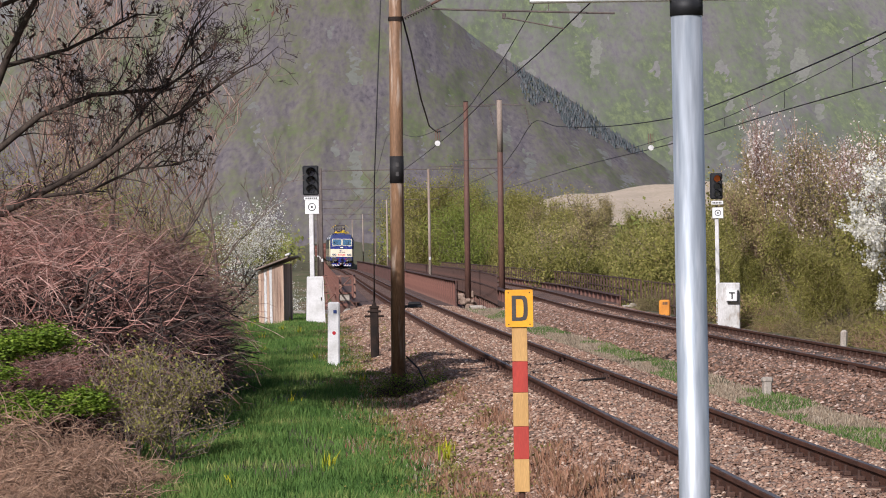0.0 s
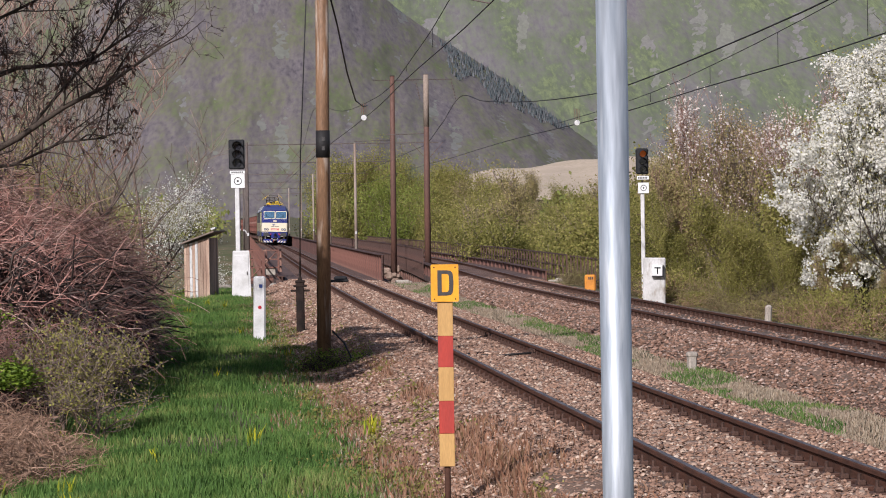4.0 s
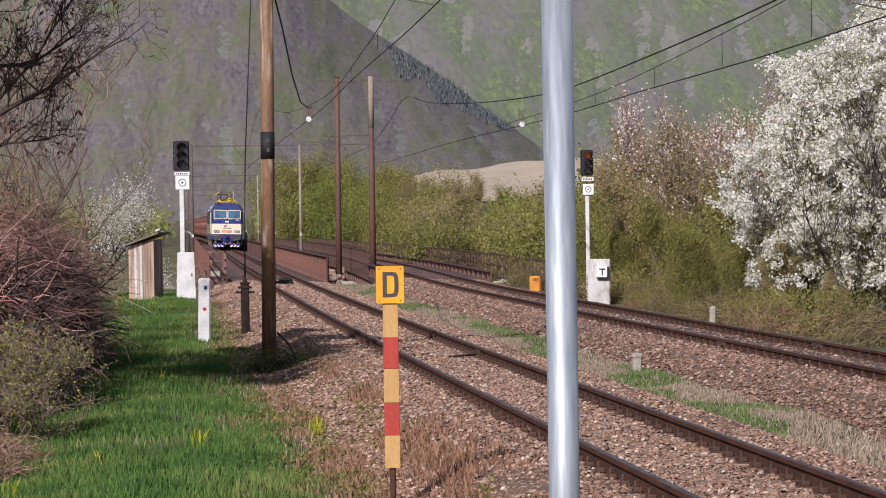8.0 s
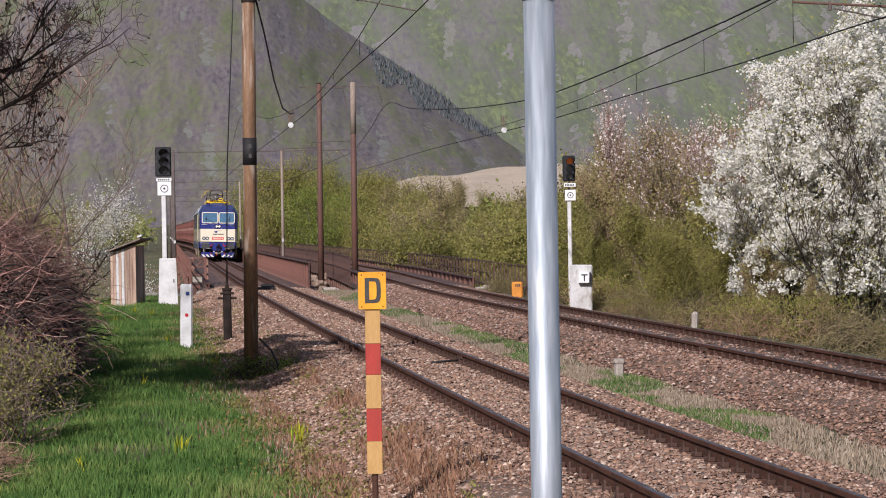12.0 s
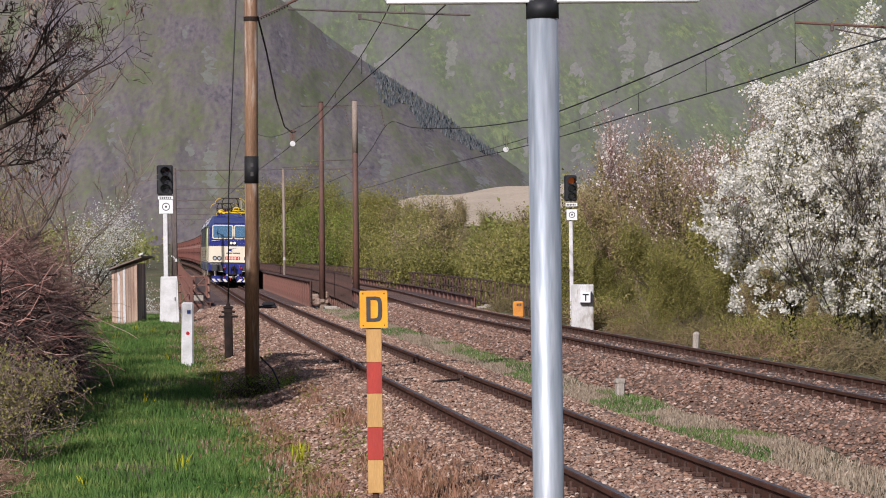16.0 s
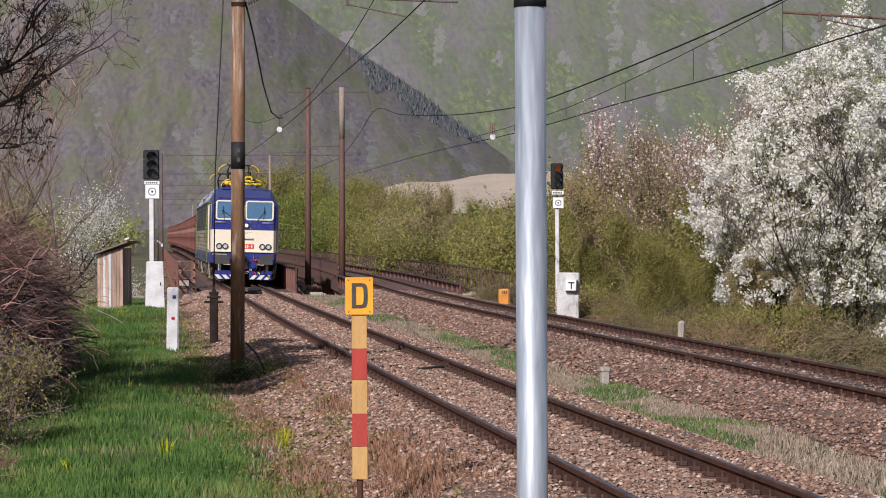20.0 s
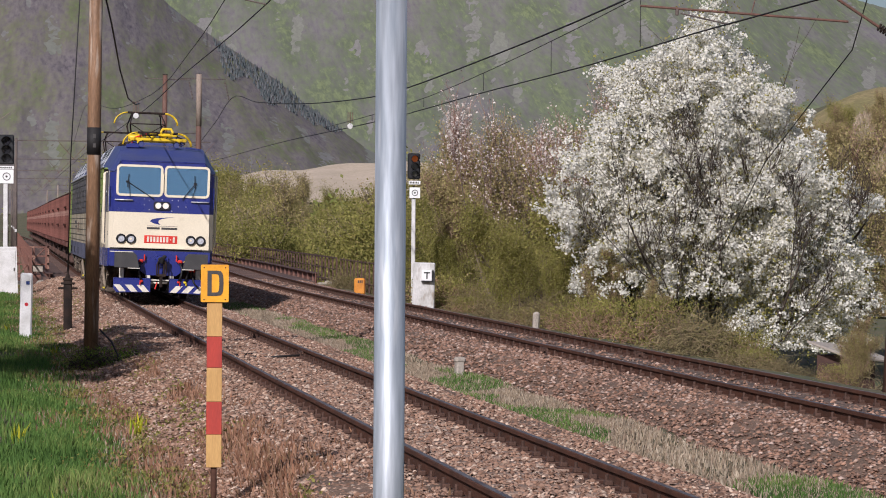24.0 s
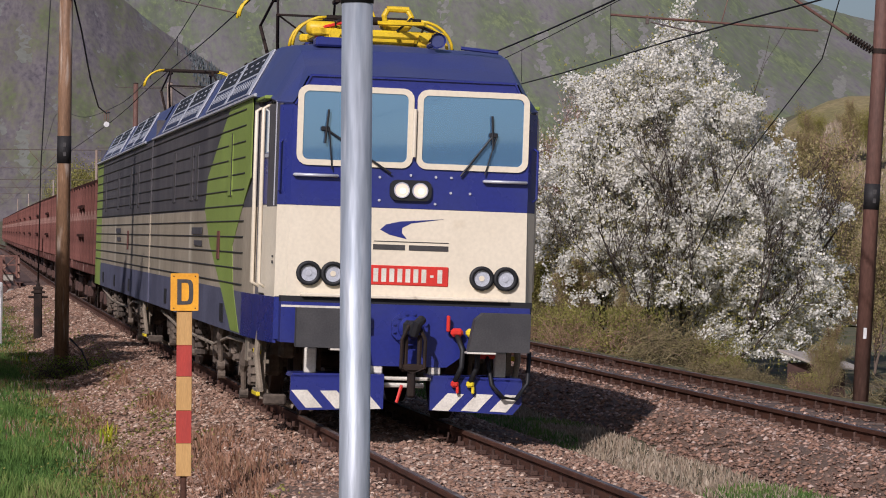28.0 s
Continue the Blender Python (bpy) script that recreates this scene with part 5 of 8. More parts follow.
def build_loco_unit(cab):
    """One half of the double locomotive; a cab end has the driver's cab at y = 0."""
    t = thing("electric_locomotive", "blue and cream electric locomotive half with a driving cab" if cab else "blue and cream trailing half of the electric locomotive", "locomotive")
    y0, y1 = FACE if cab else 0.12, UNIT - 0.12
    half = body_half if cab else (lambda y: 1.46)
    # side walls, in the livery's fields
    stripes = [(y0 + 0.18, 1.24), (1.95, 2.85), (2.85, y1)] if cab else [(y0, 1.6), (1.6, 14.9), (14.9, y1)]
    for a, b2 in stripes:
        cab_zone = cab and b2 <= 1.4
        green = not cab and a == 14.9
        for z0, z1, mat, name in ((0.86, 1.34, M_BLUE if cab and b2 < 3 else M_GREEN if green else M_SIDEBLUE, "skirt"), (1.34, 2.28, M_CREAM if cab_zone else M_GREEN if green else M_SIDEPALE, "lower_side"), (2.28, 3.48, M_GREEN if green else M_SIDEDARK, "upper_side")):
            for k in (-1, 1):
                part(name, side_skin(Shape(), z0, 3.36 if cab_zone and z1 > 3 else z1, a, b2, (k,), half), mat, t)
    if cab:
        for k in (-1, 1):
            for z0, z1, mat in ((0.90, 1.34, M_BLUE), (1.345, 2.30, M_CREAM), (2.303, 3.34, M_BLUE)):
                part("corner_panel", side_skin(Shape(), z0, z1, y0 + 0.002, y0 + 0.18, (k,), half), mat, t, "slanting corner panel of the cab")
            part("skirt", side_skin(Shape(), 0.86, 1.34, 1.24, 1.95, (k,), half), M_BLUE, t)
            w = part("cab_window", Shape().box(k * 1.345, 1.03, 3.03, 0.03, 0.34, 0.66, 0.02, pose(0, 0, 0, 0, 0, 0)), M_BLACK, t, "dark cab side window")
            part("cab_window_seam", Shape().box(k * 1.362, 0.86, 2.84, 0.012, 0.02, 1.1, 0.003), M_GRILLE, w)
    ribs_from = 2.85 if cab else 0.2
    if cab:
        # the curved green stripe behind the cab door
        left = [(3.9, 0.88), (5.2, 1.34), (6.8, 1.85), (7.6, 2.3), (7.3, 2.7), (5.8, 3.15), (4.6, 3.48)]
        right = [(2.24, 3.48), (2.24, 2.6), (3.1, 2.25), (4.0, 1.85), (3.8, 1.4), (3.0, 0.88)]
        for k in (-1, 1):
            outline = left + right
            n = len(outline)
            vs = [(k * 1.455, yy, zz) for yy, zz in outline] + [(k * 1.4645, yy, zz) for yy, zz in outline]
            part("livery_stripe", Shape().add(vs, [tuple(range(n)), tuple(range(n, 2 * n))] + [(i, (i + 1) % n, (i + 1) % n + n, i + n) for i in range(n)]), M_GREEN, t, "curved leaf-green livery stripe")
    for i in range(12):
        z = 1.42 + 0.178 * i
        for k in (-1, 1):
            part("side_rib", Shape().box(k * (1.46 + 0.004), (ribs_from + y1) / 2, z, 0.018, y1 - ribs_from, 0.016, 0.003), M_SEAM, t)
    for k in (-1, 1):
        for yv in ((4.4, 8.9, 9.7, 12.6) if cab else (3.2, 5.2, 9.0, 13.5)):
            w = part("side_window", Shape().box(k * 1.464, yv, 2.78, 0.03, 0.42, 0.72, 0.02), M_GREEN if cab and yv < 4.6 else M_SIDEDARK, t, "narrow side louvre")
            part("louvre_seam", Shape().box(k * 1.481, yv - 0.19, 2.78, 0.008, 0.03, 0.74, 0.002), M_SEAM, w)
        part("lettering_bar", Shape().box(k * 1.472, 8.6, 2.02, 0.006, 1.5, 0.09, 0.001), M_SIDEDARK, t, "faded lettering bar")
        part("lettering_bar", Shape().box(k * 1.472, 8.4, 1.86, 0.006, 1.1, 0.07, 0.001), M_SIDEDARK, t, "faded lettering bar")
        part("red_plate", Shape().box(k * 1.474, 5.6, 1.85, 0.01, 0.30, 0.34, 0.003), material("brown plate", (0.17, 0.06, 0.045), 0.6), t, "small brown-red plate")
        for yv in (5.0, 9.5, 13.6):
            part("step_recess", Shape().box(k * 1.468, yv, 1.05, 0.012, 0.35, 0.22, 0.003), M_BLACK, t)
    # roof
    top = [(-1.15, 4.06), (-0.80, 4.11), (0.0, 4.14), (0.80, 4.11), (1.15, 4.06)]
    rings = []
    if cab:
        for y, ze, zt in ((y0 + 0.0, 3.34, 3.66), (y0 + 0.28, 3.36, 3.78), (y0 + 0.62, 3.41, 3.96), (y0 + 1.1, 3.44, 4.05)):
            h = half(y)
            rings.append([(-h, y, ze), (-h - 0.012, y, ze + 0.02), (-h + 0.01, y, ze + 0.04), (-1.09, y, zt - 0.02), (-0.8, y, zt), (0, y, zt + 0.01), (0.8, y, zt), (1.09, y, zt - 0.02), (h - 0.01, y, ze + 0.04), (h + 0.012, y, ze + 0.02), (h, y, ze)])
    for y, lift, wid in ((y0 + (1.95 if cab else 0.0), 0.0, 1.0), (y1 - 0.1, 0.0, 1.0), (y1, -0.04, 0.98)):
        h = half(y)
        rings.append([(-h, y, 3.46), (-h - 0.02, y, 3.49), (-h + 0.03, y, 3.52)] + [(x * wid, y, z + lift) for x, z in top] + [(h - 0.03, y, 3.52), (h + 0.02, y, 3.49), (h, y, 3.46)])
    part("roof", Shape().loft(rings, close=False), M_ROOFBLUE, t)
    part("end_wall", Shape().box(0, y1 - 0.03, 2.35, 2.85, 0.05, 2.9, 0.02), M_SIDEDARK, t)
    for k in (-1, 1):
        part("gutter", Shape().box(k * 1.485, (y0 + 1.2 + y1) / 2, 3.485, 0.035, y1 - y0 - 1.3, 0.04, 0.01), M_GRILLE, t)
        for a, b2 in ((3.0, 8.2), (9.6, 15.6)):
            tilt = -k * math.degrees(math.atan2(4.06 - 3.52, 1.44 - 1.15))
            m = pose(k * 1.305, (a + b2) / 2, 3.795, 0, -tilt, 0)
            g = part("roof_grille", Shape().box(-0.14 * k, 0, 0.0, 0.28, b2 - a, 0.05, 0.01), M_BLACK, t, "dark roof louvre bank", at=m)
            part("louvre_bank", Shape().box(0.14 * k, 0, 0.0, 0.28, b2 - a, 0.05, 0.01), M_NAVY, g)
            part("grille_frame", Shape().box(-0.275, 0, 0.022, 0.02, b2 - a, 0.02, 0.003).box(0.275, 0, 0.022, 0.02, b2 - a, 0.02, 0.003).box(0.0, 0, 0.022, 0.03, b2 - a, 0.014, 0.003).box(0, -(b2 - a) / 2 + 0.15, 0.022, 0.58, 0.34, 0.016).box(0, (b2 - a) / 2, 0.022, 0.58, 0.10, 0.016).box(0, 0.2, 0.022, 0.58, 0.26, 0.018), M_GRILLE, g)
            slat = Shape().box(0.09 * k, 0, 0.0262, 0.06, 0.08, 0.006, 0.001).box(0.19 * k, 0.12, 0.0262, 0.06, 0.08, 0.006, 0.001).mesh("grille_slat", M_GRILLE)
            dash = Shape().box(-0.10 * k, 0, 0.0262, 0.022, 0.22, 0.005, 0.001).box(-0.19 * k, 0.3, 0.0262, 0.022, 0.22, 0.005, 0.001).mesh("grille_dash", M_GRILLE)
            for i in range(int((b2 - a - 0.3) / 0.24)):
                part("grille_slat", slat, None, g, at=pose(0, -(b2 - a) / 2 + 0.2 + 0.24 * i, 0, 0, 0, 20 * k))
            for i in range(int((b2 - a - 0.3) / 0.62)):
                part("grille_dash", dash, None, g, at=pose(0, -(b2 - a) / 2 + 0.35 + 0.62 * i, 0, 0, 0, 0))
    for yv, w, h in ((6.8, 1.2, 0.20), (11.6, 1.4, 0.24), (14.3, 1.1, 0.18)):
        part("roof_box", Shape().box(0, yv, 4.10 + h / 2, w, 1.5, h, 0.04), M_ROOFBLUE, t)
    # running gear
    sets = bogie(t, 4.2, 3.2, 0.625) + bogie(t, UNIT - 4.2, 3.2, 0.625)
    part("underframe", Shape().box(0, UNIT / 2, 0.98, 2.6, UNIT - 1.6, 0.22, 0.03), M_IRON, t)
    for yv, sx, sz, ln in ((7.6, 2.3, 0.55, 1.4), (9.2, 2.2, 0.45, 1.2)):
        part("equipment_box", Shape().box(0, yv, 0.68, sx, ln, sz, 0.04), M_BOGIE, t)
    rng = np.random.default_rng(9)
    for k in (-1, 1):
        for i in range(30):
            yv = 2.3 + i * 0.46
            xx, zz = k * rng.uniform(1.16, 1.36), rng.uniform(0.52, 0.80)
            if i % 3 == 0:
                s = Shape()
                for j in range(5):
                    s.disc((xx, yv, zz - 0.2 + 0.09 * j), (0, 0, 1), 0.085, 0.055, 10)
                part("coil_spring", s.tube([(xx, yv, zz - 0.26), (xx, yv, zz + 0.28)], 0.05, 8), M_BOGIE, t)
            elif i % 3 == 1:
                part("gear_bracket", Shape().box(xx, yv, zz, rng.uniform(0.06, 0.16), rng.uniform(0.14, 0.34), rng.uniform(0.2, 0.46), 0.03).box(xx, yv + 0.1, zz - 0.22, 0.08, 0.12, 0.14, 0.02), M_BOGIE, t)
            else:
                part("damper", Shape().tube([(xx, yv - 0.12, zz + 0.24), (xx + 0.02 * k, yv, zz), (xx + 0.02 * k, yv + 0.04, zz - 0.08), (xx, yv + 0.14, zz - 0.34)], [0.05, 0.06, 0.035, 0.03], 8).disc((xx, yv + 0.14, zz - 0.34), (1, 0, 0), 0.06, 0.09, 10), M_BOGIE, t)
        part("air_pipe", Shape().tube([(k * 1.36, 2.4, 0.78), (k * 1.37, 5.0, 0.76), (k * 1.35, 7.0, 0.60), (k * 1.36, 12.0, 0.62), (k * 1.36, 15.5, 0.78)], 0.022, 6), M_LADDER, t)
        part("sand_box", Shape().box(k * 1.28, 2.62, 0.72, 0.26, 0.34, 0.34, 0.04).tube([(k * 1.30, 2.62, 0.55), (k * 1.15, 2.5, 0.2), (k * 0.9, 2.4, 0.1)], 0.03, 8), M_LADDER, t, "dusty sand box")
        part("guard_iron", Shape().box(k * 1.20, 1.62, 0.22, 0.24, 0.10, 0.12, 0.02), M_BOGIE, t)
        part("step_ladder", Shape().box(k * 1.32, 1.75, 0.58, 0.05, 0.06, 0.72).box(k * 1.32, 2.15, 0.58, 0.05, 0.06, 0.72).box(k * 1.32, 1.95, 0.30, 0.12, 0.44, 0.04).box(k * 1.32, 1.95, 0.62, 0.12, 0.44, 0.04).tube([(k * 1.38, 1.62, 0.95), (k * 1.40, 1.64, 0.7), (k * 1.34, 1.66, 0.3)], 0.035, 8), M_LADDER, t, "dusty beige step ladder")
        for zz in (0.72, 0.27):
            part("step_edge", Shape().box(k * 1.36, 1.95, zz, 0.05, 0.46, 0.05, 0.008), M_PIPEYELLOW, t, "yellow step edge")
    if not cab:
        part("bellows", Shape().box(0, 0.0, 2.2, 2.3, 0.4, 2.3, 0.05), M_RUBBER, t, "black connecting bellows")
        pantograph(t, 11.2, 4.16, 1.12, M_IRON)
        return t, sets
    # the driving cab's front
    y = FACE

    def face(name, x0, x1, z0, z1, mat, label="", proud=0.0, d=0.05):
        return part(name, Shape().box((x0 + x1) / 2, y - proud + d / 2, (z0 + z1) / 2, x1 - x0, d, z1 - z0, 0.008), mat, t, label)

    f1 = part("lower_front", Shape().prism([(-1.24, 1.36), (1.24, 1.36), (1.227, 2.30), (-1.227, 2.30)], y, y + 0.05), M_CREAM, t, "cream lower front panel")
    part("upper_front", Shape().prism([(-1.227, 2.303), (1.227, 2.303), (1.225, 3.34), (1.05, 3.64), (-1.05, 3.64), (-1.225, 3.34)], y, y + 0.05), M_BLUE, t, "royal blue upper front panel")
    part("visor", Shape().prism([(-1.20, 3.34), (-1.05, 3.64), (1.05, 3.64), (1.20, 3.34), (1.22, 3.345), (1.06, 3.662), (-1.06, 3.662), (-1.22, 3.345)], y - 0.02, y + 0.10), M_BLUE, t)
    for k in (-1, 1):
        x0, x1 = (-1.185, 0.01) if k < 0 else (0.045, 1.215)
        s = frame_ring(Shape(), rounded(x0, x1, 2.72, 3.55, 0.11), rounded(x0 + 0.06, x1 - 0.06, 2.78, 3.49, 0.06), y - 0.022, y + 0.03)
        w = part("windscreen", s, M_CREAM, t, "cream-framed tinted windscreen")
        part("pane", Shape().prism(rounded(x0 + 0.045, x1 - 0.045, 2.765, 3.505, 0.05), y - 0.006, y + 0.012), M_WINDOW, w, "blue-tinted glass pane")
        xb = -0.62 if k < 0 else 0.62
        part("wiper", Shape().tube([(xb + 0.16 * k * -1 + (0.05 if k > 0 else 0.25), y - 0.04, 2.66), (xb + (0.22 if k > 0 else -0.28), y - 0.045, 3.10)], 0.012, 6).tube([(xb + (0.22 if k > 0 else -0.28), y - 0.05, 2.95), (xb + (0.20 if k > 0 else -0.25), y - 0.05, 3.30)], 0.012, 6).tube([(xb + (0.14 if k > 0 else -0.2), y - 0.04, 2.68), (xb + (0.26 if k > 0 else -0.24), y - 0.045, 3.10)], 0.008, 6).box(xb + (0.22 if k > 0 else -0.28), y - 0.04, 3.10, 0.09, 0.03, 0.05, 0.01), M_BLACK, w, "black windscreen wiper")
        part("handrail", Shape().tube([(k * 0.76, y - 0.05, 2.615), (k * 1.20, y - 0.05, 2.615)], 0.017, 8).tube([(k * 0.76, y - 0.05, 2.615), (k * 0.76, y, 2.615)], 0.014, 6).tube([(k * 1.20, y - 0.05, 2.615), (k * 1.20, y, 2.615)], 0.014, 6), M_GRILLE, t, "white horizontal handrail", True)
        for j, xx in enumerate((0.77, 1.02)):
            l = part("headlight", Shape().ring((k * xx, y - 0.02, 1.60), 0.128, 0.085, 0.05), M_BLACK, t, "round lamp in a black ring", True)
            part("reflector", Shape().disc((k * xx, y - 0.005, 1.60), (0, 1, 0), 0.09, 0.03, 20), M_REFLECT, l, "clear round lamp glass")
            part("bulb", Shape().disc((k * xx, y - 0.022, 1.60), (0, 1, 0), 0.03, 0.012, 12), M_CREAM if j == 0 else M_GRILLE, l)
        part("corner_rail", Shape().tube([(k * 1.29, y + 0.16, 3.0), (k * 1.34, y + 0.10, 2.95), (k * 1.34, y + 0.10, 2.45), (k * 1.29, y + 0.16, 2.40)], 0.014, 6), M_BLUE, t)
    part("window_pillar_rail", Shape().tube([(0.017, y - 0.05, 2.84), (0.017, y - 0.05, 3.34)], 0.02, 8), M_CREAM, t, "cream upright between the windscreens")
    h = part("headlamp_housing", Shape().prism(rounded(-0.215, 0.215, 2.385, 2.60, 0.07), y - 0.045, y + 0.01), M_BLACK, t, "black twin headlamp housing")
    for x in (-0.095, 0.095):
        part("headlamp", Shape().disc((x, y - 0.047, 2.492), (0, 1, 0), 0.074, 0.02, 20), M_HEADLAMP, h, "lit warm headlamp")
        part("lamp_core", Shape().disc((x + 0.01, y - 0.058, 2.485), (0, 1, 0), 0.028, 0.006, 12), M_LAMPCORE, h)
        part("lamp_rim", Shape().ring((x, y - 0.052, 2.492), 0.082, 0.070, 0.02), M_GRILLE, h)
    for x, z in ((-0.32, 2.38), (-0.32, 2.62), (0.0, 2.65), (0.26, 2.64), (0.26, 2.36), (0.42, 2.64), (0.42, 2.48), (0.62, 2.48), (-0.45, 2.50), (-0.45, 2.66)):
        part("bolt", Shape().disc((x, y - 0.005, z), (0, 1, 0), 0.014, 0.02, 8), M_GRILLE, t)
    # emblem, lettering bars and number plate
    sw = [(-0.30, 2.075), (-0.24, 2.13), (-0.10, 2.165), (0.36, 2.205), (0.02, 2.15), (-0.07, 2.10), (-0.075, 2.05), (-0.02, 1.985), (-0.20, 2.025)]
    part("emblem", Shape().prism(sw, y - 0.004, y + 0.002), M_BLUE, t, "blue crescent emblem")
    part("emblem_line", Shape().box(0.03, y - 0.002, 1.955, 0.77, 0.006, 0.008), M_LETTER, t)
    part("lettering_bar", Shape().box(-0.20, y - 0.002, 1.895, 0.33, 0.006, 0.055), M_LETTER, t, "dark lettering bar")
    part("lettering_bar", Shape().box(0.21, y - 0.002, 1.895, 0.41, 0.006, 0.055), M_LETTER, t, "dark lettering bar")
    pl = face("number_plate", -0.425, 0.425, 1.50, 1.705, M_RED, "red number plate with pale bars", 0.012, 0.02)
    for i in range(9):
        part("number_bar", Shape().box(-0.33 + 0.083 * i, y - 0.014, 1.603, 0.05 if i != 7 else 0.035, 0.004, 0.14 if i != 7 else 0.025), M_STRIPE, pl, "pale number bar")
    part("front_step", Shape().box(-0.5, y - 0.06, 1.375, 1.2, 0.10, 0.035, 0.008).box(0.55, y - 0.06, 1.375, 1.0, 0.10, 0.035, 0.008), M_CREAM, t, "cream foot ledge")
    # buffer beam
    bb = part("buffer_beam", Shape().prism([(-1.30, 0.88), (-0.62, 0.86), (-0.36, 0.66), (0.42, 0.66), (0.68, 0.86), (1.27, 0.88), (1.27, 1.30), (-1.30, 1.30)], y - 0.10, y + 0.30), M_BLUE, t, "royal blue buffer beam")
    part("beam_gap", Shape().box(0, y + 0.1, 1.33, 2.6, 0.3, 0.06), M_BLACK, t)
    part("beam_lettering", Shape().box(-1.0, y - 0.103, 1.255, 0.60, 0.004, 0.022), M_STRIPE, bb)
    for k in (-1, 1):
        bf = part("buffer", Shape().tube([(k * 0.875, y - 0.10, 1.06), (k * 0.875, y - 0.42, 1.06)], 0.15, 16), M_RUBBER, t, "black sprung buffer", True)
        xi, xo = k * 0.875 - 0.315, k * 0.875 + 0.315
        pts = [(-0.315, 0.85), (0.315, 0.85), (0.315, 1.25), (-0.17 * 1, 1.25), (-0.25, 1.18)]
        pts = [((k * 0.875) + (x if k > 0 else -x), z) for x, z in pts]
        part("buffer_step", Shape().box(k * 0.875 - 0.18 * k, y - 0.48, 0.835, 0.30, 0.16, 0.02, 0.004), M_STRIPE, bf)
        part("buffer_head", Shape().prism(pts, y - 0.55, y - 0.40), M_RUBBER, bf, "wide grey-black buffer head")
        pa = part("snow_plough", Shape().prism([(k * 0.24, 0.22), (k * 1.10, 0.19), (k * 1.19, 0.30), (k * 1.19, 0.55), (k * 0.24, 0.56)], y - 0.22, y - 0.16), M_BLUE, t, "blue plough plate with white slanting stripes")
        part("plough_top", Shape().prism([(k * 0.24, 0.55), (k * 1.19, 0.53), (k * 1.17, 0.57), (k * 0.24, 0.58)], y - 0.22, y + 0.25), M_BLUE, pa)
        for j in range(3):
            x0 = 0.26 + 0.30 * j
            part("plough_stripe", Shape().prism([(k * x0, 0.222), (k * (x0 + 0.17), 0.215), (k * min(1.185, x0 + 0.33), 0.395), (k * (x0 + 0.16), 0.40)], y - 0.225, y - 0.219), M_STRIPE, pa, "off-white stripe")
        part("plough_bracket", Shape().box(k * 0.98, y - 0.05, 0.70, 0.12, 0.08, 0.26, 0.01).box(k * 0.30, y - 0.05, 0.68, 0.12, 0.08, 0.20, 0.01), M_STRIPE, pa)
        for xx, mat, lab in ((0.50, M_RED, "red brake hose cock"), (0.66, M_PIPEYELLOW, "yellow brake hose cock")):
            if k < 0 and mat is M_PIPEYELLOW:
                continue
            c = part("hose_cock", Shape().box(k * xx, y - 0.18, 1.03, 0.13, 0.10, 0.09, 0.03).box(k * (xx + (0.07 if mat is M_PIPEYELLOW else -0.09)), y - 0.18, 1.12, 0.035, 0.05, 0.17, 0.01), mat, t, lab)
            part("hose", Shape().tube([(k * xx, y - 0.20, 1.0), (k * (xx + 0.05), y - 0.28, 0.85), (k * (xx + 0.04), y - 0.30, 0.68), (k * (xx - 0.02), y - 0.27, 0.52)], 0.028, 8), M_BLACK, c, "black rubber hose", True)
            part("hose_end", Shape().box(k * (xx - 0.02), y - 0.27, 0.50, 0.08, 0.06, 0.07, 0.02).box(k * (xx + 0.01), y - 0.27, 0.44, 0.03, 0.04, 0.08, 0.01), mat, c)
    part("cable_loop", Shape().tube([(0.82, y - 0.2, 0.80), (0.86, y - 0.28, 0.50), (0.98, y - 0.30, 0.37), (1.12, y - 0.28, 0.36), (1.24, y - 0.24, 0.52), (1.26, y - 0.2, 0.85)], 0.022, 8), M_BLACK, t, "black jumper cable loop", True)
    part("cable_socket", Shape().box(0.82, y - 0.16, 0.83, 0.17, 0.12, 0.13, 0.02), M_RED, t, "red jumper socket")
    d = part("coupler_plate", Shape().prism([(0.02 + 0.20 * math.cos(radians(22.5 + 45 * i)), 1.06 + 0.19 * math.sin(radians(22.5 + 45 * i))) for i in range(8)], y - 0.16, y - 0.08), M_BLUE, t, "blue coupler housing")
    for i in range(12):
        a = radians(15 + 30 * i)
        part("coupler_bolt", Shape().disc((0.02 + 0.165 * math.cos(a), y - 0.168, 1.06 + 0.155 * math.sin(a)), (0, 1, 0), 0.016, 0.025, 6), M_BLUE, d)
    part("coupler_collar", Shape().disc((0.02, y - 0.19, 1.06), (0, 1, 0), 0.125, 0.07, 18), M_BLUE, d, "", True)
    part("coupler_block", Shape().box(0.02, y - 0.20, 1.06, 0.20, 0.12, 0.20, 0.05), M_BLACK, d)
    part("draw_hook", Shape().box(0.02, y - 0.28, 1.06, 0.10, 0.30, 0.16, 0.03).tube([(0.02, y - 0.40, 1.00), (0.05, y - 0.46, 1.12), (0.10, y - 0.40, 1.16)], 0.05, 8), M_BLACK, d)
    part("coupling_link", Shape().tube([(-0.03, y - 0.40, 1.10), (-0.10, y - 0.42, 0.95), (-0.10, y - 0.40, 0.66), (0.02, y - 0.39, 0.60), (0.14, y - 0.40, 0.66), (0.14, y - 0.42, 0.95), (0.07, y - 0.40, 1.10)], 0.020, 6), M_IRON, d)
    part("coupling_handle", Shape().tube([(-0.08, y - 0.36, 0.48), (-0.13, y - 0.37, 0.30)], 0.018, 6), M_RED, d, "red-tipped coupling handle")
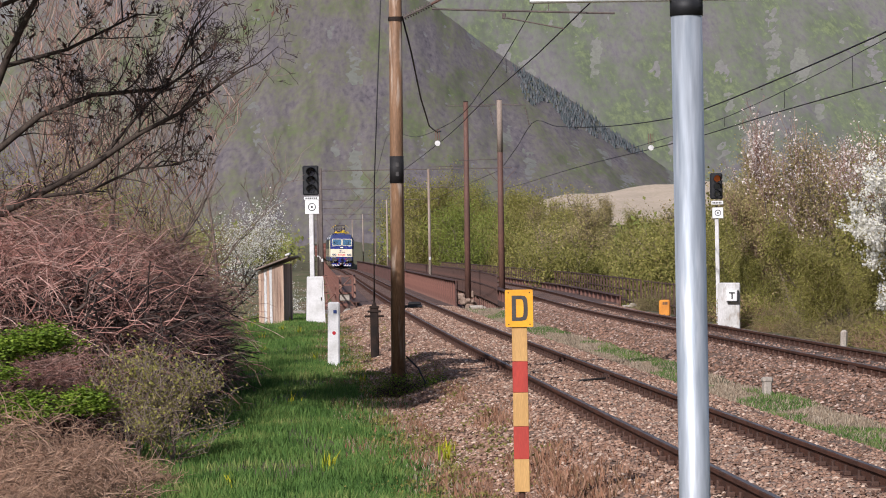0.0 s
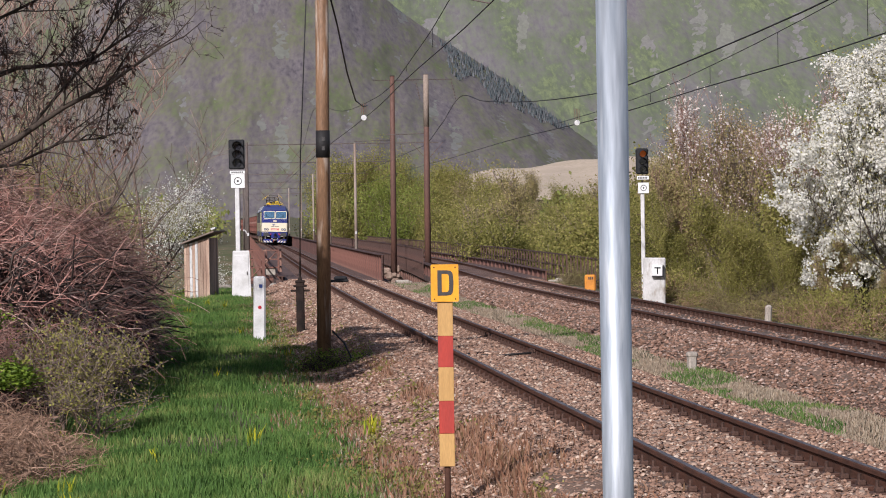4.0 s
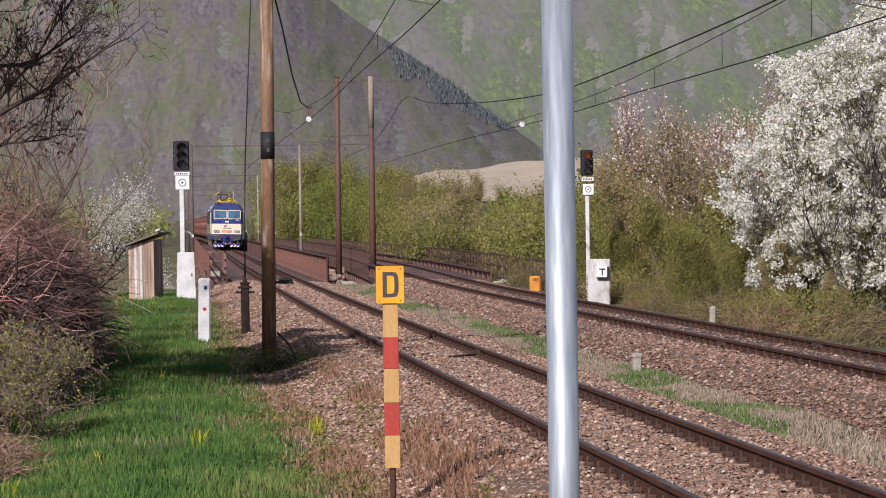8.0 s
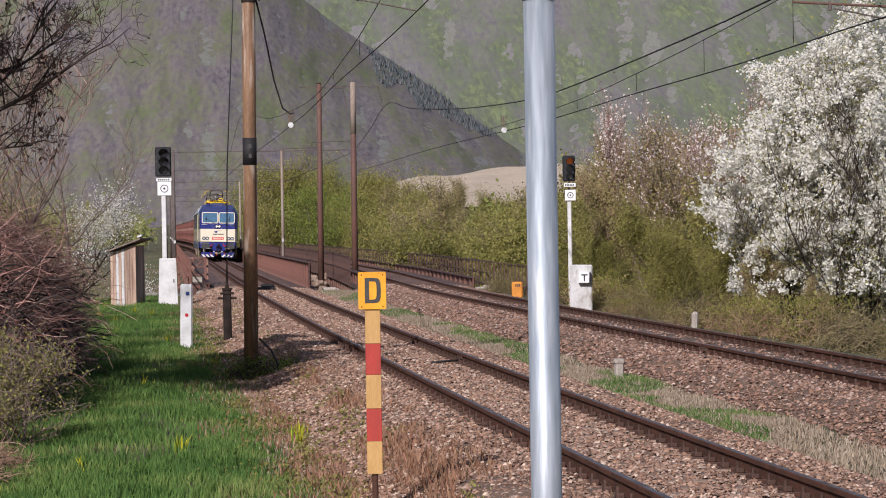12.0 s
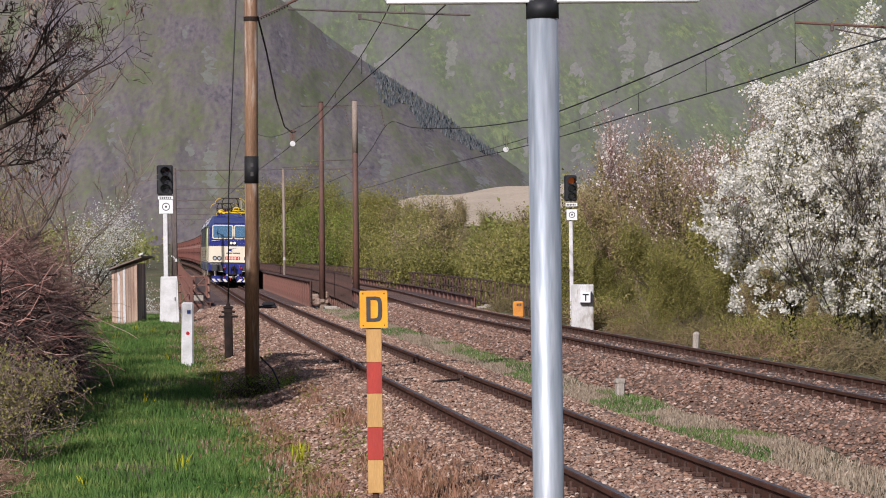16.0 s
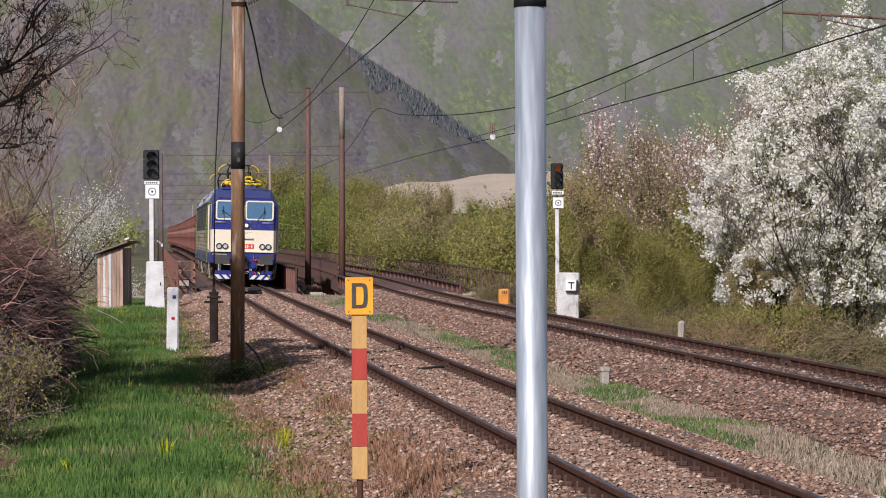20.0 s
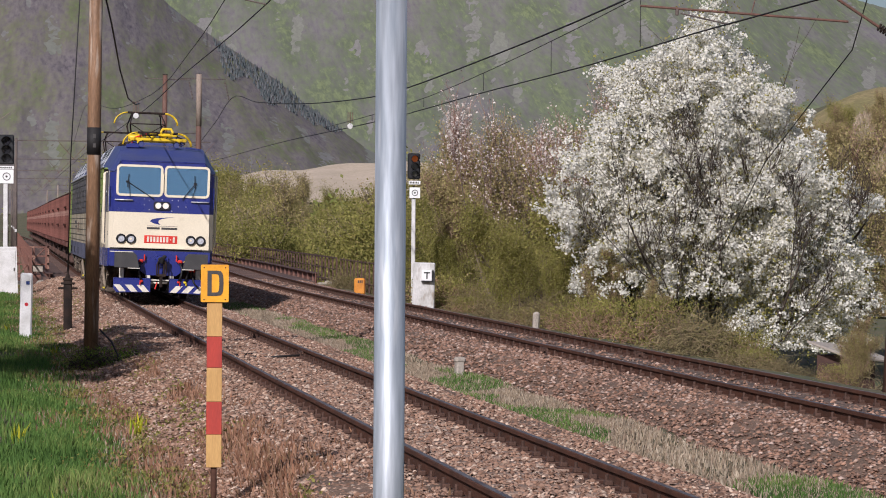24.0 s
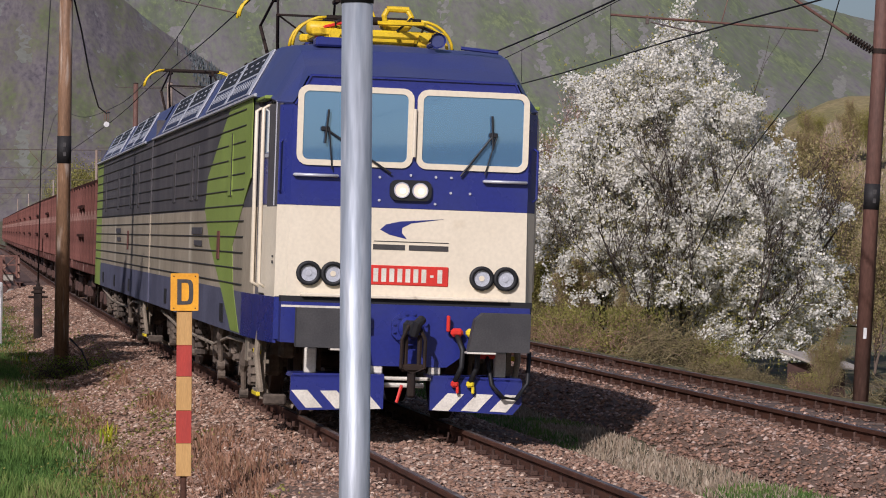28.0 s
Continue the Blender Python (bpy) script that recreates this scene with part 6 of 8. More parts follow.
    part("screw_coupling", Shape().tube([(-0.05, y - 0.36, 1.0), (-0.05, y - 0.36, 0.62)], 0.025, 6).tube([(0.09, y - 0.36, 1.0), (0.09, y - 0.36, 0.62)], 0.025, 6).box(0.02, y - 0.36, 0.66, 0.24, 0.08, 0.08, 0.02).box(0.02, y - 0.34, 0.5, 0.08, 0.08, 0.3, 0.02), M_IRON, d)
    part("cross_pipe", Shape().tube([(-0.36, y - 0.02, 0.53), (0.40, y - 0.02, 0.53)], 0.02, 8).tube([(-0.36, y - 0.02, 0.46), (0.2, y - 0.02, 0.46)], 0.025, 8), M_STRIPE, t)
    # cab doors and their rails
    for k in (-1, 1):
        turn = pose(k * 1.365, 1.595, 0, 0, 0, -k * 4.2)
        dr = part("cab_door", Shape().box(0, 0, 1.825, 0.03, 0.70, 0.95, 0.01), M_CREAM, t, "recessed cab door, cream below and blue above", at=turn)
        part("door_upper", Shape().box(0, 0, 2.88, 0.03, 0.70, 1.15, 0.01), M_BLUE, dr, "dark blue upper half of the door")
        part("door_edge", Shape().box(k * 0.02, -0.345, 2.37, 0.05, 0.03, 2.1, 0.008).box(k * 0.02, 0.345, 2.37, 0.05, 0.03, 2.1, 0.008), M_SIDEDARK, dr)
        part("door_window", Shape().box(k * 0.02, 0.08, 3.12, 0.012, 0.34, 0.52, 0.02), M_WINDOW, dr)
        part("door_window_frame", Shape().box(k * 0.025, -0.13, 3.10, 0.014, 0.04, 0.60, 0.004).box(k * 0.025, 0.08, 2.83, 0.014, 0.42, 0.04, 0.004), M_GRILLE, dr)
        for yv in (1.27, 1.93):
            part("door_rail", Shape().tube([(k * 1.36, yv, 1.42), (k * 1.45, yv, 1.47), (k * 1.45, yv, 3.32), (k * 1.36, yv, 3.37)], 0.022, 8), M_CREAM, t, "long cream door handrail", True)
        part("door_visor", Shape().box(k * 1.41, 1.62, 3.435, 0.09, 0.9, 0.04, 0.01), M_GREEN, t)
        part("emblem_side", Shape().add([(k * 1.352, 1.12, 2.24), (k * 1.352, 1.02, 2.14), (k * 1.352, 1.0, 2.0), (k * 1.352, 1.05, 1.86), (k * 1.356, 1.05, 2.0), (k * 1.356, 1.07, 2.12)], [(0, 1, 2, 3, 4, 5)]), M_LETTER, t, "dark crescent emblem")
        part("lettering_bar", Shape().box(k * 1.358, 1.0, 1.76, 0.006, 0.34, 0.02).box(k * 1.358, 1.0, 1.70, 0.006, 0.34, 0.03), M_LETTER, t)
        part("corner_recess", Shape().box(k * 1.366, 1.25, 1.08, 0.02, 0.2, 0.18, 0.02), M_BLACK, t)
    # horn, roof rails, pantographs
    for x in (-0.55, 0.36):
        hn = part("horn_trumpet", Shape().tube([(x, y + 0.72, 4.12), (x, y + 0.80, 4.12), (x, y + 0.98, 4.11), (x, y + 1.3, 4.10)], [0.085, 0.055, 0.038, 0.03], 14, False), M_BLUE, t, "blue roof horn", True)
        part("horn_mouth", Shape().disc((x, y + 0.76, 4.12), (0, 1, 0), 0.07, 0.01, 14), M_ROOFBLUE, hn)
    part("roof_rail", Shape().tube([(0.6, y + 0.7, 4.05), (1.0, y + 0.7, 4.02)], 0.02, 6), M_BLUE, t)
    part("roof_hatch", Shape().box(-0.75, y + 0.9, 4.06, 0.35, 0.25, 0.10, 0.02), M_BLUE, t)
    pantograph(t, 3.7, 4.14, 0, M_PANTO)
    pantograph(t, 9.8, 4.16, 1.12, M_IRON)
    return t, sets


WAGON = 14.04


def build_wagon():
    t = thing("freight_wagon", "rust-red open freight wagon with ribbed sides", "wagon", group="wagons of the train")
    L, h0, h1, w = WAGON - 1.3, 1.22, 3.12, 1.42
    a, b2 = 0.65, WAGON - 0.65
    for k in (-1, 1):
        part("side_wall", Shape().box(k * w, WAGON / 2, (h0 + h1) / 2, 0.05, L, h1 - h0, 0.005), M_WAGON, t)
        part("top_rail", Shape().box(k * w, WAGON / 2, h1, 0.13, L + 0.08, 0.10, 0.015), M_WAGON, t)
        part("sole_bar", Shape().box(k * (w - 0.05), WAGON / 2, 1.12, 0.12, L + 0.1, 0.24, 0.02), M_WAGONRIB, t)
        rib = Shape().box(-0.015 * k, 0, (h0 + h1) / 2, 0.09, 0.13, h1 - h0 - 0.05, 0.015).mesh("side_rib", M_WAGONRIB)
        for i in range(9):
            part("side_rib", rib, None, t, at=pose(k * (w + 0.06), a + 0.12 + i * (L - 0.24) / 8, 0))
        part("door_bar", Shape().box(k * (w + 0.12), WAGON / 2, 1.9, 0.04, 3.2, 0.07).box(k * (w + 0.12), WAGON / 2, 2.6, 0.04, 3.2, 0.07), M_WAGON, t)
    for y in (a, b2):
        e = part("end_wall", Shape().box(0, y, (h0 + h1) / 2, 2 * w, 0.06, h1 - h0, 0.005), M_WAGON, t)
        for i in range(7):
            part("end_rib", Shape().box(-1.2 + 0.4 * i, y + (-0.06 if y == a else 0.06), (h0 + h1) / 2, 0.10, 0.10, h1 - h0 - 0.1, 0.015), M_WAGONRIB, e)
        part("end_rail", Shape().box(0, y, h1, 2 * w + 0.1, 0.14, 0.10, 0.015), M_WAGON, e)
        for k in (-1, 1):
            part("buffer", Shape().tube([(k * 0.875, y, 1.06), (k * 0.875, y + (-0.6 if y == a else 0.6), 1.06)], 0.09, 10).disc((k * 0.875, y + (-0.62 if y == a else 0.62), 1.06), (0, 1, 0), 0.23, 0.05, 16), M_RUSTDARK, t)
    part("floor", Shape().box(0, WAGON / 2, h0, 2 * w, L, 0.06), M_WAGON, t)
    part("cross_braces", Shape().box(0, WAGON / 2, 1.0, 0.4, L, 0.25), M_RUSTDARK, t)
    r = 0.46
    for yc in (3.0, WAGON - 3.0):
        s = Shape()
        for k in (-1, 1):
            s.box(k * 1.0, yc, 0.62, 0.12, 2.5, 0.22, 0.03).box(k * 1.0, yc, 0.45, 0.12, 0.7, 0.3, 0.03)
        s.box(0, yc, 0.7, 2.0, 0.4, 0.25, 0.02)
        bo = part("bogie", s, M_RUSTDARK, t)
        for j in (-0.9, 0.9):
            ws = Shape().tube([(-0.72, 0, 0), (0.72, 0, 0)], 0.08, 8)
            for k in (-1, 1):
                ws.disc((0.755 * k, 0, 0), (1, 0, 0), r, 0.12, 20)
            part("wheelset", ws, M_WHEEL, t, at=pose(0, yc + j, r))
            for k in (-1, 1):
                part("axle_box", Shape().box(k * 1.08, yc + j, r, 0.16, 0.3, 0.28, 0.03), M_RUSTDARK, bo)
    for k in (-1, 1):
        part("brake_rod", Shape().tube([(k * 0.9, 4.5, 0.75), (k * 0.9, 9.5, 0.75)], 0.03, 6).box(k * 1.2, 6.2, 0.85, 0.1, 0.5, 0.4, 0.02), M_RUSTDARK, t)
    return t


Shape.wide = 1.02
loco_front, sets_front = build_loco_unit(True)
loco_rear, sets_rear = build_loco_unit(False)
Shape.wide = 1.0
wagon_one = build_wagon()
WAGONS = [wagon_one] + [copy_thing(wagon_one, pose(0, 0, 0)) for _ in range(14)]

SPEED, NOSE_END = 11.34, 28.75


def car_pose(s, pivot_a, pivot_b):
    """A vehicle whose nose is s metres down the line, standing on its two pivots."""
    def on(q):
        return Vector((near_x(q) + 0.06, q, 0))

    p, q = on(s + pivot_a), on(s + pivot_b)
    d = (q - p).normalized()
    o = p - d * pivot_a
    return pose(o.x, o.y, 0.0, 0, CANT, -math.degrees(math.atan2(d.x, d.y)))


def motions():
    times = sorted({0.0, 0.1, 0.2, 27.8, 27.9, 28.0} | {0.5 * i for i in range(57)})
    cars = [(loco_front, 0.0, 4.2, 13.0), (loco_rear, UNIT, 4.2, 13.0)]
    cars += [(w, 2 * UNIT + WAGON * i, 3.0, WAGON - 3.0) for i, w in enumerate(WAGONS)]
    for ob, back, a, b2 in cars:
        walk(ob, [(t, car_pose(NOSE_END + SPEED * (28.0 - t) + back, a, b2)) for t in times])
    for sets in (sets_front, sets_rear):
        for ws, y, r in sets:
            walk(ws, [(i / 15, pose(0, y, r) @ Matrix.Rotation(SPEED * i / 15 / r, 4, "X")) for i in range(421)])
    for w in WAGONS[:4]:
        for ws in [c for c in w.children if c.name.startswith("wheelset")]:
            o = ws.matrix_basis.translation.copy()
            walk(ws, [(i / 16, pose(o.x, o.y, o.z) @ Matrix.Rotation(SPEED * i / 16 / 0.46, 4, "X")) for i in range(449)])




# ---- plants ----
M_TWIG = palette("brown cane tangle", [(0.107, 0.059, 0.044), (0.203, 0.117, 0.089), (0.310, 0.189, 0.147), (0.407, 0.282, 0.223), (0.256, 0.139, 0.107)], 0.9, value=0.25)
M_TWIGRED = palette("reddish cane tangle", [(0.165, 0.079, 0.061), (0.342, 0.164, 0.131), (0.471, 0.262, 0.214), (0.569, 0.390, 0.331)], 0.9, value=0.25)
M_DRYCANE = palette("dry straw-coloured canes", [(0.24, 0.14, 0.09), (0.34, 0.205, 0.135), (0.42, 0.28, 0.195), (0.18, 0.10, 0.065)], 0.9, value=0.25)
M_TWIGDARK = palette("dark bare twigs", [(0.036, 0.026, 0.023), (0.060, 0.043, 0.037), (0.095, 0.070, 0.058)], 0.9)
M_TWIGPALE = palette("greyish bare twigs", [(0.14, 0.105, 0.085), (0.21, 0.16, 0.13), (0.28, 0.22, 0.185)], 0.9)
M_POD = palette("withered hanging leaves", [(0.045, 0.028, 0.022), (0.09, 0.05, 0.038), (0.13, 0.075, 0.055)], 0.9)
M_LEAF = palette("young green leaves", [(0.156, 0.155, 0.038), (0.202, 0.197, 0.048), (0.267, 0.248, 0.067), (0.322, 0.277, 0.090)], 0.7, translucent=0.35, value=0.25)
M_LEAFFRESH = palette("bright fresh leaves", [(0.187, 0.230, 0.041), (0.238, 0.281, 0.054), (0.288, 0.317, 0.081)], 0.7, translucent=0.35, value=0.2)
M_LEAFYEL = palette("yellow-green young leaves", [(0.202, 0.195, 0.048), (0.267, 0.253, 0.064), (0.331, 0.304, 0.087), (0.267, 0.211, 0.092)], 0.7, translucent=0.35, value=0.25)
M_LEAFOLIVE = palette("sparse olive-brown leaves", [(0.26, 0.22, 0.09), (0.34, 0.29, 0.12), (0.40, 0.335, 0.15), (0.35, 0.26, 0.155)], 0.8, translucent=0.3, value=0.25)
M_OLIVECANE = palette("olive stems", [(0.13, 0.11, 0.05), (0.20, 0.165, 0.075), (0.26, 0.21, 0.11), (0.16, 0.11, 0.07)], 0.9, value=0.25)
M_IVY = palette("bright ivy leaves", [(0.096, 0.168, 0.018), (0.168, 0.252, 0.026), (0.264, 0.348, 0.042), (0.060, 0.096, 0.018)], 0.6, translucent=0.3, value=0.25)
M_BLOSSOM = palette("white blossom", [(0.754, 0.727, 0.644), (0.810, 0.791, 0.718), (0.846, 0.828, 0.782), (0.754, 0.736, 0.626)], 0.8, translucent=0.4, value=0.08)
M_PINK = palette("pale pinkish blossom", [(0.52, 0.42, 0.38), (0.66, 0.57, 0.52), (0.75, 0.70, 0.65)], 0.8, translucent=0.25, value=0.12)


def grow(rng, height, spread, trunk, levels=4, fork=(4, 7), up=0.35, start=0.25, gnarl=0.25, ratio=0.62, thin=0.004):
    """A branching skeleton: a list of (points, radii, level) and the twig points that may carry leaves."""
    limbs, tips = [], []

    def branch(p, d, length, r, level):
        n = 5 if level < 2 else 4 if level < levels - 1 else 3
        pts, rad = [p.copy()], [r]
        q, dd = p.copy(), d.copy()
        for i in range(n):
            dd = (dd + Vector(rng.normal(0, gnarl, 3)) + Vector((0, 0, up * 0.25))).normalized()
            q = q + dd * (length / n)
            pts.append(q.copy())
            rad.append(max(thin, r * (1 - 0.75 * (i + 1) / n)))
        limbs.append((pts, rad, level))
        if level >= levels - 2:
            for a, b2 in zip(pts[:-1], pts[1:]):
                tips.append(a.lerp(b2, rng.random()))
            tips.append(pts[-1])
        if level < levels - 1:
            k = int(rng.integers(fork[0], fork[1] + 1))
            for i in range(k):
                f = (start if level == 0 else 0.2) + (1 - (start if level == 0 else 0.2)) * (i + rng.random()) / k
                j = min(len(pts) - 2, int(f * n))
                base = pts[j].lerp(pts[j + 1], f * n - j if f * n - j < 1 else 1.0)
                a = rng.uniform(0, 6.283)
                side = Vector((math.cos(a), math.sin(a), rng.uniform(-0.1, 0.6) * (1 if level < 2 else 0.7)))
                nd = (side * spread + dd * 0.55 + Vector((0, 0, up))).normalized()
                branch(base, nd, length * ratio * rng.uniform(0.7, 1.15) * (1.15 - 0.45 * f if level == 0 else 1), max(thin, r * (1 - 0.7 * f) * 0.62), level + 1)

    branch(Vector((0, 0, -0.3)), Vector((rng.normal(0, 0.05), rng.normal(0, 0.05), 1)).normalized(), height * 0.72, trunk, 0)
    return limbs, tips


def limb_meshes(name, limbs, cut, mat_thick, mat_thin):
    a, b2 = Shape(), Shape()
    for pts, rad, level in limbs:
        if level < cut:
            a.tube(pts, rad, 7 if level == 0 else 5, caps=False)
        else:
            b2.tube(pts, rad, 3, caps=False)
    return a.mesh(name + "_trunk", mat_thick, True), soup_shape(b2, name + "_twigs", mat_thin)


def soup_shape(s, name, mat):
    return soup(name, np.array([tuple(v) for v in s.v]), np.array(s.f), mat)


def leaf_cloud(tips, rng, per, size, spread, mat, name, squash=0.7, droop=0.0):
    """Small bent leaf pairs scattered about the twig points."""
    t = np.array([tuple(p) for p in tips])
    t = np.repeat(t, per, 0)
    c = t + rng.normal(0, spread, t.shape)
    c[:, 2] -= abs(droop) * rng.random(len(c))
    n = len(c)
    u = rng.normal(0, 1, (n, 3))
    u[:, 2] -= droop * 6
    u /= np.linalg.norm(u, axis=1)[:, None]
    w = np.cross(u, rng.normal(0, 1, (n, 3)))
    w /= np.linalg.norm(w, axis=1)[:, None] + 1e-9
    s = size * rng.uniform(0.6, 1.4, (n, 1))
    v = np.stack([c - u * s, c + w * s * squash + np.cross(u, w) * s * 0.25, c + u * s, c - w * s * squash + np.cross(u, w) * s * 0.25], 1)
    k = 4 * np.arange(n)[:, None]
    f = np.concatenate([k + np.array([[0, 1, 2]]), k + np.array([[0, 2, 3]])])
    return soup(name, v.reshape(-1, 3), f, mat)


def make_tree(name, label, category, at, seed, height, spread, trunk, levels, bark, twig, leaf=None, leaf_name="leaf_cover", per=3, size=0.05, cloud=0.15, group="", cut=3, extra=None, **kw):
    rng = np.random.default_rng(seed)
    limbs, tips = grow(rng, height, spread, trunk, levels, **kw)
    t = thing(name, label, category, at, group)
    a, b2 = limb_meshes(name, limbs, cut, bark, twig)
    part("trunk", a, None, t)
    tagged(part("twig_crown", b2, None, t), kind="stuff")
    if leaf:
        tagged(part(leaf_name, leaf_cloud(tips, rng, per, size, cloud, leaf, leaf_name), None, t), kind="stuff")
    if extra:
        mat, nm, p2, s2, c2, dr = extra
        pick = [p for p in tips if rng.random() < 0.5]
        tagged(part(nm, leaf_cloud(pick, rng, p2, s2, c2, mat, nm, 0.35, dr), None, t), kind="stuff")
    return t


def cane_mesh(name, rng, n, radius, height, length, mat, r=0.006, arch=1.0, base_drop=0.1, steep=2):
    """A tangle of arching canes over a round patch of ground."""
    m = 7
    vs = np.zeros((n, m, 3))
    a = rng.uniform(0, 6.283, n)
    rad = radius * np.sqrt(rng.random(n))
    dome = height * np.maximum(0.05, 1 - (rad / radius / 1.05) ** steep) ** 0.5
    p = np.stack([rad * np.cos(a), rad * np.sin(a), dome * rng.random(n) ** 0.7 - base_drop], -1)
    b = rng.uniform(0, 6.283, n)
    d = np.stack([np.cos(b), np.sin(b), rng.uniform(-0.5, 1.1, n)], -1)
    d /= np.linalg.norm(d, axis=1)[:, None]
    ln = length * rng.uniform(0.5, 1.3, n)
    for i in range(m):
        vs[:, i] = p
        p = p + d * (ln / m)[:, None]
        d = d + rng.normal(0, 0.38, (n, 3))
        d[:, 2] -= arch * 0.22 * (i / m + 0.2)
        d /= np.linalg.norm(d, axis=1)[:, None]
    over = vs[..., 2] > height
    vs[..., 2] = np.where(over, height + (vs[..., 2] - height) * 0.5, vs[..., 2])
    th = r * rng.uniform(0.6, 1.5, n)
    out, fs = [], []
    offs = [np.array([math.cos(q), math.sin(q) * 0.6, math.sin(q)]) for q in (0, 2.09, 4.19)]
    taper = np.linspace(1, 0.5, m)
    for o in offs:
        out.append(vs + o[None, None] * th[:, None, None] * taper[None, :, None])
    v = np.stack(out, 2).reshape(-1, 3)
    base = (np.arange(n)[:, None] * m + np.arange(m - 1)[None]).reshape(-1) * 3
    for s in range(3):
        q = (s + 1) % 3
        fs.append(np.stack([base + s, base + q, base + q + 3, base + s + 3], -1))
    return soup(name, v, np.concatenate(fs), mat)


def build_thicket():
    rng = np.random.default_rng(31)
    meshes = [cane_mesh("canes", rng, 1500, 1.25, 2.9, 1.5, M_TWIGRED, 0.0062, steep=5), cane_mesh("canes", rng, 1500, 1.3, 3.05, 1.4, M_TWIG, 0.006, steep=5), cane_mesh("canes", rng, 1400, 1.2, 2.7, 1.4, M_TWIGRED, 0.006, 1.4, steep=5)]
    # thick dark canes fill the inside and stand for its deep shade
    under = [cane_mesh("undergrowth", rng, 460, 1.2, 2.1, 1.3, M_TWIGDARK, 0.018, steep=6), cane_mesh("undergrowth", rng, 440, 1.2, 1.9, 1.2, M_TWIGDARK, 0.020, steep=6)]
    spots = []
    y = 35.8
    while y < 88:
        rows = 4 if y < 60 else 3
        for k in range(rows):
            d = -7.3 - 1.6 * k - 0.4 * smooth(43, 36, y) - 1.0 * smooth(54, 64, y) - 2.2 * smooth(66, 80, y) + rng.normal(0, 0.2)
            spots.append((near_x(y) + d, y + rng.normal(0, 0.3), k))
        y += 1.7 if y < 55 else 2.6
    for i, (x, y, k) in enumerate(spots):
        s = rng.uniform(0.85, 1.15) * (1.05 if k else 0.92)
        if y < 38:
            s *= 0.85
        t = thing("bramble_thicket", "leafless tangled reddish-brown bramble thicket", "bush", Matrix.Translation((x, y, ground_z(x, y))) @ Matrix.Rotation(rng.uniform(0, 6.28), 4, "Z") @ Matrix.Diagonal((s, s, s * rng.uniform(0.68, 1.22), 1)), "bramble thickets beside the meadow")
        tagged(part("cane_tangle", meshes[i % 3], None, t), kind="stuff")
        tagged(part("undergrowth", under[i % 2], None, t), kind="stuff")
    # dry canes at the thicket's near foot
    dry = [cane_mesh("dry_canes", rng, 1100, 1.1, 1.0, 0.7, M_DRYCANE, 0.006, 0.8), cane_mesh("dry_canes", rng, 900, 1.0, 0.8, 0.6, M_DRYCANE, 0.006, 0.5)]
    for i, (x, y, s) in enumerate(((-3.9, 29.4, 0.8), (-4.8, 29.6, 1.0), (-5.8, 30.2, 1.2), (-4.0, 31.4, 0.8), (-5.0, 31.8, 1.1), (-4.1, 28.0, 0.6), (-4.9, 27.8, 0.8), (-3.4, 31.2, 0.5), (-6.3, 32, 1.2), (-4.5, 33.2, 0.9), (-5.8, 28.2, 0.9))):
        t = thing("dry_weeds", "bleached dry cane clump at the thicket foot", "weeds", Matrix.Translation((x, y, ground_z(x, y) - 0.05)) @ Matrix.Rotation(i * 1.3, 4, "Z") @ Matrix.Diagonal((s, s, s, 1)), "dry weed clumps")
        tagged(part("cane_tangle", dry[i % 2], None, t), kind="stuff")
    # leafy shrub by the grass and ivy at the thicket
    make_tree("leafy_shrub", "low shrub with small fresh leaves beside the grass", "shrub", pose(-3.35, 34.2, -0.45), 41, 1.5, 1.0, 0.03, 4, M_BARKPALE, M_TWIGPALE, M_LEAFYEL, "leaf_cover", 1, 0.018, 0.04, up=0.25, gnarl=0.3, start=0.05, fork=(6, 9), thin=0.003, ratio=0.7)
    make_tree("leafy_shrub", "straggling shrub with long leafy shoots over the grass", "shrub", pose(-3.9, 34.6, -0.45), 42, 1.7, 1.2, 0.03, 4, M_BARKPALE, M_TWIGPALE, M_LEAFYEL, "leaf_cover", 1, 0.020, 0.04, up=0.15, gnarl=0.3, start=0.05, fork=(6, 9), thin=0.003, ratio=0.75)
    for i, (x, y, z, h) in enumerate(((-5.35, 34.4, 0.75, 1.0), (-5.05, 34.0, 0.15, 0.8), (-4.85, 34.3, 0.95, 0.7), (-5.5, 33.6, -0.25, 1.0), (-4.5, 34.3, 0.2, 0.7), (-5.2, 33.4, -0.3, 0.7))):
        make_tree("ivy_bush", "bright green ivy growing through the thicket", "bush", pose(x, y, z) @ Matrix.Diagonal((1, 1, 0.45, 1)), 50 + i, h, 1.1, 0.02, 4, M_BARK, M_TWIGDARK, M_IVY, "leaf_cover", 3, 0.030, 0.10, group="ivy bushes", up=0.15, start=0.05, fork=(5, 7), thin=0.003, ratio=0.7)


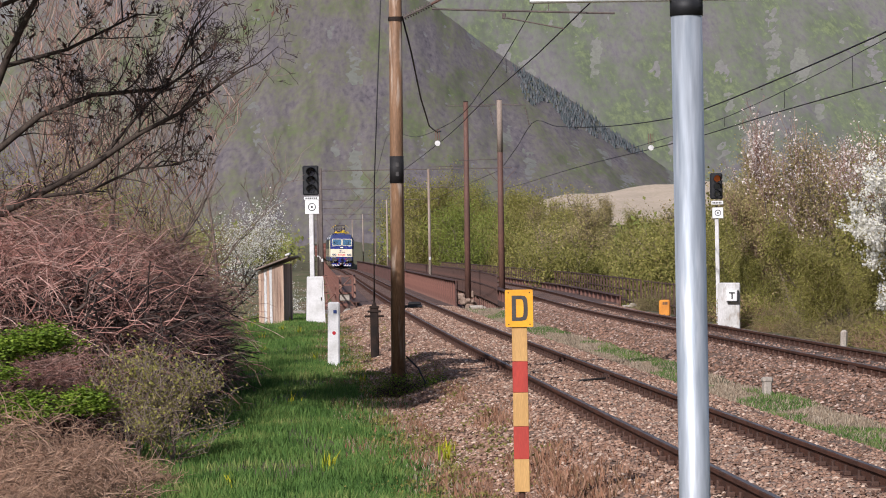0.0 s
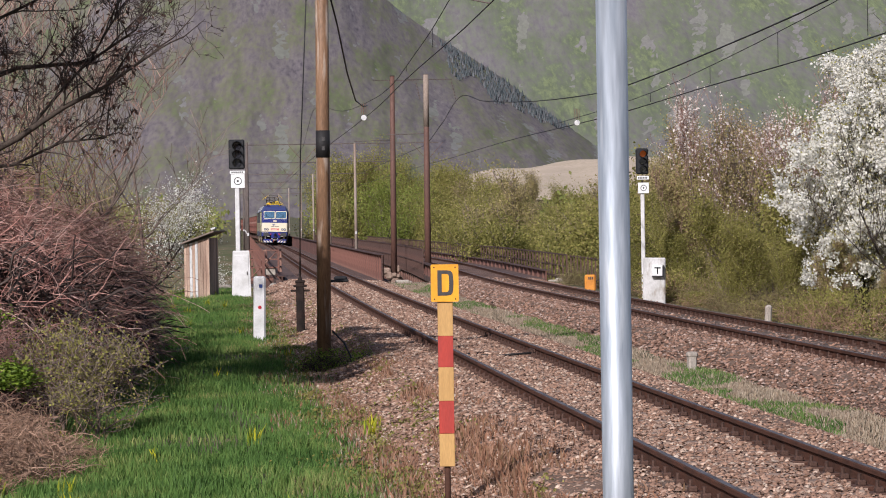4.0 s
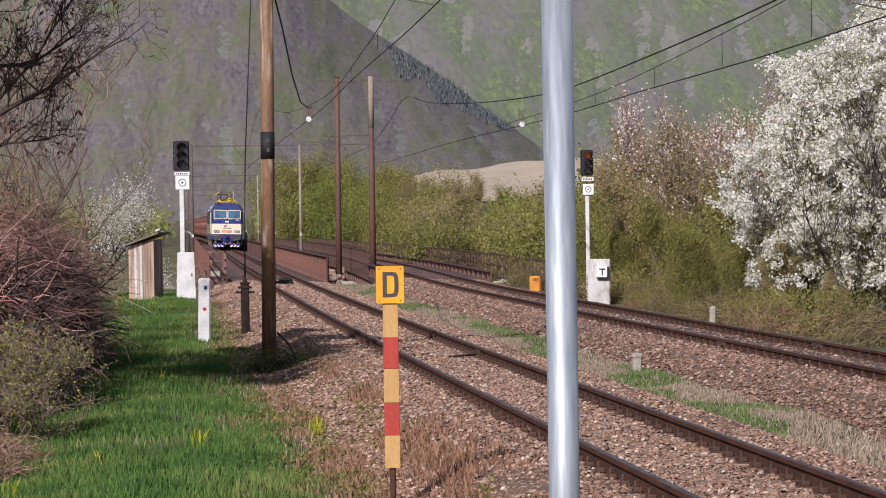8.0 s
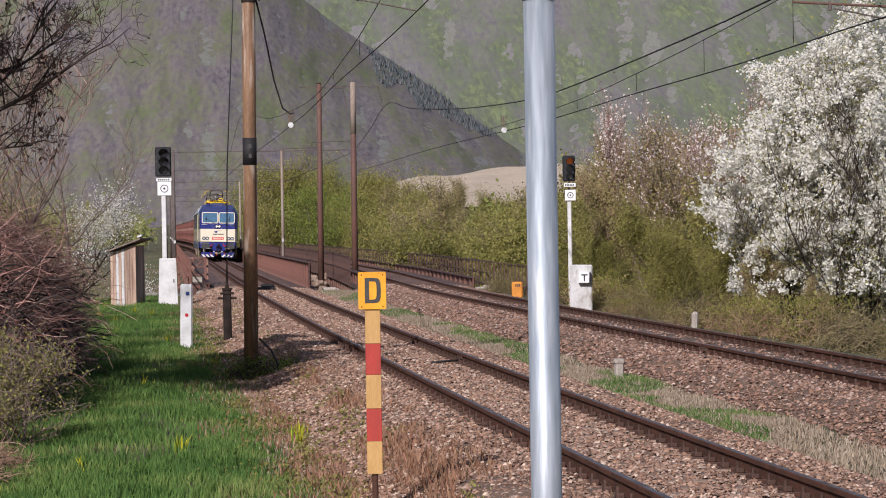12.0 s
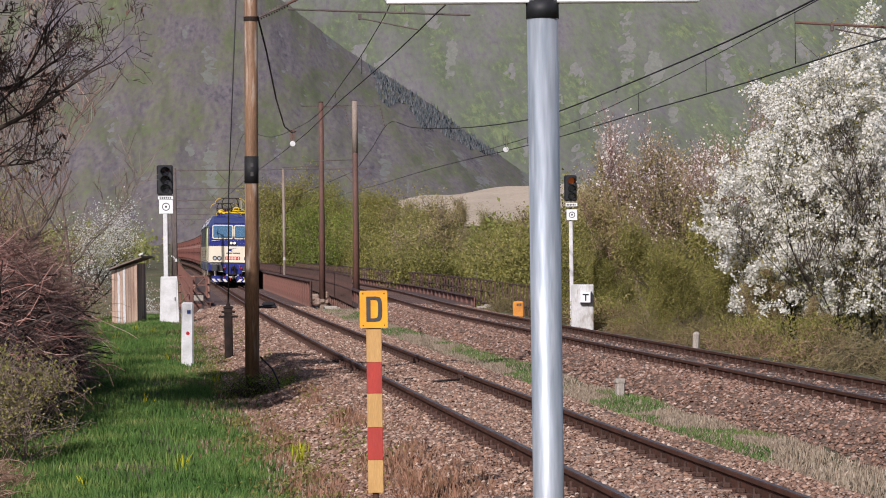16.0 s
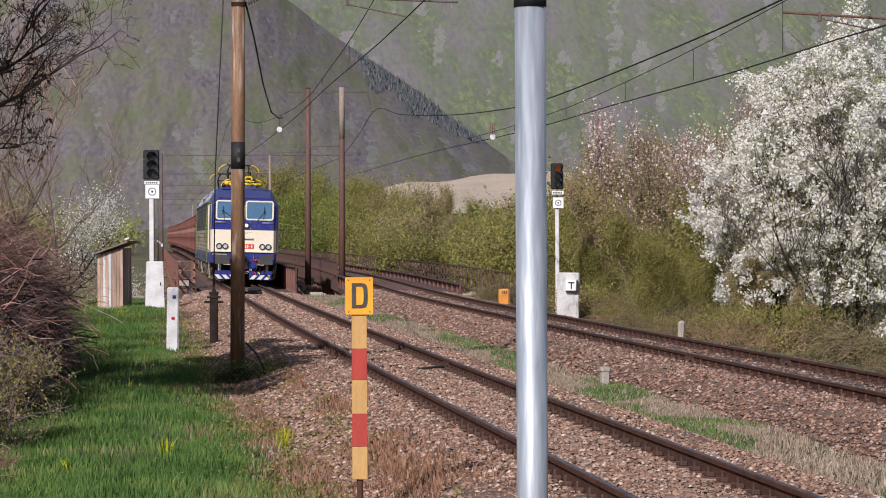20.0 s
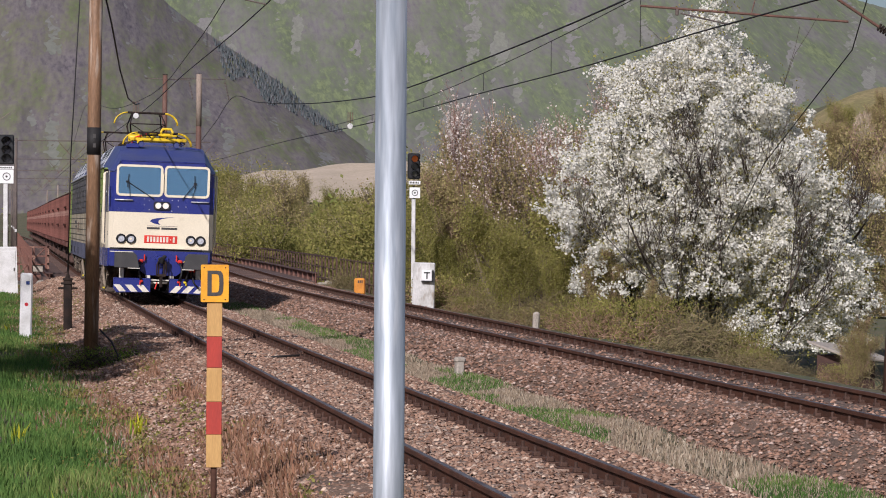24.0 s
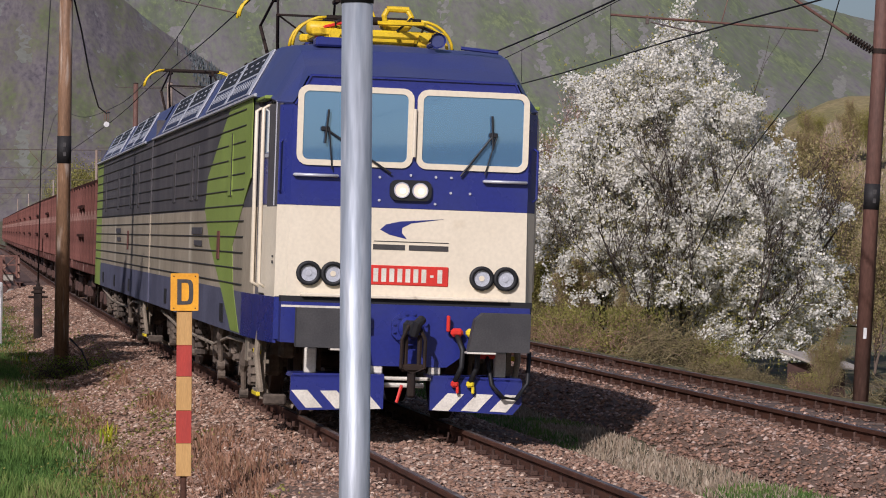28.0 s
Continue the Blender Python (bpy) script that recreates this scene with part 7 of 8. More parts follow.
def build_crooked_tree():
    """A dark tree whose long boughs reach out over the thicket."""
    rng = np.random.default_rng(61)
    t = thing("bare_tree", "dark crooked bare tree with long boughs and withered leaves", "tree", pose(0, 0, 0), "bare trees by the thicket")
    y = 40.0
    boughs = [
        ([(-7.6, -0.6), (-7.5, 1.2), (-7.3, 2.6), (-7.1, 4.2), (-6.7, 5.6), (-6.2, 7.2)], 0.17, 0.05),
        ([(-7.3, 2.2), (-6.6, 2.5), (-5.7, 2.9), (-4.9, 3.3), (-4.2, 3.72), (-3.6, 3.98), (-2.9, 4.5)], 0.075, 0.016),
        ([(-7.2, 3.0), (-6.4, 3.5), (-5.7, 4.05), (-5.0, 4.35), (-4.0, 4.45), (-3.3, 4.9)], 0.065, 0.014),
        ([(-7.1, 3.6), (-6.4, 4.2), (-6.0, 4.9), (-5.6, 5.6), (-5.1, 6.4)], 0.08, 0.025),
        ([(-7.0, 4.4), (-6.2, 4.75), (-5.3, 5.0), (-4.4, 5.5)], 0.05, 0.014),
        ([(-5.7, 2.9), (-5.0, 2.95), (-4.3, 3.25), (-3.6, 3.3)], 0.03, 0.010),
        ([(-4.9, 3.3), (-4.4, 3.9), (-3.9, 4.5), (-3.5, 5.2)], 0.028, 0.009),
        ([(-6.7, 5.4), (-5.9, 5.7), (-5.0, 6.0), (-4.2, 6.2)], 0.04, 0.012),
        # boughs from here on reach above the view, added to shade the meadow
        ([(-6.9, 5.2), (-6.5, 6.2), (-6.0, 6.9), (-5.6, 7.6)], 0.06, 0.014, -1.0),
        ([(-6.9, 5.4), (-6.4, 6.4), (-5.8, 7.0), (-5.4, 7.4)], 0.05, 0.014, 1.0),
        ([(-7.0, 5.6), (-7.2, 6.8), (-7.4, 8.0)], 0.05, 0.014, -1.3),
        ([(-6.8, 5.8), (-6.6, 7.0), (-6.2, 8.2), (-5.8, 9.0)], 0.05, 0.014, 0.3),
        ([(-7.2, 5.0), (-7.8, 6.2), (-8.4, 7.2)], 0.05, 0.014, 0.9),
        ([(-6.9, 5.0), (-6.6, 6.0), (-6.2, 6.5), (-5.7, 6.8)], 0.05, 0.014, 1.6),
        ([(-7.0, 5.2), (-6.6, 6.3), (-6.1, 6.8), (-5.8, 7.2)], 0.05, 0.014, -2.0),
        ([(-7.0, 5.4), (-6.7, 6.4), (-6.3, 7.0), (-5.9, 7.6)], 0.05, 0.014, 2.1),
        ([(-7.1, 5.4), (-7.2, 6.6), (-6.9, 7.6), (-6.6, 8.4)], 0.05, 0.014, -1.6),
        ([(-7.1, 5.6), (-7.4, 6.8), (-7.2, 7.8), (-6.8, 8.6)], 0.05, 0.014, 1.7),
    ]
    limbs, tips, high = [], [], []
    for n, (path, r0, r1, *drift) in enumerate(boughs):
        drift = drift[0] if drift else 0.2 * (-1) ** n if n else 0.0
        pts = [Vector((x + rng.normal(0, 0.03), y + rng.normal(0, 0.12) + drift * i, z)) for i, (x, z) in enumerate(path)]
        k = len(pts) - 1
        limbs.append((pts, [r0 + (r1 - r0) * i / k for i in range(k + 1)], 0))
        for i in range(5 if n else 3, 5 * k + 1):
            f = i / 5
            j = min(k - 1, int(f))
            base, d = pts[j].lerp(pts[j + 1], f - j), (pts[j + 1] - pts[j]).normalized()
            out = (d * 0.7 + Vector((0, 0, 0.55)) + Vector(rng.normal(0, 0.5, 3))).normalized()
            l2, t2 = grow(rng, rng.uniform(0.7, 1.7), 0.75, 0.014, 4, fork=(2, 4), up=0.12, start=0.25, gnarl=0.24, ratio=0.6, thin=0.0038)
            mv = Matrix.Translation(base) @ Vector((0, 0, 1)).rotation_difference(out).to_matrix().to_4x4() @ Matrix.Translation((0, 0, 0.3))
            limbs += [([mv @ p for p in a], rad, 2 + lv) for a, rad, lv in l2]
            tips += [q for q in (mv @ p for p in t2) if q.z < 6.2 and rng.random() < 0.025]
            high += [q for q in (mv @ p for p in t2) if q.z >= 6.2 and rng.random() < 0.5]
    a, b2 = limb_meshes("bare_tree", limbs, 3, M_BARK, M_TWIGDARK)
    part("trunk", a, None, t)
    tagged(part("twig_crown", b2, None, t), kind="stuff")
    tagged(part("withered_leaves", leaf_cloud(tips, rng, 3, 0.045, 0.04, M_POD, "withered_leaves", 0.4, 0.14), None, t), kind="stuff")
    # dense unseen leaves at the top, there to cast the meadow's shade
    tagged(part("withered_top", leaf_cloud(high, rng, 7, 0.065, 0.12, M_POD, "withered_top", 0.5, 0.1), None, t), kind="stuff")


def build_left_trees():
    build_crooked_tree()
    for i, (x, y, h) in enumerate(((-9.9, 41.0, 6.6), (-10.2, 45.5, 7.2))):
        make_tree("ivy_clad_tree", "bare tree overgrown with dark ivy", "tree", pose(x, y, ground_z(x, y)), 75 + i, h, 0.6, 0.14, 4, M_BARK, M_TWIGDARK, M_IVY, "ivy_cover", 7, 0.06, 0.3, group="ivy-clad trees beside the thicket", fork=(5, 7), start=0.15, up=0.5, ratio=0.36)
    spots = (
        (-8.2, 49.0, 8.8, 0.13, 62, M_BARK, M_TWIGPALE, False, "bare tree with a fine brown crown"),
        (-7.6, 55.5, 8.8, 0.10, 72, M_BARKPALE, M_TWIG, False, "bare tree with dense brown twigs"),
        (-5.5, 57.0, 7.4, 0.06, 63, M_BARKPALE, M_TWIG, False, "slender bare tree with reddish twigs"),
        (-5.6, 62.5, 7.6, 0.06, 64, M_BARKPALE, M_TWIGPALE, False, "slender pale bare tree"),
        (-7.2, 62.0, 9.0, 0.10, 65, M_BARKPALE, M_TWIG, False, "bare tree with a fine reddish crown"),
        (-8.4, 74.0, 9.5, 0.12, 66, M_BARKPALE, M_TWIGPALE, False, "bare grey-brown tree behind the thicket"),
        (-6.3, 78.0, 8.2, 0.07, 67, M_BARKPALE, M_TWIGPALE, False, "bare tree with a thin pale crown"),
        (-9.3, 87.0, 6.4, 0.09, 69, M_BARKPALE, M_TWIGPALE, False, "bare pale sapling near the shed"),
        (-12.5, 92.0, 8.6, 0.10, 70, M_BARKPALE, M_TWIG, False, "bare brown tree behind the shed"),
    )
    for x, y, h, r, seed, bark, twig, pods, label in spots:
        make_tree("bare_tree", label, "tree", pose(x, y, ground_z(x, y)), seed, h, 0.80, r, 5, bark, twig, None, group="bare trees by the thicket", up=0.36, gnarl=0.18, fork=(3, 5), thin=0.007 if y < 80 else 0.005, ratio=0.62, start=0.2, extra=(M_POD, "pod_cover", 2, 0.045, 0.05, 0.12) if pods else None)
    for i, (x, y, h) in enumerate(((-8.3, 110, 5.0), (-8.4, 134, 7.6))):
        make_tree("blossoming_shrub", "white blossoming shrub behind the shed", "shrub", pose(x, y, ground_z(x, y)), 80 + i, h, 0.95, 0.07, 4, M_BARK, M_TWIGPALE, M_BLOSSOM, "blossom", 3, 0.030, 0.16, group="blossoming shrubs behind the shed", fork=(6, 9), start=0.1, up=0.3)
    for i, (x, y, h, mat) in enumerate(((-10.5, 66, 5.4, M_LEAFYEL), (-12.0, 72, 6.0, M_LEAFYEL), (-13.5, 64, 5.5, M_LEAFOLIVE), (-10.8, 78, 5.6, M_LEAFOLIVE), (-14.0, 84, 7.0, M_LEAFYEL), (-9.6, 128, 5.2, M_LEAFOLIVE), (-10.6, 112, 5.4, M_LEAFOLIVE), (-9.0, 104, 4.5, M_LEAFOLIVE), (-12.5, 100, 6.0, M_LEAFYEL), (-12.0, 125, 6.5, M_LEAFOLIVE), (-9.2, 135, 6.0, M_LEAFOLIVE), (-15, 110, 7, M_LEAFYEL), (-14, 140, 7.5, M_LEAFOLIVE), (-11.0, 150, 7.5, M_LEAFOLIVE))):
        make_tree("undergrowth_shrub", "olive-brown shrub just coming into leaf", "shrub", pose(x, y, ground_z(x, y)), 90 + i, h, 0.95, 0.07, 4, M_BARKPALE, M_TWIGPALE, mat, "leaf_cover", 5, 0.034, 0.25, group="shrubs behind the shed", fork=(5, 8), start=0.08, up=0.3)


def build_blossom_tree():
    rng = np.random.default_rng(100)
    t = thing("blossoming_tree", "large tree covered in white spring blossom", "tree", pose(13.7, 67.0, -1.6))
    limbs, tips = [], []
    for i in range(11):
        l2, t2 = grow(rng, rng.uniform(5.0, 8.3) if i else 9.7, 0.62, 0.055, 5, fork=(4, 7), up=0.42, start=0.12, gnarl=0.16, ratio=0.56, thin=0.006)
        a = i * 2.4
        dx, dy = (0.25 + 0.17 * i) * math.cos(a), (0.25 + 0.17 * i) * math.sin(a)
        lean = Matrix.Rotation(radians(3 + 2.0 * i), 4, Vector((-math.sin(a), math.cos(a), 0))) if i else Matrix.Identity(4)
        mv = Matrix.Translation((dx, dy, 0)) @ lean
        limbs += [([mv @ p for p in pts], rad, lv) for pts, rad, lv in l2]
        tips += [mv @ p for p in t2]
    # keep the crown inside a broad cone
    tips = [p for p in tips if 1.0 < p.z < 9.6 and math.hypot(p.x, p.y) < min(3.8, 0.25 + (9.3 - p.z) * 0.8) + rng.normal(0, 0.2)]
    limbs = [l for l in limbs if l[2] < 3 or (math.hypot(l[0][-1].x, l[0][-1].y) < min(3.9, 0.3 + (9.4 - l[0][-1].z) * 0.8) and l[0][-1].z < 9.4)]
    a, b2 = limb_meshes("blossoming_tree", limbs, 3, M_BARK, M_BARK)
    part("trunk", a, None, t)
    tagged(part("twig_crown", b2, None, t), kind="stuff")
    def inside(x, y, z):
        top = 9.45
        down = top - z
        left = float(np.interp(down, [0, 0.7, 1.4, 2.1, 3.75, 5.0, 6.5, 8.5], [0.15, 0.55, 1.2, 2.2, 3.0, 3.4, 3.4, 3.0]))
        right = float(np.interp(down, [0, 0.7, 1.9, 3.2, 5.2, 6.5, 9.5], [0.15, 0.5, 1.3, 2.0, 3.2, 4.0, 4.2]))
        reach = (left if x < 0 else right) * (1 + 0.55 * noise.noise(Vector((x * 0.9, y * 0.9, z * 1.3 + 3))) + 0.2 * noise.noise(Vector((x * 3, y * 3, z * 3))))
        low = 2.0 if x < 0 else 0.8
        return z > low and (x / reach) ** 2 + (y / min(reach, 3.2)) ** 2 < 1

    random_pick = [p for p in tips if inside(p.x, p.y, p.z)]
    random_pick = [random_pick[i] for i in rng.permutation(len(random_pick))[:5000]]
    while len(random_pick) < 29000:
        x, y, z = rng.uniform(-4.4, 4.4), rng.uniform(-4.4, 4.4), rng.uniform(0.6, 9.7)
        if not inside(x, y, z) or 0.6 * noise.noise(Vector((x * 1.2, y * 1.2, z * 1.4))) + 1.0 * noise.noise(Vector((x * 3.0, y * 3.0, z * 3.0 + 9))) < 0.09 + 0.20 * smooth(4.6, 1.2, z):
            continue
        random_pick.append(Vector((x, y, z)))
    tagged(part("blossom", leaf_cloud(random_pick, rng, 10, 0.033, 0.052, M_BLOSSOM, "blossom", 0.85), None, t, "dense white blossom"), kind="stuff")
    tagged(part("young_leaves", leaf_cloud([p for p in random_pick if rng.random() < 0.4 + 0.6 * smooth(4.5, 1.5, p.z)], rng, 4, 0.028, 0.24, M_LEAFYEL, "young_leaves"), None, t), kind="stuff")


def shrub_kit():
    kit = []
    for i, (h, sp, leaf, per, size) in enumerate(((4.6, 0.80, M_LEAF, 9, 0.031), (4.6, 0.6, M_LEAFYEL, 7, 0.030), (4.9, 0.5, M_LEAFOLIVE, 4, 0.028), (4.2, 0.85, M_LEAFYEL, 10, 0.029), (4.9, 0.48, M_LEAFOLIVE, 3, 0.026))):
        kit.append((h, sp, leaf, per, size, 120 + i))
    return kit


def build_right_shrubs():
    rng = np.random.default_rng(140)
    source = {}
    labels = {0: "dense shrub in fresh green leaf", 1: "shrub in yellow-green young leaf", 2: "twiggy olive-brown shrub barely in leaf", 3: "rounded shrub in yellow-green spring leaf", 4: "nearly bare brown twiggy shrub"}

    def put(kind, x, y, s, sz=None, z=None):
        m = Matrix.Translation((x, y, ground_z(x, y) - 0.1 if z is None else z)) @ Matrix.Rotation(rng.uniform(0, 6.28), 4, "Z") @ Matrix.Diagonal((s, s, sz or s, 1))
        if kind not in source:
            h, sp, leaf, per, size, seed = shrub_kit()[kind]
            source[kind] = make_tree("shrub", labels[kind], "shrub", m, seed, h, sp, 0.06, 5 if kind in (2, 4) else 4, M_BARKPALE, M_TWIGPALE if kind != 4 else M_TWIG, leaf, "leaf_cover", per * (1 if kind in (2, 4) else 3), size, 0.16 if kind in (2, 4) else 0.22, group="shrubs beyond the far track", fork=(5, 8), start=0.05, up=0.6 if kind in (1, 2, 4) else 0.4, gnarl=0.17, thin=0.005, ratio=0.62)
            return source[kind]
        ob = copy_thing(source[kind], pose(0, 0, 0))
        ob.matrix_basis = m
        return ob

    # the belt right behind the far track
    for x, y, k, s in ((10.4, 84, 2, 1.0), (11.2, 79, 1, 0.95), (10.1, 76, 1, 0.72), (9.7, 73, 3, 0.55), (10.6, 90, 4, 1.15), (11.5, 87, 2, 1.1), (12.6, 82, 2, 1.15), (12.2, 92, 1, 1.2), (11.0, 97, 1, 1.1), (13.5, 95, 4, 1.3), (12.0, 74, 2, 0.7), (11.0, 70, 4, 0.5), (10.7, 66, 4, 0.42), (11.6, 62, 4, 0.35), (13.6, 76, 4, 1.1), (9.6, 88, 0, 0.55), (9.9, 93, 1, 0.8), (10.0, 101, 0, 0.9), (11.2, 106, 1, 1.2), (9.9, 109, 3, 0.9), (12.8, 112, 2, 1.3), (14.9, 86, 2, 1.2), (10.4, 69.5, 1, 0.45)):
        put(k, x, y, s * rng.uniform(0.95, 1.1))
    # low growth along the edge of the far ballast
    low = [cane_mesh("low_canes", rng, 420, 0.9, 1.0, 0.9, M_OLIVECANE, 0.007, 0.3), cane_mesh("low_canes", rng, 380, 0.8, 0.8, 0.8, M_DRYCANE, 0.007, 0.3)]
    tips = [Vector((rng.normal(0, 0.5), rng.normal(0, 0.5), rng.uniform(0.1, 0.95))) for _ in range(900)]
    sprigs = [leaf_cloud(tips, rng, 3, 0.024, 0.05, M_LEAFYEL, "leaf_cover"), leaf_cloud(tips, rng, 4, 0.024, 0.05, M_LEAF, "leaf_cover")]
    for i in range(78):
        y = 42 * (112 / 42) ** rng.random()
        x = far_x(y) + rng.uniform(2.75, 4.6)
        s = rng.uniform(0.5, 0.95) * (0.45 if y < 54 and 12.2 < math.degrees(math.atan2(x, y)) < 15.6 else 1.0)
        t = thing("low_scrub", "low scrub of dry stems and first green leaves", "scrub", Matrix.Translation((x, y, ground_z(x, y) - 0.1)) @ Matrix.Rotation(rng.uniform(0, 6.28), 4, "Z") @ Matrix.Diagonal((s, s, s * rng.uniform(0.8, 1.4), 1)), "low scrub beside the far track")
        tagged(part("stem_tangle", low[i % 2], None, t), kind="stuff")
        if i % 2:
            tagged(part("leaf_cover", sprigs[1 if i % 5 in (1, 2) else 0], None, t), kind="stuff")
    for x, y, k, s in ((20.4, 74, 4, 0.8), (17.8, 72, 2, 1.0), (19.8, 76, 4, 1.2), (16.6, 78, 1, 1.0), (12.6, 49, 4, 0.3), (14.9, 51, 4, 0.4), (16.2, 53, 2, 0.4), (16.5, 50, 4, 0.5)):
        put(k, x, y, s)
    # the wooded valley beyond the bridge
    for i in range(95):
        y = rng.uniform(135, 330)
        x = far_x(y) + rng.uniform(6, 34) * (y / 200)
        s = rng.uniform(1.5, 2.6)
        put(int(rng.choice([0, 3, 3, 1, 0, 2])), x, y, s * 1.0, s, z=ground_z(x, y) - 0.5)
    for i in range(24):
        y = rng.uniform(300, 420)
        x = -0.004 * y + rng.uniform(-4, 16)
        s = rng.uniform(2.2, 3.2)
        put(int(rng.choice([0, 1, 3])), x, y, s, s, z=ground_z(x, y) - 2.2)
    for i in range(64):
        r, az = rng.uniform(330, 450), radians(rng.uniform(0.0, 7.0))
        x, y = r * math.sin(az), r * math.cos(az)
        s = rng.uniform(1.2, 1.9)
        put(int(rng.choice([0, 1, 3, 2])), x, y, s * 1.3, s)
    make_tree("young_tree", "young tree in bright fresh yellow-green leaf", "tree", pose(0.5, 305, ground_z(0.5, 305) - 0.3), 171, 14.0, 0.7, 0.2, 4, M_BARKPALE, M_TWIGPALE, M_LEAFFRESH, "leaf_cover", 8, 0.08, 0.7, group="young trees in the valley", fork=(6, 8), start=0.1, up=0.5)
    make_tree("young_tree", "young tree in bright fresh yellow-green leaf", "tree", pose(4.0, 330, ground_z(4.0, 330) - 0.3), 172, 13.0, 0.7, 0.2, 4, M_BARKPALE, M_TWIGPALE, M_LEAFFRESH, "leaf_cover", 8, 0.08, 0.7, group="young trees in the valley", fork=(6, 8), start=0.1, up=0.5)
    make_tree("young_tree", "slender pale tree over the valley shrubs", "tree", pose(9.2, 260, ground_z(9.2, 260) - 0.3), 173, 14.0, 0.5, 0.15, 4, M_BARKPALE, M_TWIGPALE, M_LEAFYEL, "leaf_cover", 2, 0.09, 0.4, group="young trees in the valley", fork=(5, 7), start=0.2, up=0.7)
    # scrub on the dry slope to the right
    for i in range(46):
        y = rng.uniform(110, 290)
        x = y * rng.uniform(0.19, 0.31)
        s = rng.uniform(0.6, 1.3)
        put(int(rng.choice([2, 4, 1, 2])), x, y, s, s)
    cs = []
    for i in range(26000):
        y = rng.uniform(120, 330)
        x = y * rng.uniform(0.17, 0.34)
        cs.append((x, y, ground_z(x, y)))
    v, f = blades(np.array(cs), rng.uniform(0.25, 0.8, len(cs)), rng, 0.07, 0.6)
    thing("dry_slope_grass", "golden dry grass on the slope", "grass", kind="stuff", data=soup("dry_slope_grass", v, f, M_STRAW))
    # thin pinkish blossom shrubs beside the large tree
    for i, (x, y, h) in enumerate(((10.7, 82.5, 6.3), (11.9, 80.0, 6.8), (11.4, 86.0, 6.6), (12.9, 78.0, 6.0))):
        make_tree("blossoming_shrub", "thin shrub with sparse pale pink blossom", "shrub", pose(x, y, ground_z(x, y)), 160 + i, h, 0.6, 0.06, 5, M_BARKPALE, M_TWIG, M_PINK, "blossom", 1, 0.035, 0.10, group="thin blossoming shrubs", fork=(4, 6), start=0.15, up=0.55, gnarl=0.15, thin=0.005)


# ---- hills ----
# woods and floor are lightened and greyed; distance haze is in their colour
M_HILL = material("hazed wooded hillside floor", (0.200, 0.186, 0.178), 0.95, other=(0.195, 0.196, 0.158), scale=0.02, fine=0.25, grain=0.15, bump=0, stretch=(2, 0.4, 1))
# the ridge's unlit face is put into this dark base colour
M_RIDGE = material("shaded woods across the valley", (0.050, 0.055, 0.045), 0.95, other=(0.07, 0.07, 0.05), scale=0.02, fine=0.3, grain=0.3, bump=0)
M_SLOPE = material("dry grass slope", (0.26, 0.205, 0.095), 0.95, other=(0.185, 0.16, 0.066), scale=0.15, fine=1.5, grain=0.3, bump=0.3, bump_dist=0.2)
M_FIELD = material("straw-coloured field", (0.488, 0.394, 0.294), 0.95, other=(0.400, 0.325, 0.231), scale=0.05, fine=1.2, grain=0.15, bump=0)
M_WOODBROWN = woodland("hazed leafless hill woods", [(0.107, 0.089, 0.103), (0.161, 0.139, 0.146), (0.183, 0.160, 0.153), (0.172, 0.164, 0.116), (0.137, 0.159, 0.076), (0.185, 0.198, 0.097)], 0.034, (1.6, 0.20, 0.0), (0.620, 0.068, 0.000))
M_WOODGREEN = woodland("hazed greening hill woods", [(0.155, 0.137, 0.153), (0.177, 0.159, 0.167), (0.165, 0.164, 0.139), (0.137, 0.157, 0.099), (0.168, 0.196, 0.099), (0.171, 0.182, 0.121)], 0.013, (1.6, 0.30, 0.0), (0.288, 0.048, 0.000))
M_WOODVALLEY = palette("young valley woods", [(0.20, 0.17, 0.085), (0.24, 0.22, 0.085), (0.25, 0.27, 0.075), (0.17, 0.20, 0.05), (0.22, 0.175, 0.12)], 0.9, patch=0.5, patch_scale=0.03, value=0.25, translucent=0.4)
# conifer green is lifted to blue-grey, so its colour holds the haze
M_CONIFER = palette("hazed dark conifers", [(0.081, 0.098, 0.106), (0.100, 0.117, 0.122), (0.124, 0.137, 0.141), (0.161, 0.161, 0.170)], 0.95, value=0.2, translucent=0.3)


def spur_top(az):
    """Skyline of the near spur, in degrees over the horizon."""
    pts = [(-60, 4.0), (-20, 6.5), (-4, 6.3), (-0.5, 5.4), (0.6, 4.25), (1.8, 3.55), (3.0, 2.75), (4.2, 1.7), (5.5, 1.0), (8, 0.6), (60, 0.3)]
    return float(np.mean([np.interp(az + k, [p[0] for p in pts], [p[1] for p in pts]) for k in (-0.8, -0.4, 0.0, 0.4, 0.8)]))


def back_top(az):
    pts = [(-60, 5.0), (-10, 6.5), (9, 6.4), (11.5, 5.9), (13.2, 5.05), (14.4, 4.55), (15.0, 4.38), (16.2, 4.15), (20, 3.6), (60, 3.0)]
    return float(np.interp(az, [p[0] for p in pts], [p[1] for p in pts]))


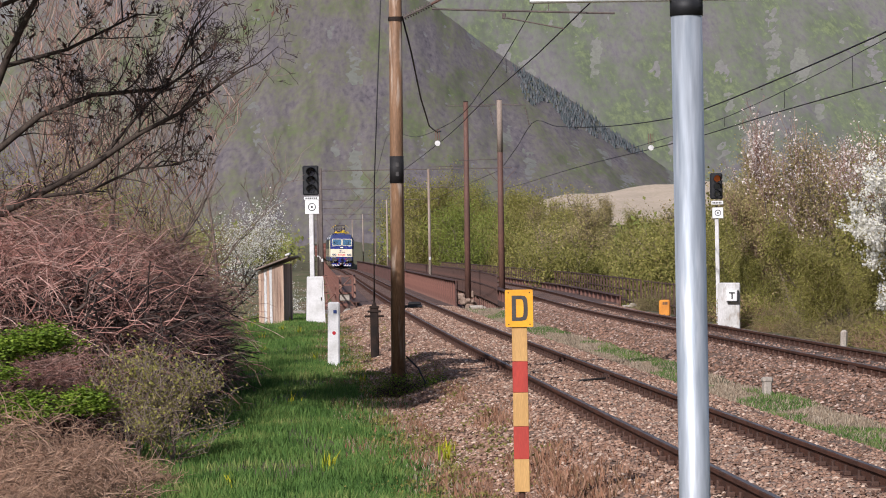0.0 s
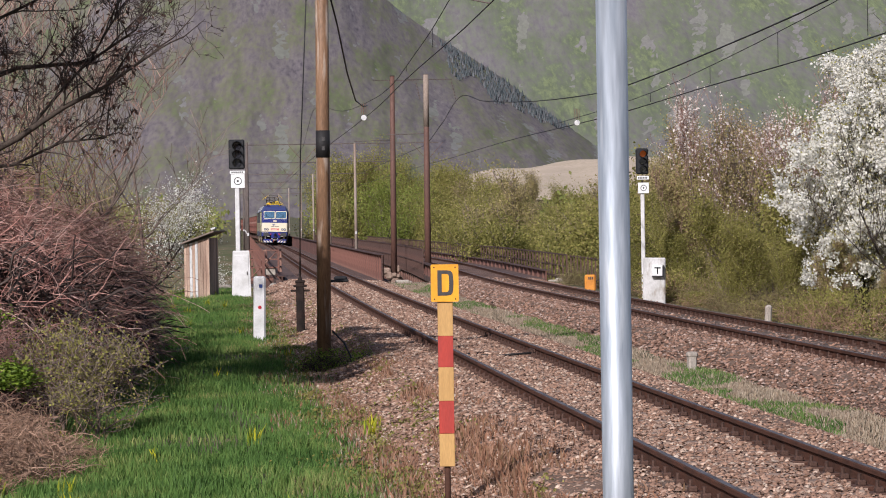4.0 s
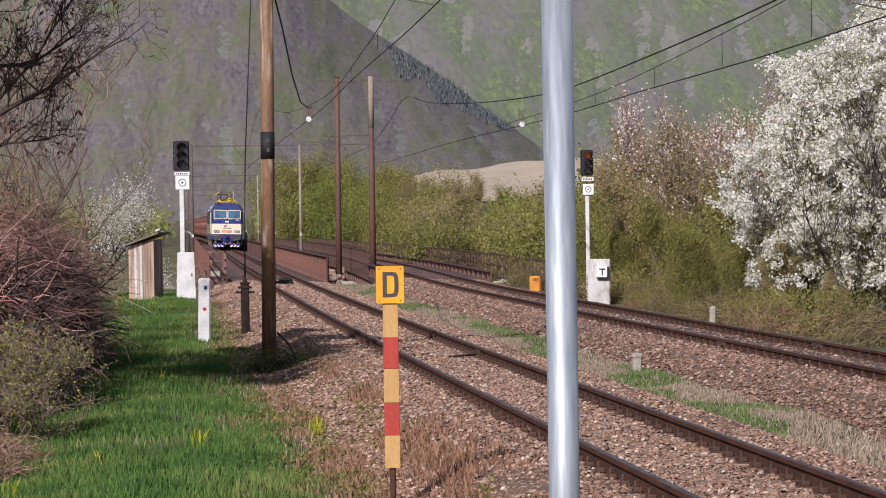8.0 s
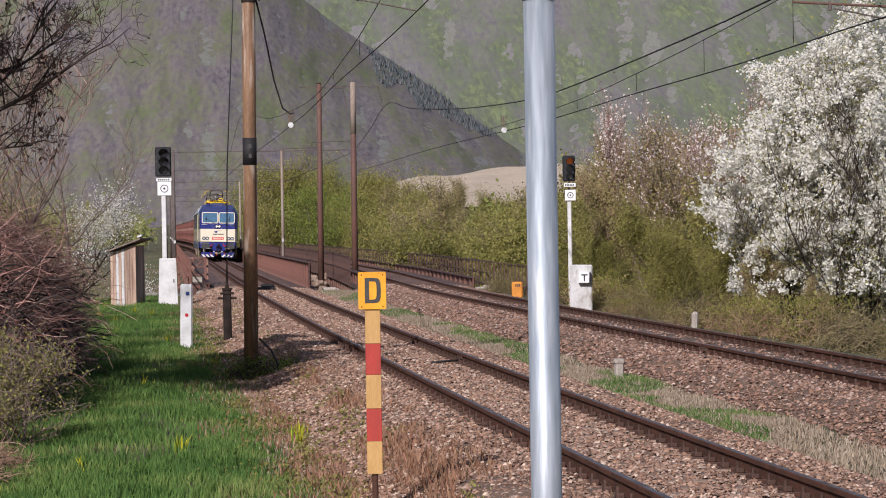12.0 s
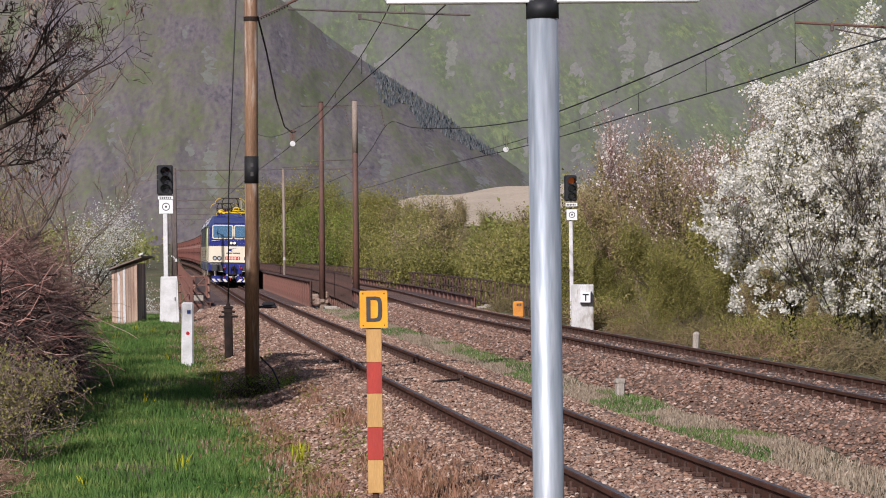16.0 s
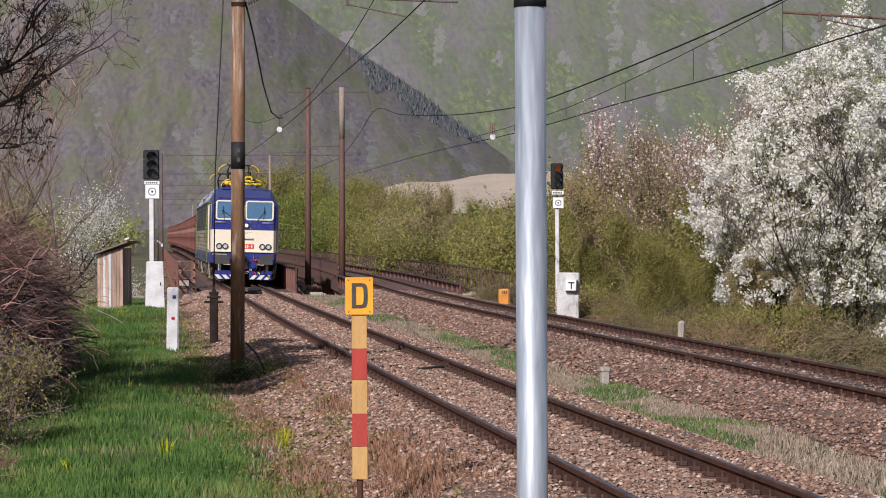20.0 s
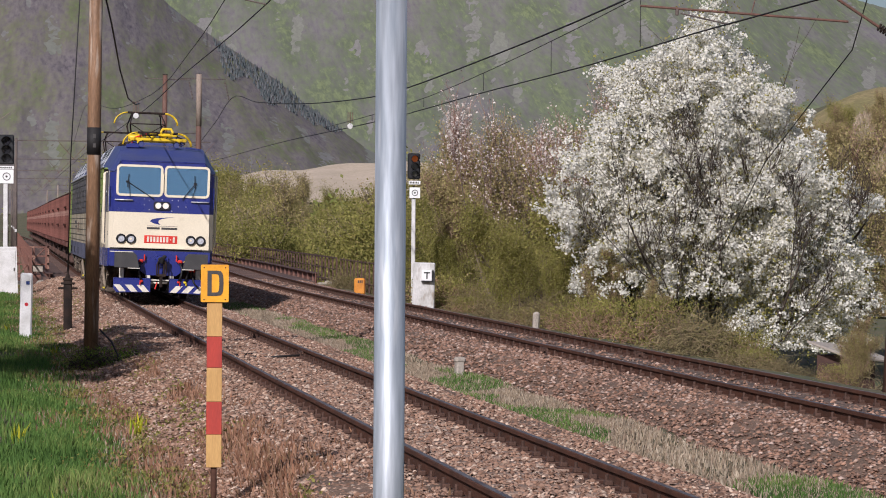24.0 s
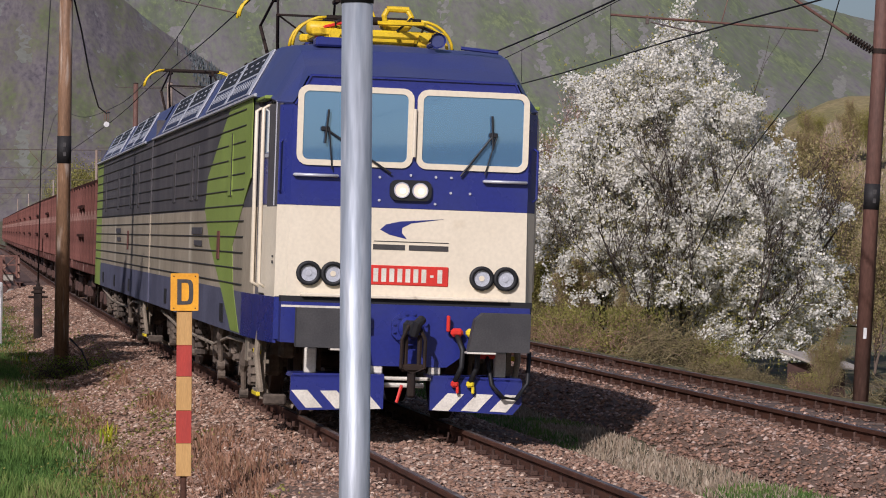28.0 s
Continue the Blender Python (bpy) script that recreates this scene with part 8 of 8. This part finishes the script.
def hill_point(az, u, which):
    """A point of a hillside: az in degrees, u from its foot (0) to its crest (1)."""
    if which == "spur":
        r = 620 + 780 * u
        top, foot = spur_top(az), -0.35
    else:
        r = 1500 + 1000 * u
        top, foot = back_top(az), 0.0
    bumps = 0.10 * noise.noise(Vector((az * 1.1, u * 5, 2 if which == "spur" else 9))) + 0.05 * noise.noise(Vector((az * 3.1, u * 11, 5)))
    el = foot + (top - foot) * u ** 0.92 + bumps * min(1, u * 4) * (1 - u * 0.6)
    a = radians(az)
    return r * math.sin(a), r * math.cos(a), 2.0 + r * math.tan(radians(el))


def flakes(centres, sizes, rng, upright=1.0, slim=0.6, scatter=0.24):
    """Bent leaf-like pieces, mostly upright, one at each centre."""
    c = np.asarray(centres)
    n = len(c)
    q = np.array([0.0, -0.75, 0.75]) + rng.normal(0, scatter, (n, 3))
    q /= np.linalg.norm(q, axis=1)[:, None]
    u = np.array([0.0, 0.0, upright]) + rng.normal(0, 0.5, (n, 3))
    w = np.cross(u, q)
    w /= np.linalg.norm(w, axis=1)[:, None] + 1e-9
    u = np.cross(q, w)
    s = np.asarray(sizes).reshape(-1, 1)
    q = q * s * 0.2
    v = np.stack([c - u * s, c + w * s * slim + q, c + u * s, c - w * s * slim + q], 1)
    k = 4 * np.arange(n)[:, None]
    return v.reshape(-1, 3), np.concatenate([k + np.array([[0, 1, 2]]), k + np.array([[0, 2, 3]])])


def build_hills():
    for which, label in (("spur", "near wooded hill spur in early spring"), ("back", "high wooded mountain slope behind the valley")):
        azs = [-60, -45, -32, -22] + [-16 + 0.5 * i for i in range(80)] + [25, 30, 38, 48, 60]
        us = [i / 24 for i in range(25)]
        vs = []
        for u in us:
            vs += [hill_point(a, u, which) for a in azs]
        back = []
        for a in azs:
            x, y, z = hill_point(a, 1.0, which)
            back.append((x * 1.15, y * 1.15, z * 0.55))
        vs += back
        n = len(azs)
        fs = [(j * n + i, j * n + i + 1, (j + 1) * n + i + 1, (j + 1) * n + i) for j in range(len(us)) for i in range(n - 1)]
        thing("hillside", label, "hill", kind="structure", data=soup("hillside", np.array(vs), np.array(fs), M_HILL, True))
    # ridge behind the eye, out of view, added for the windscreens to reflect
    vs, azs = [], [95 + 5 * i for i in range(35)]
    for r, e in ((500, 0.0), (900, 0.5), (1500, 2.05), (1700, 1.2)):
        vs += [(r * math.sin(radians(a)), r * math.cos(radians(a)), -1 + r * math.tan(radians(e * (1 + 0.10 * math.sin(a * 0.21))))) for a in azs]
    n = len(azs)
    fs = [(j * n + i, j * n + i + 1, (j + 1) * n + i + 1, (j + 1) * n + i) for j in range(3) for i in range(n - 1)]
    thing("hillside", "low wooded ridge across the valley behind", "hill", kind="structure", data=soup("hillside", np.array(vs), np.array(fs), M_RIDGE, True))
    vs, us, vv = [], [0.17 + 0.008 * i for i in range(34)], [112 + 8 * i for i in range(32)]
    for y in vv:
        vs += [(u * y, y, ground_z(u * y, y) + 0.06) for u in us]
    n = len(us)
    fs = [(j * n + i, j * n + i + 1, (j + 1) * n + i + 1, (j + 1) * n + i) for j in range(len(vv) - 1) for i in range(n - 1)]
    thing("dry_slope", "golden-olive dry grass slope with scrub", "slope", kind="structure", data=soup("dry_slope", np.array(vs), np.array(fs), M_SLOPE, True))
    rng = np.random.default_rng(200)

    def wood(which, mat, label, az0, az1, step, rows, lift):
        """A closed canopy over a hillside: one uneven sheet of crown tops."""
        azs, us = np.arange(az0, az1, step), np.linspace(0.0, 1.0, rows)
        seed = 3.0 if which == "spur" else 8.0
        vs = []
        for j, u in enumerate(us):
            for i, az in enumerate(azs):
                x, y, z = hill_point(az, u, which)
                h = noise.noise(Vector((i * 0.43, j * 0.43, seed))) + 0.55 * noise.noise(Vector((i * 0.9, j * 0.9, seed + 5)))
                vs.append((x, y, z + lift * (1.0 + h + rng.uniform(-0.25, 0.25))))
        n = len(azs)
        k = (np.arange(rows - 1)[:, None] * n + np.arange(n - 1)[None]).reshape(-1, 1)
        thing("hill_woods", label, "woods", kind="stuff", data=soup("hill_woods", np.array(vs), k + np.array([[0, 1, n + 1, n]]), mat, True))

    def conifer_zone(az, u):
        band = 0.15 * smooth(0.9, 2.2, az) * smooth(4.6, 3.0, az) + 0.10 * noise.noise(Vector((az * 2.5, u * 6, 1)))
        return 0.9 < az < 4.6 and 0.985 > u > 1.0 - band

    wood("spur", M_WOODBROWN, "leafless woods with fresh green patches, greyed for haze", -14, 6.6, 0.042, 150, 0.28)
    wood("back", M_WOODGREEN, "greening woods on the far slope, paled for haze", -3, 21, 0.048, 150, 0.55)
    # conifers as slim cones
    cs = []
    for _ in range(7500):
        az, u = rng.uniform(0.2, 4.6), rng.uniform(0.3, 1.0)
        if conifer_zone(az, u):
            cs.append((*hill_point(az, u, "spur"), rng.uniform(1.6, 3.8)))
    c = np.array(cs)
    n = len(c)
    ring = np.array([(math.cos(a), math.sin(a)) for a in (0, 1.257, 2.513, 3.77, 5.027)])
    v = np.zeros((n, 6, 3))
    v[:, :5, :2] = c[:, None, :2] + ring[None] * (c[:, 3] * 0.20)[:, None, None] * rng.uniform(0.7, 1.3, (n, 5, 1))
    v[:, :5, 2] = c[:, None, 2] + (c[:, 3] * 0.08)[:, None]
    v[:, 5] = c[:, :3]
    v[:, 5, 2] += c[:, 3]
    f = np.array([(i, (i + 1) % 5, 5) for i in range(5)])[None] + 6 * np.arange(n)[:, None, None]
    thing("conifer_wood", "conifer wood along the spur's ridge, blue-grey with haze", "woods", kind="stuff", data=soup("conifer_wood", v.reshape(-1, 3), f.reshape(-1, 3), M_CONIFER))
    # the pale field on the valley's far side
    vs, azs, rs = [], [0.3 + 0.25 * i for i in range(26)], [480 + 12 * i for i in range(13)]
    for j, r in enumerate(rs):
        for a in azs:
            lift = 1.0 + 0.10 * noise.noise(Vector((a * 1.3, j * 0.3, 0)))
            top = float(np.interp(a, [0.3, 0.9, 1.5, 2.5, 3.5, 4.7, 6.5], [0.40, 0.48, 0.85, 1.05, 1.13, 1.25, 1.20]))
            el = (0.45 + (top - 0.45) * j / 12) * lift
            vs.append((r * math.sin(radians(a)), r * math.cos(radians(a)), 2.0 + r * math.tan(radians(el))))
    n = len(azs)
    fs = [(j * n + i, j * n + i + 1, (j + 1) * n + i + 1, (j + 1) * n + i) for j in range(12) for i in range(n - 1)]
    thing("field", "pale straw-coloured dry field on the slope", "field", kind="structure", data=soup("field", np.array(vs), np.array(fs), M_FIELD, True))
    # belts of small trees in the valley, between the bridge and the hills
    cs, ss = [], []
    for _ in range(1700):
        az, r = rng.uniform(-12, 8.5), rng.uniform(360, 620)
        if 0.5 < az < 6.5 and r > 470:
            continue
        x, y = r * math.sin(radians(az)), r * math.cos(radians(az))
        if abs(x - near_x(y) - 3) < 10:
            continue
        g = max(ground_z(x, y), 0.0)
        s = rng.uniform(1.8, 3.6)
        for k in range(60):
            cs.append((x + rng.normal(0, s * 0.5), y + rng.normal(0, s * 0.5), g + s * abs(rng.normal(0.75, 0.5))))
            ss.append(rng.uniform(0.18, 0.5))
    v, f = flakes(cs, ss, rng, 0.8, 0.6, 0.5)
    thing("valley_woods", "olive and green young woods in the valley", "woods", kind="stuff", data=soup("valley_woods", v, f, M_WOODVALLEY))


def build_low_weeds():
    """Small green weeds creeping from the meadow on to the stones."""
    rng = np.random.default_rng(300)
    tips = []
    while len(tips) < 9000:
        y = 22 * (90 / 22) ** rng.random()
        d = rng.normal(-2.7, 0.45)
        x = near_x(y) + d
        if d > -1.75 or noise.noise(Vector((x * 1.3, y * 0.45, 41))) < 0.0:
            continue
        tips.append(Vector((x, y, max(ground_z(x, y), -0.165 - 0.36 * smooth(-1.75, -2.75, d)) + rng.uniform(0.0, 0.05))))
    thing("creeping_weeds", "small yellow-green weeds on the edge of the stones", "weeds", kind="stuff", data=leaf_cloud(tips, rng, 3, 0.020, 0.035, M_LEAF, "creeping_weeds"))
    for i, (x, y, s) in enumerate(((-0.62, 47.5, 0.55), (-0.15, 47.7, 0.45), (-0.95, 47.6, 0.4))):
        t = thing("weed_tuft", "dark weed tuft at the foot of the mast", "weeds", pose(x, y, -0.42) @ Matrix.Diagonal((s, s, s, 1)), "weed tufts at the mast")
        tagged(part("stem_tangle", cane_mesh("stem_tangle", rng, 160, 0.6, 0.8, 0.7, M_TWIGDARK, 0.008, 0.3), None, t), kind="stuff")
        pts = [Vector((rng.normal(0, 0.35), rng.normal(0, 0.35), rng.uniform(0.05, 0.7))) for _ in range(250)]
        tagged(part("leaf_cover", leaf_cloud(pts, rng, 3, 0.03, 0.05, M_IVY, "leaf_cover"), None, t), kind="stuff")


build_thicket()
build_low_weeds()
build_left_trees()
build_blossom_tree()
build_right_shrubs()
build_hills()
motions()
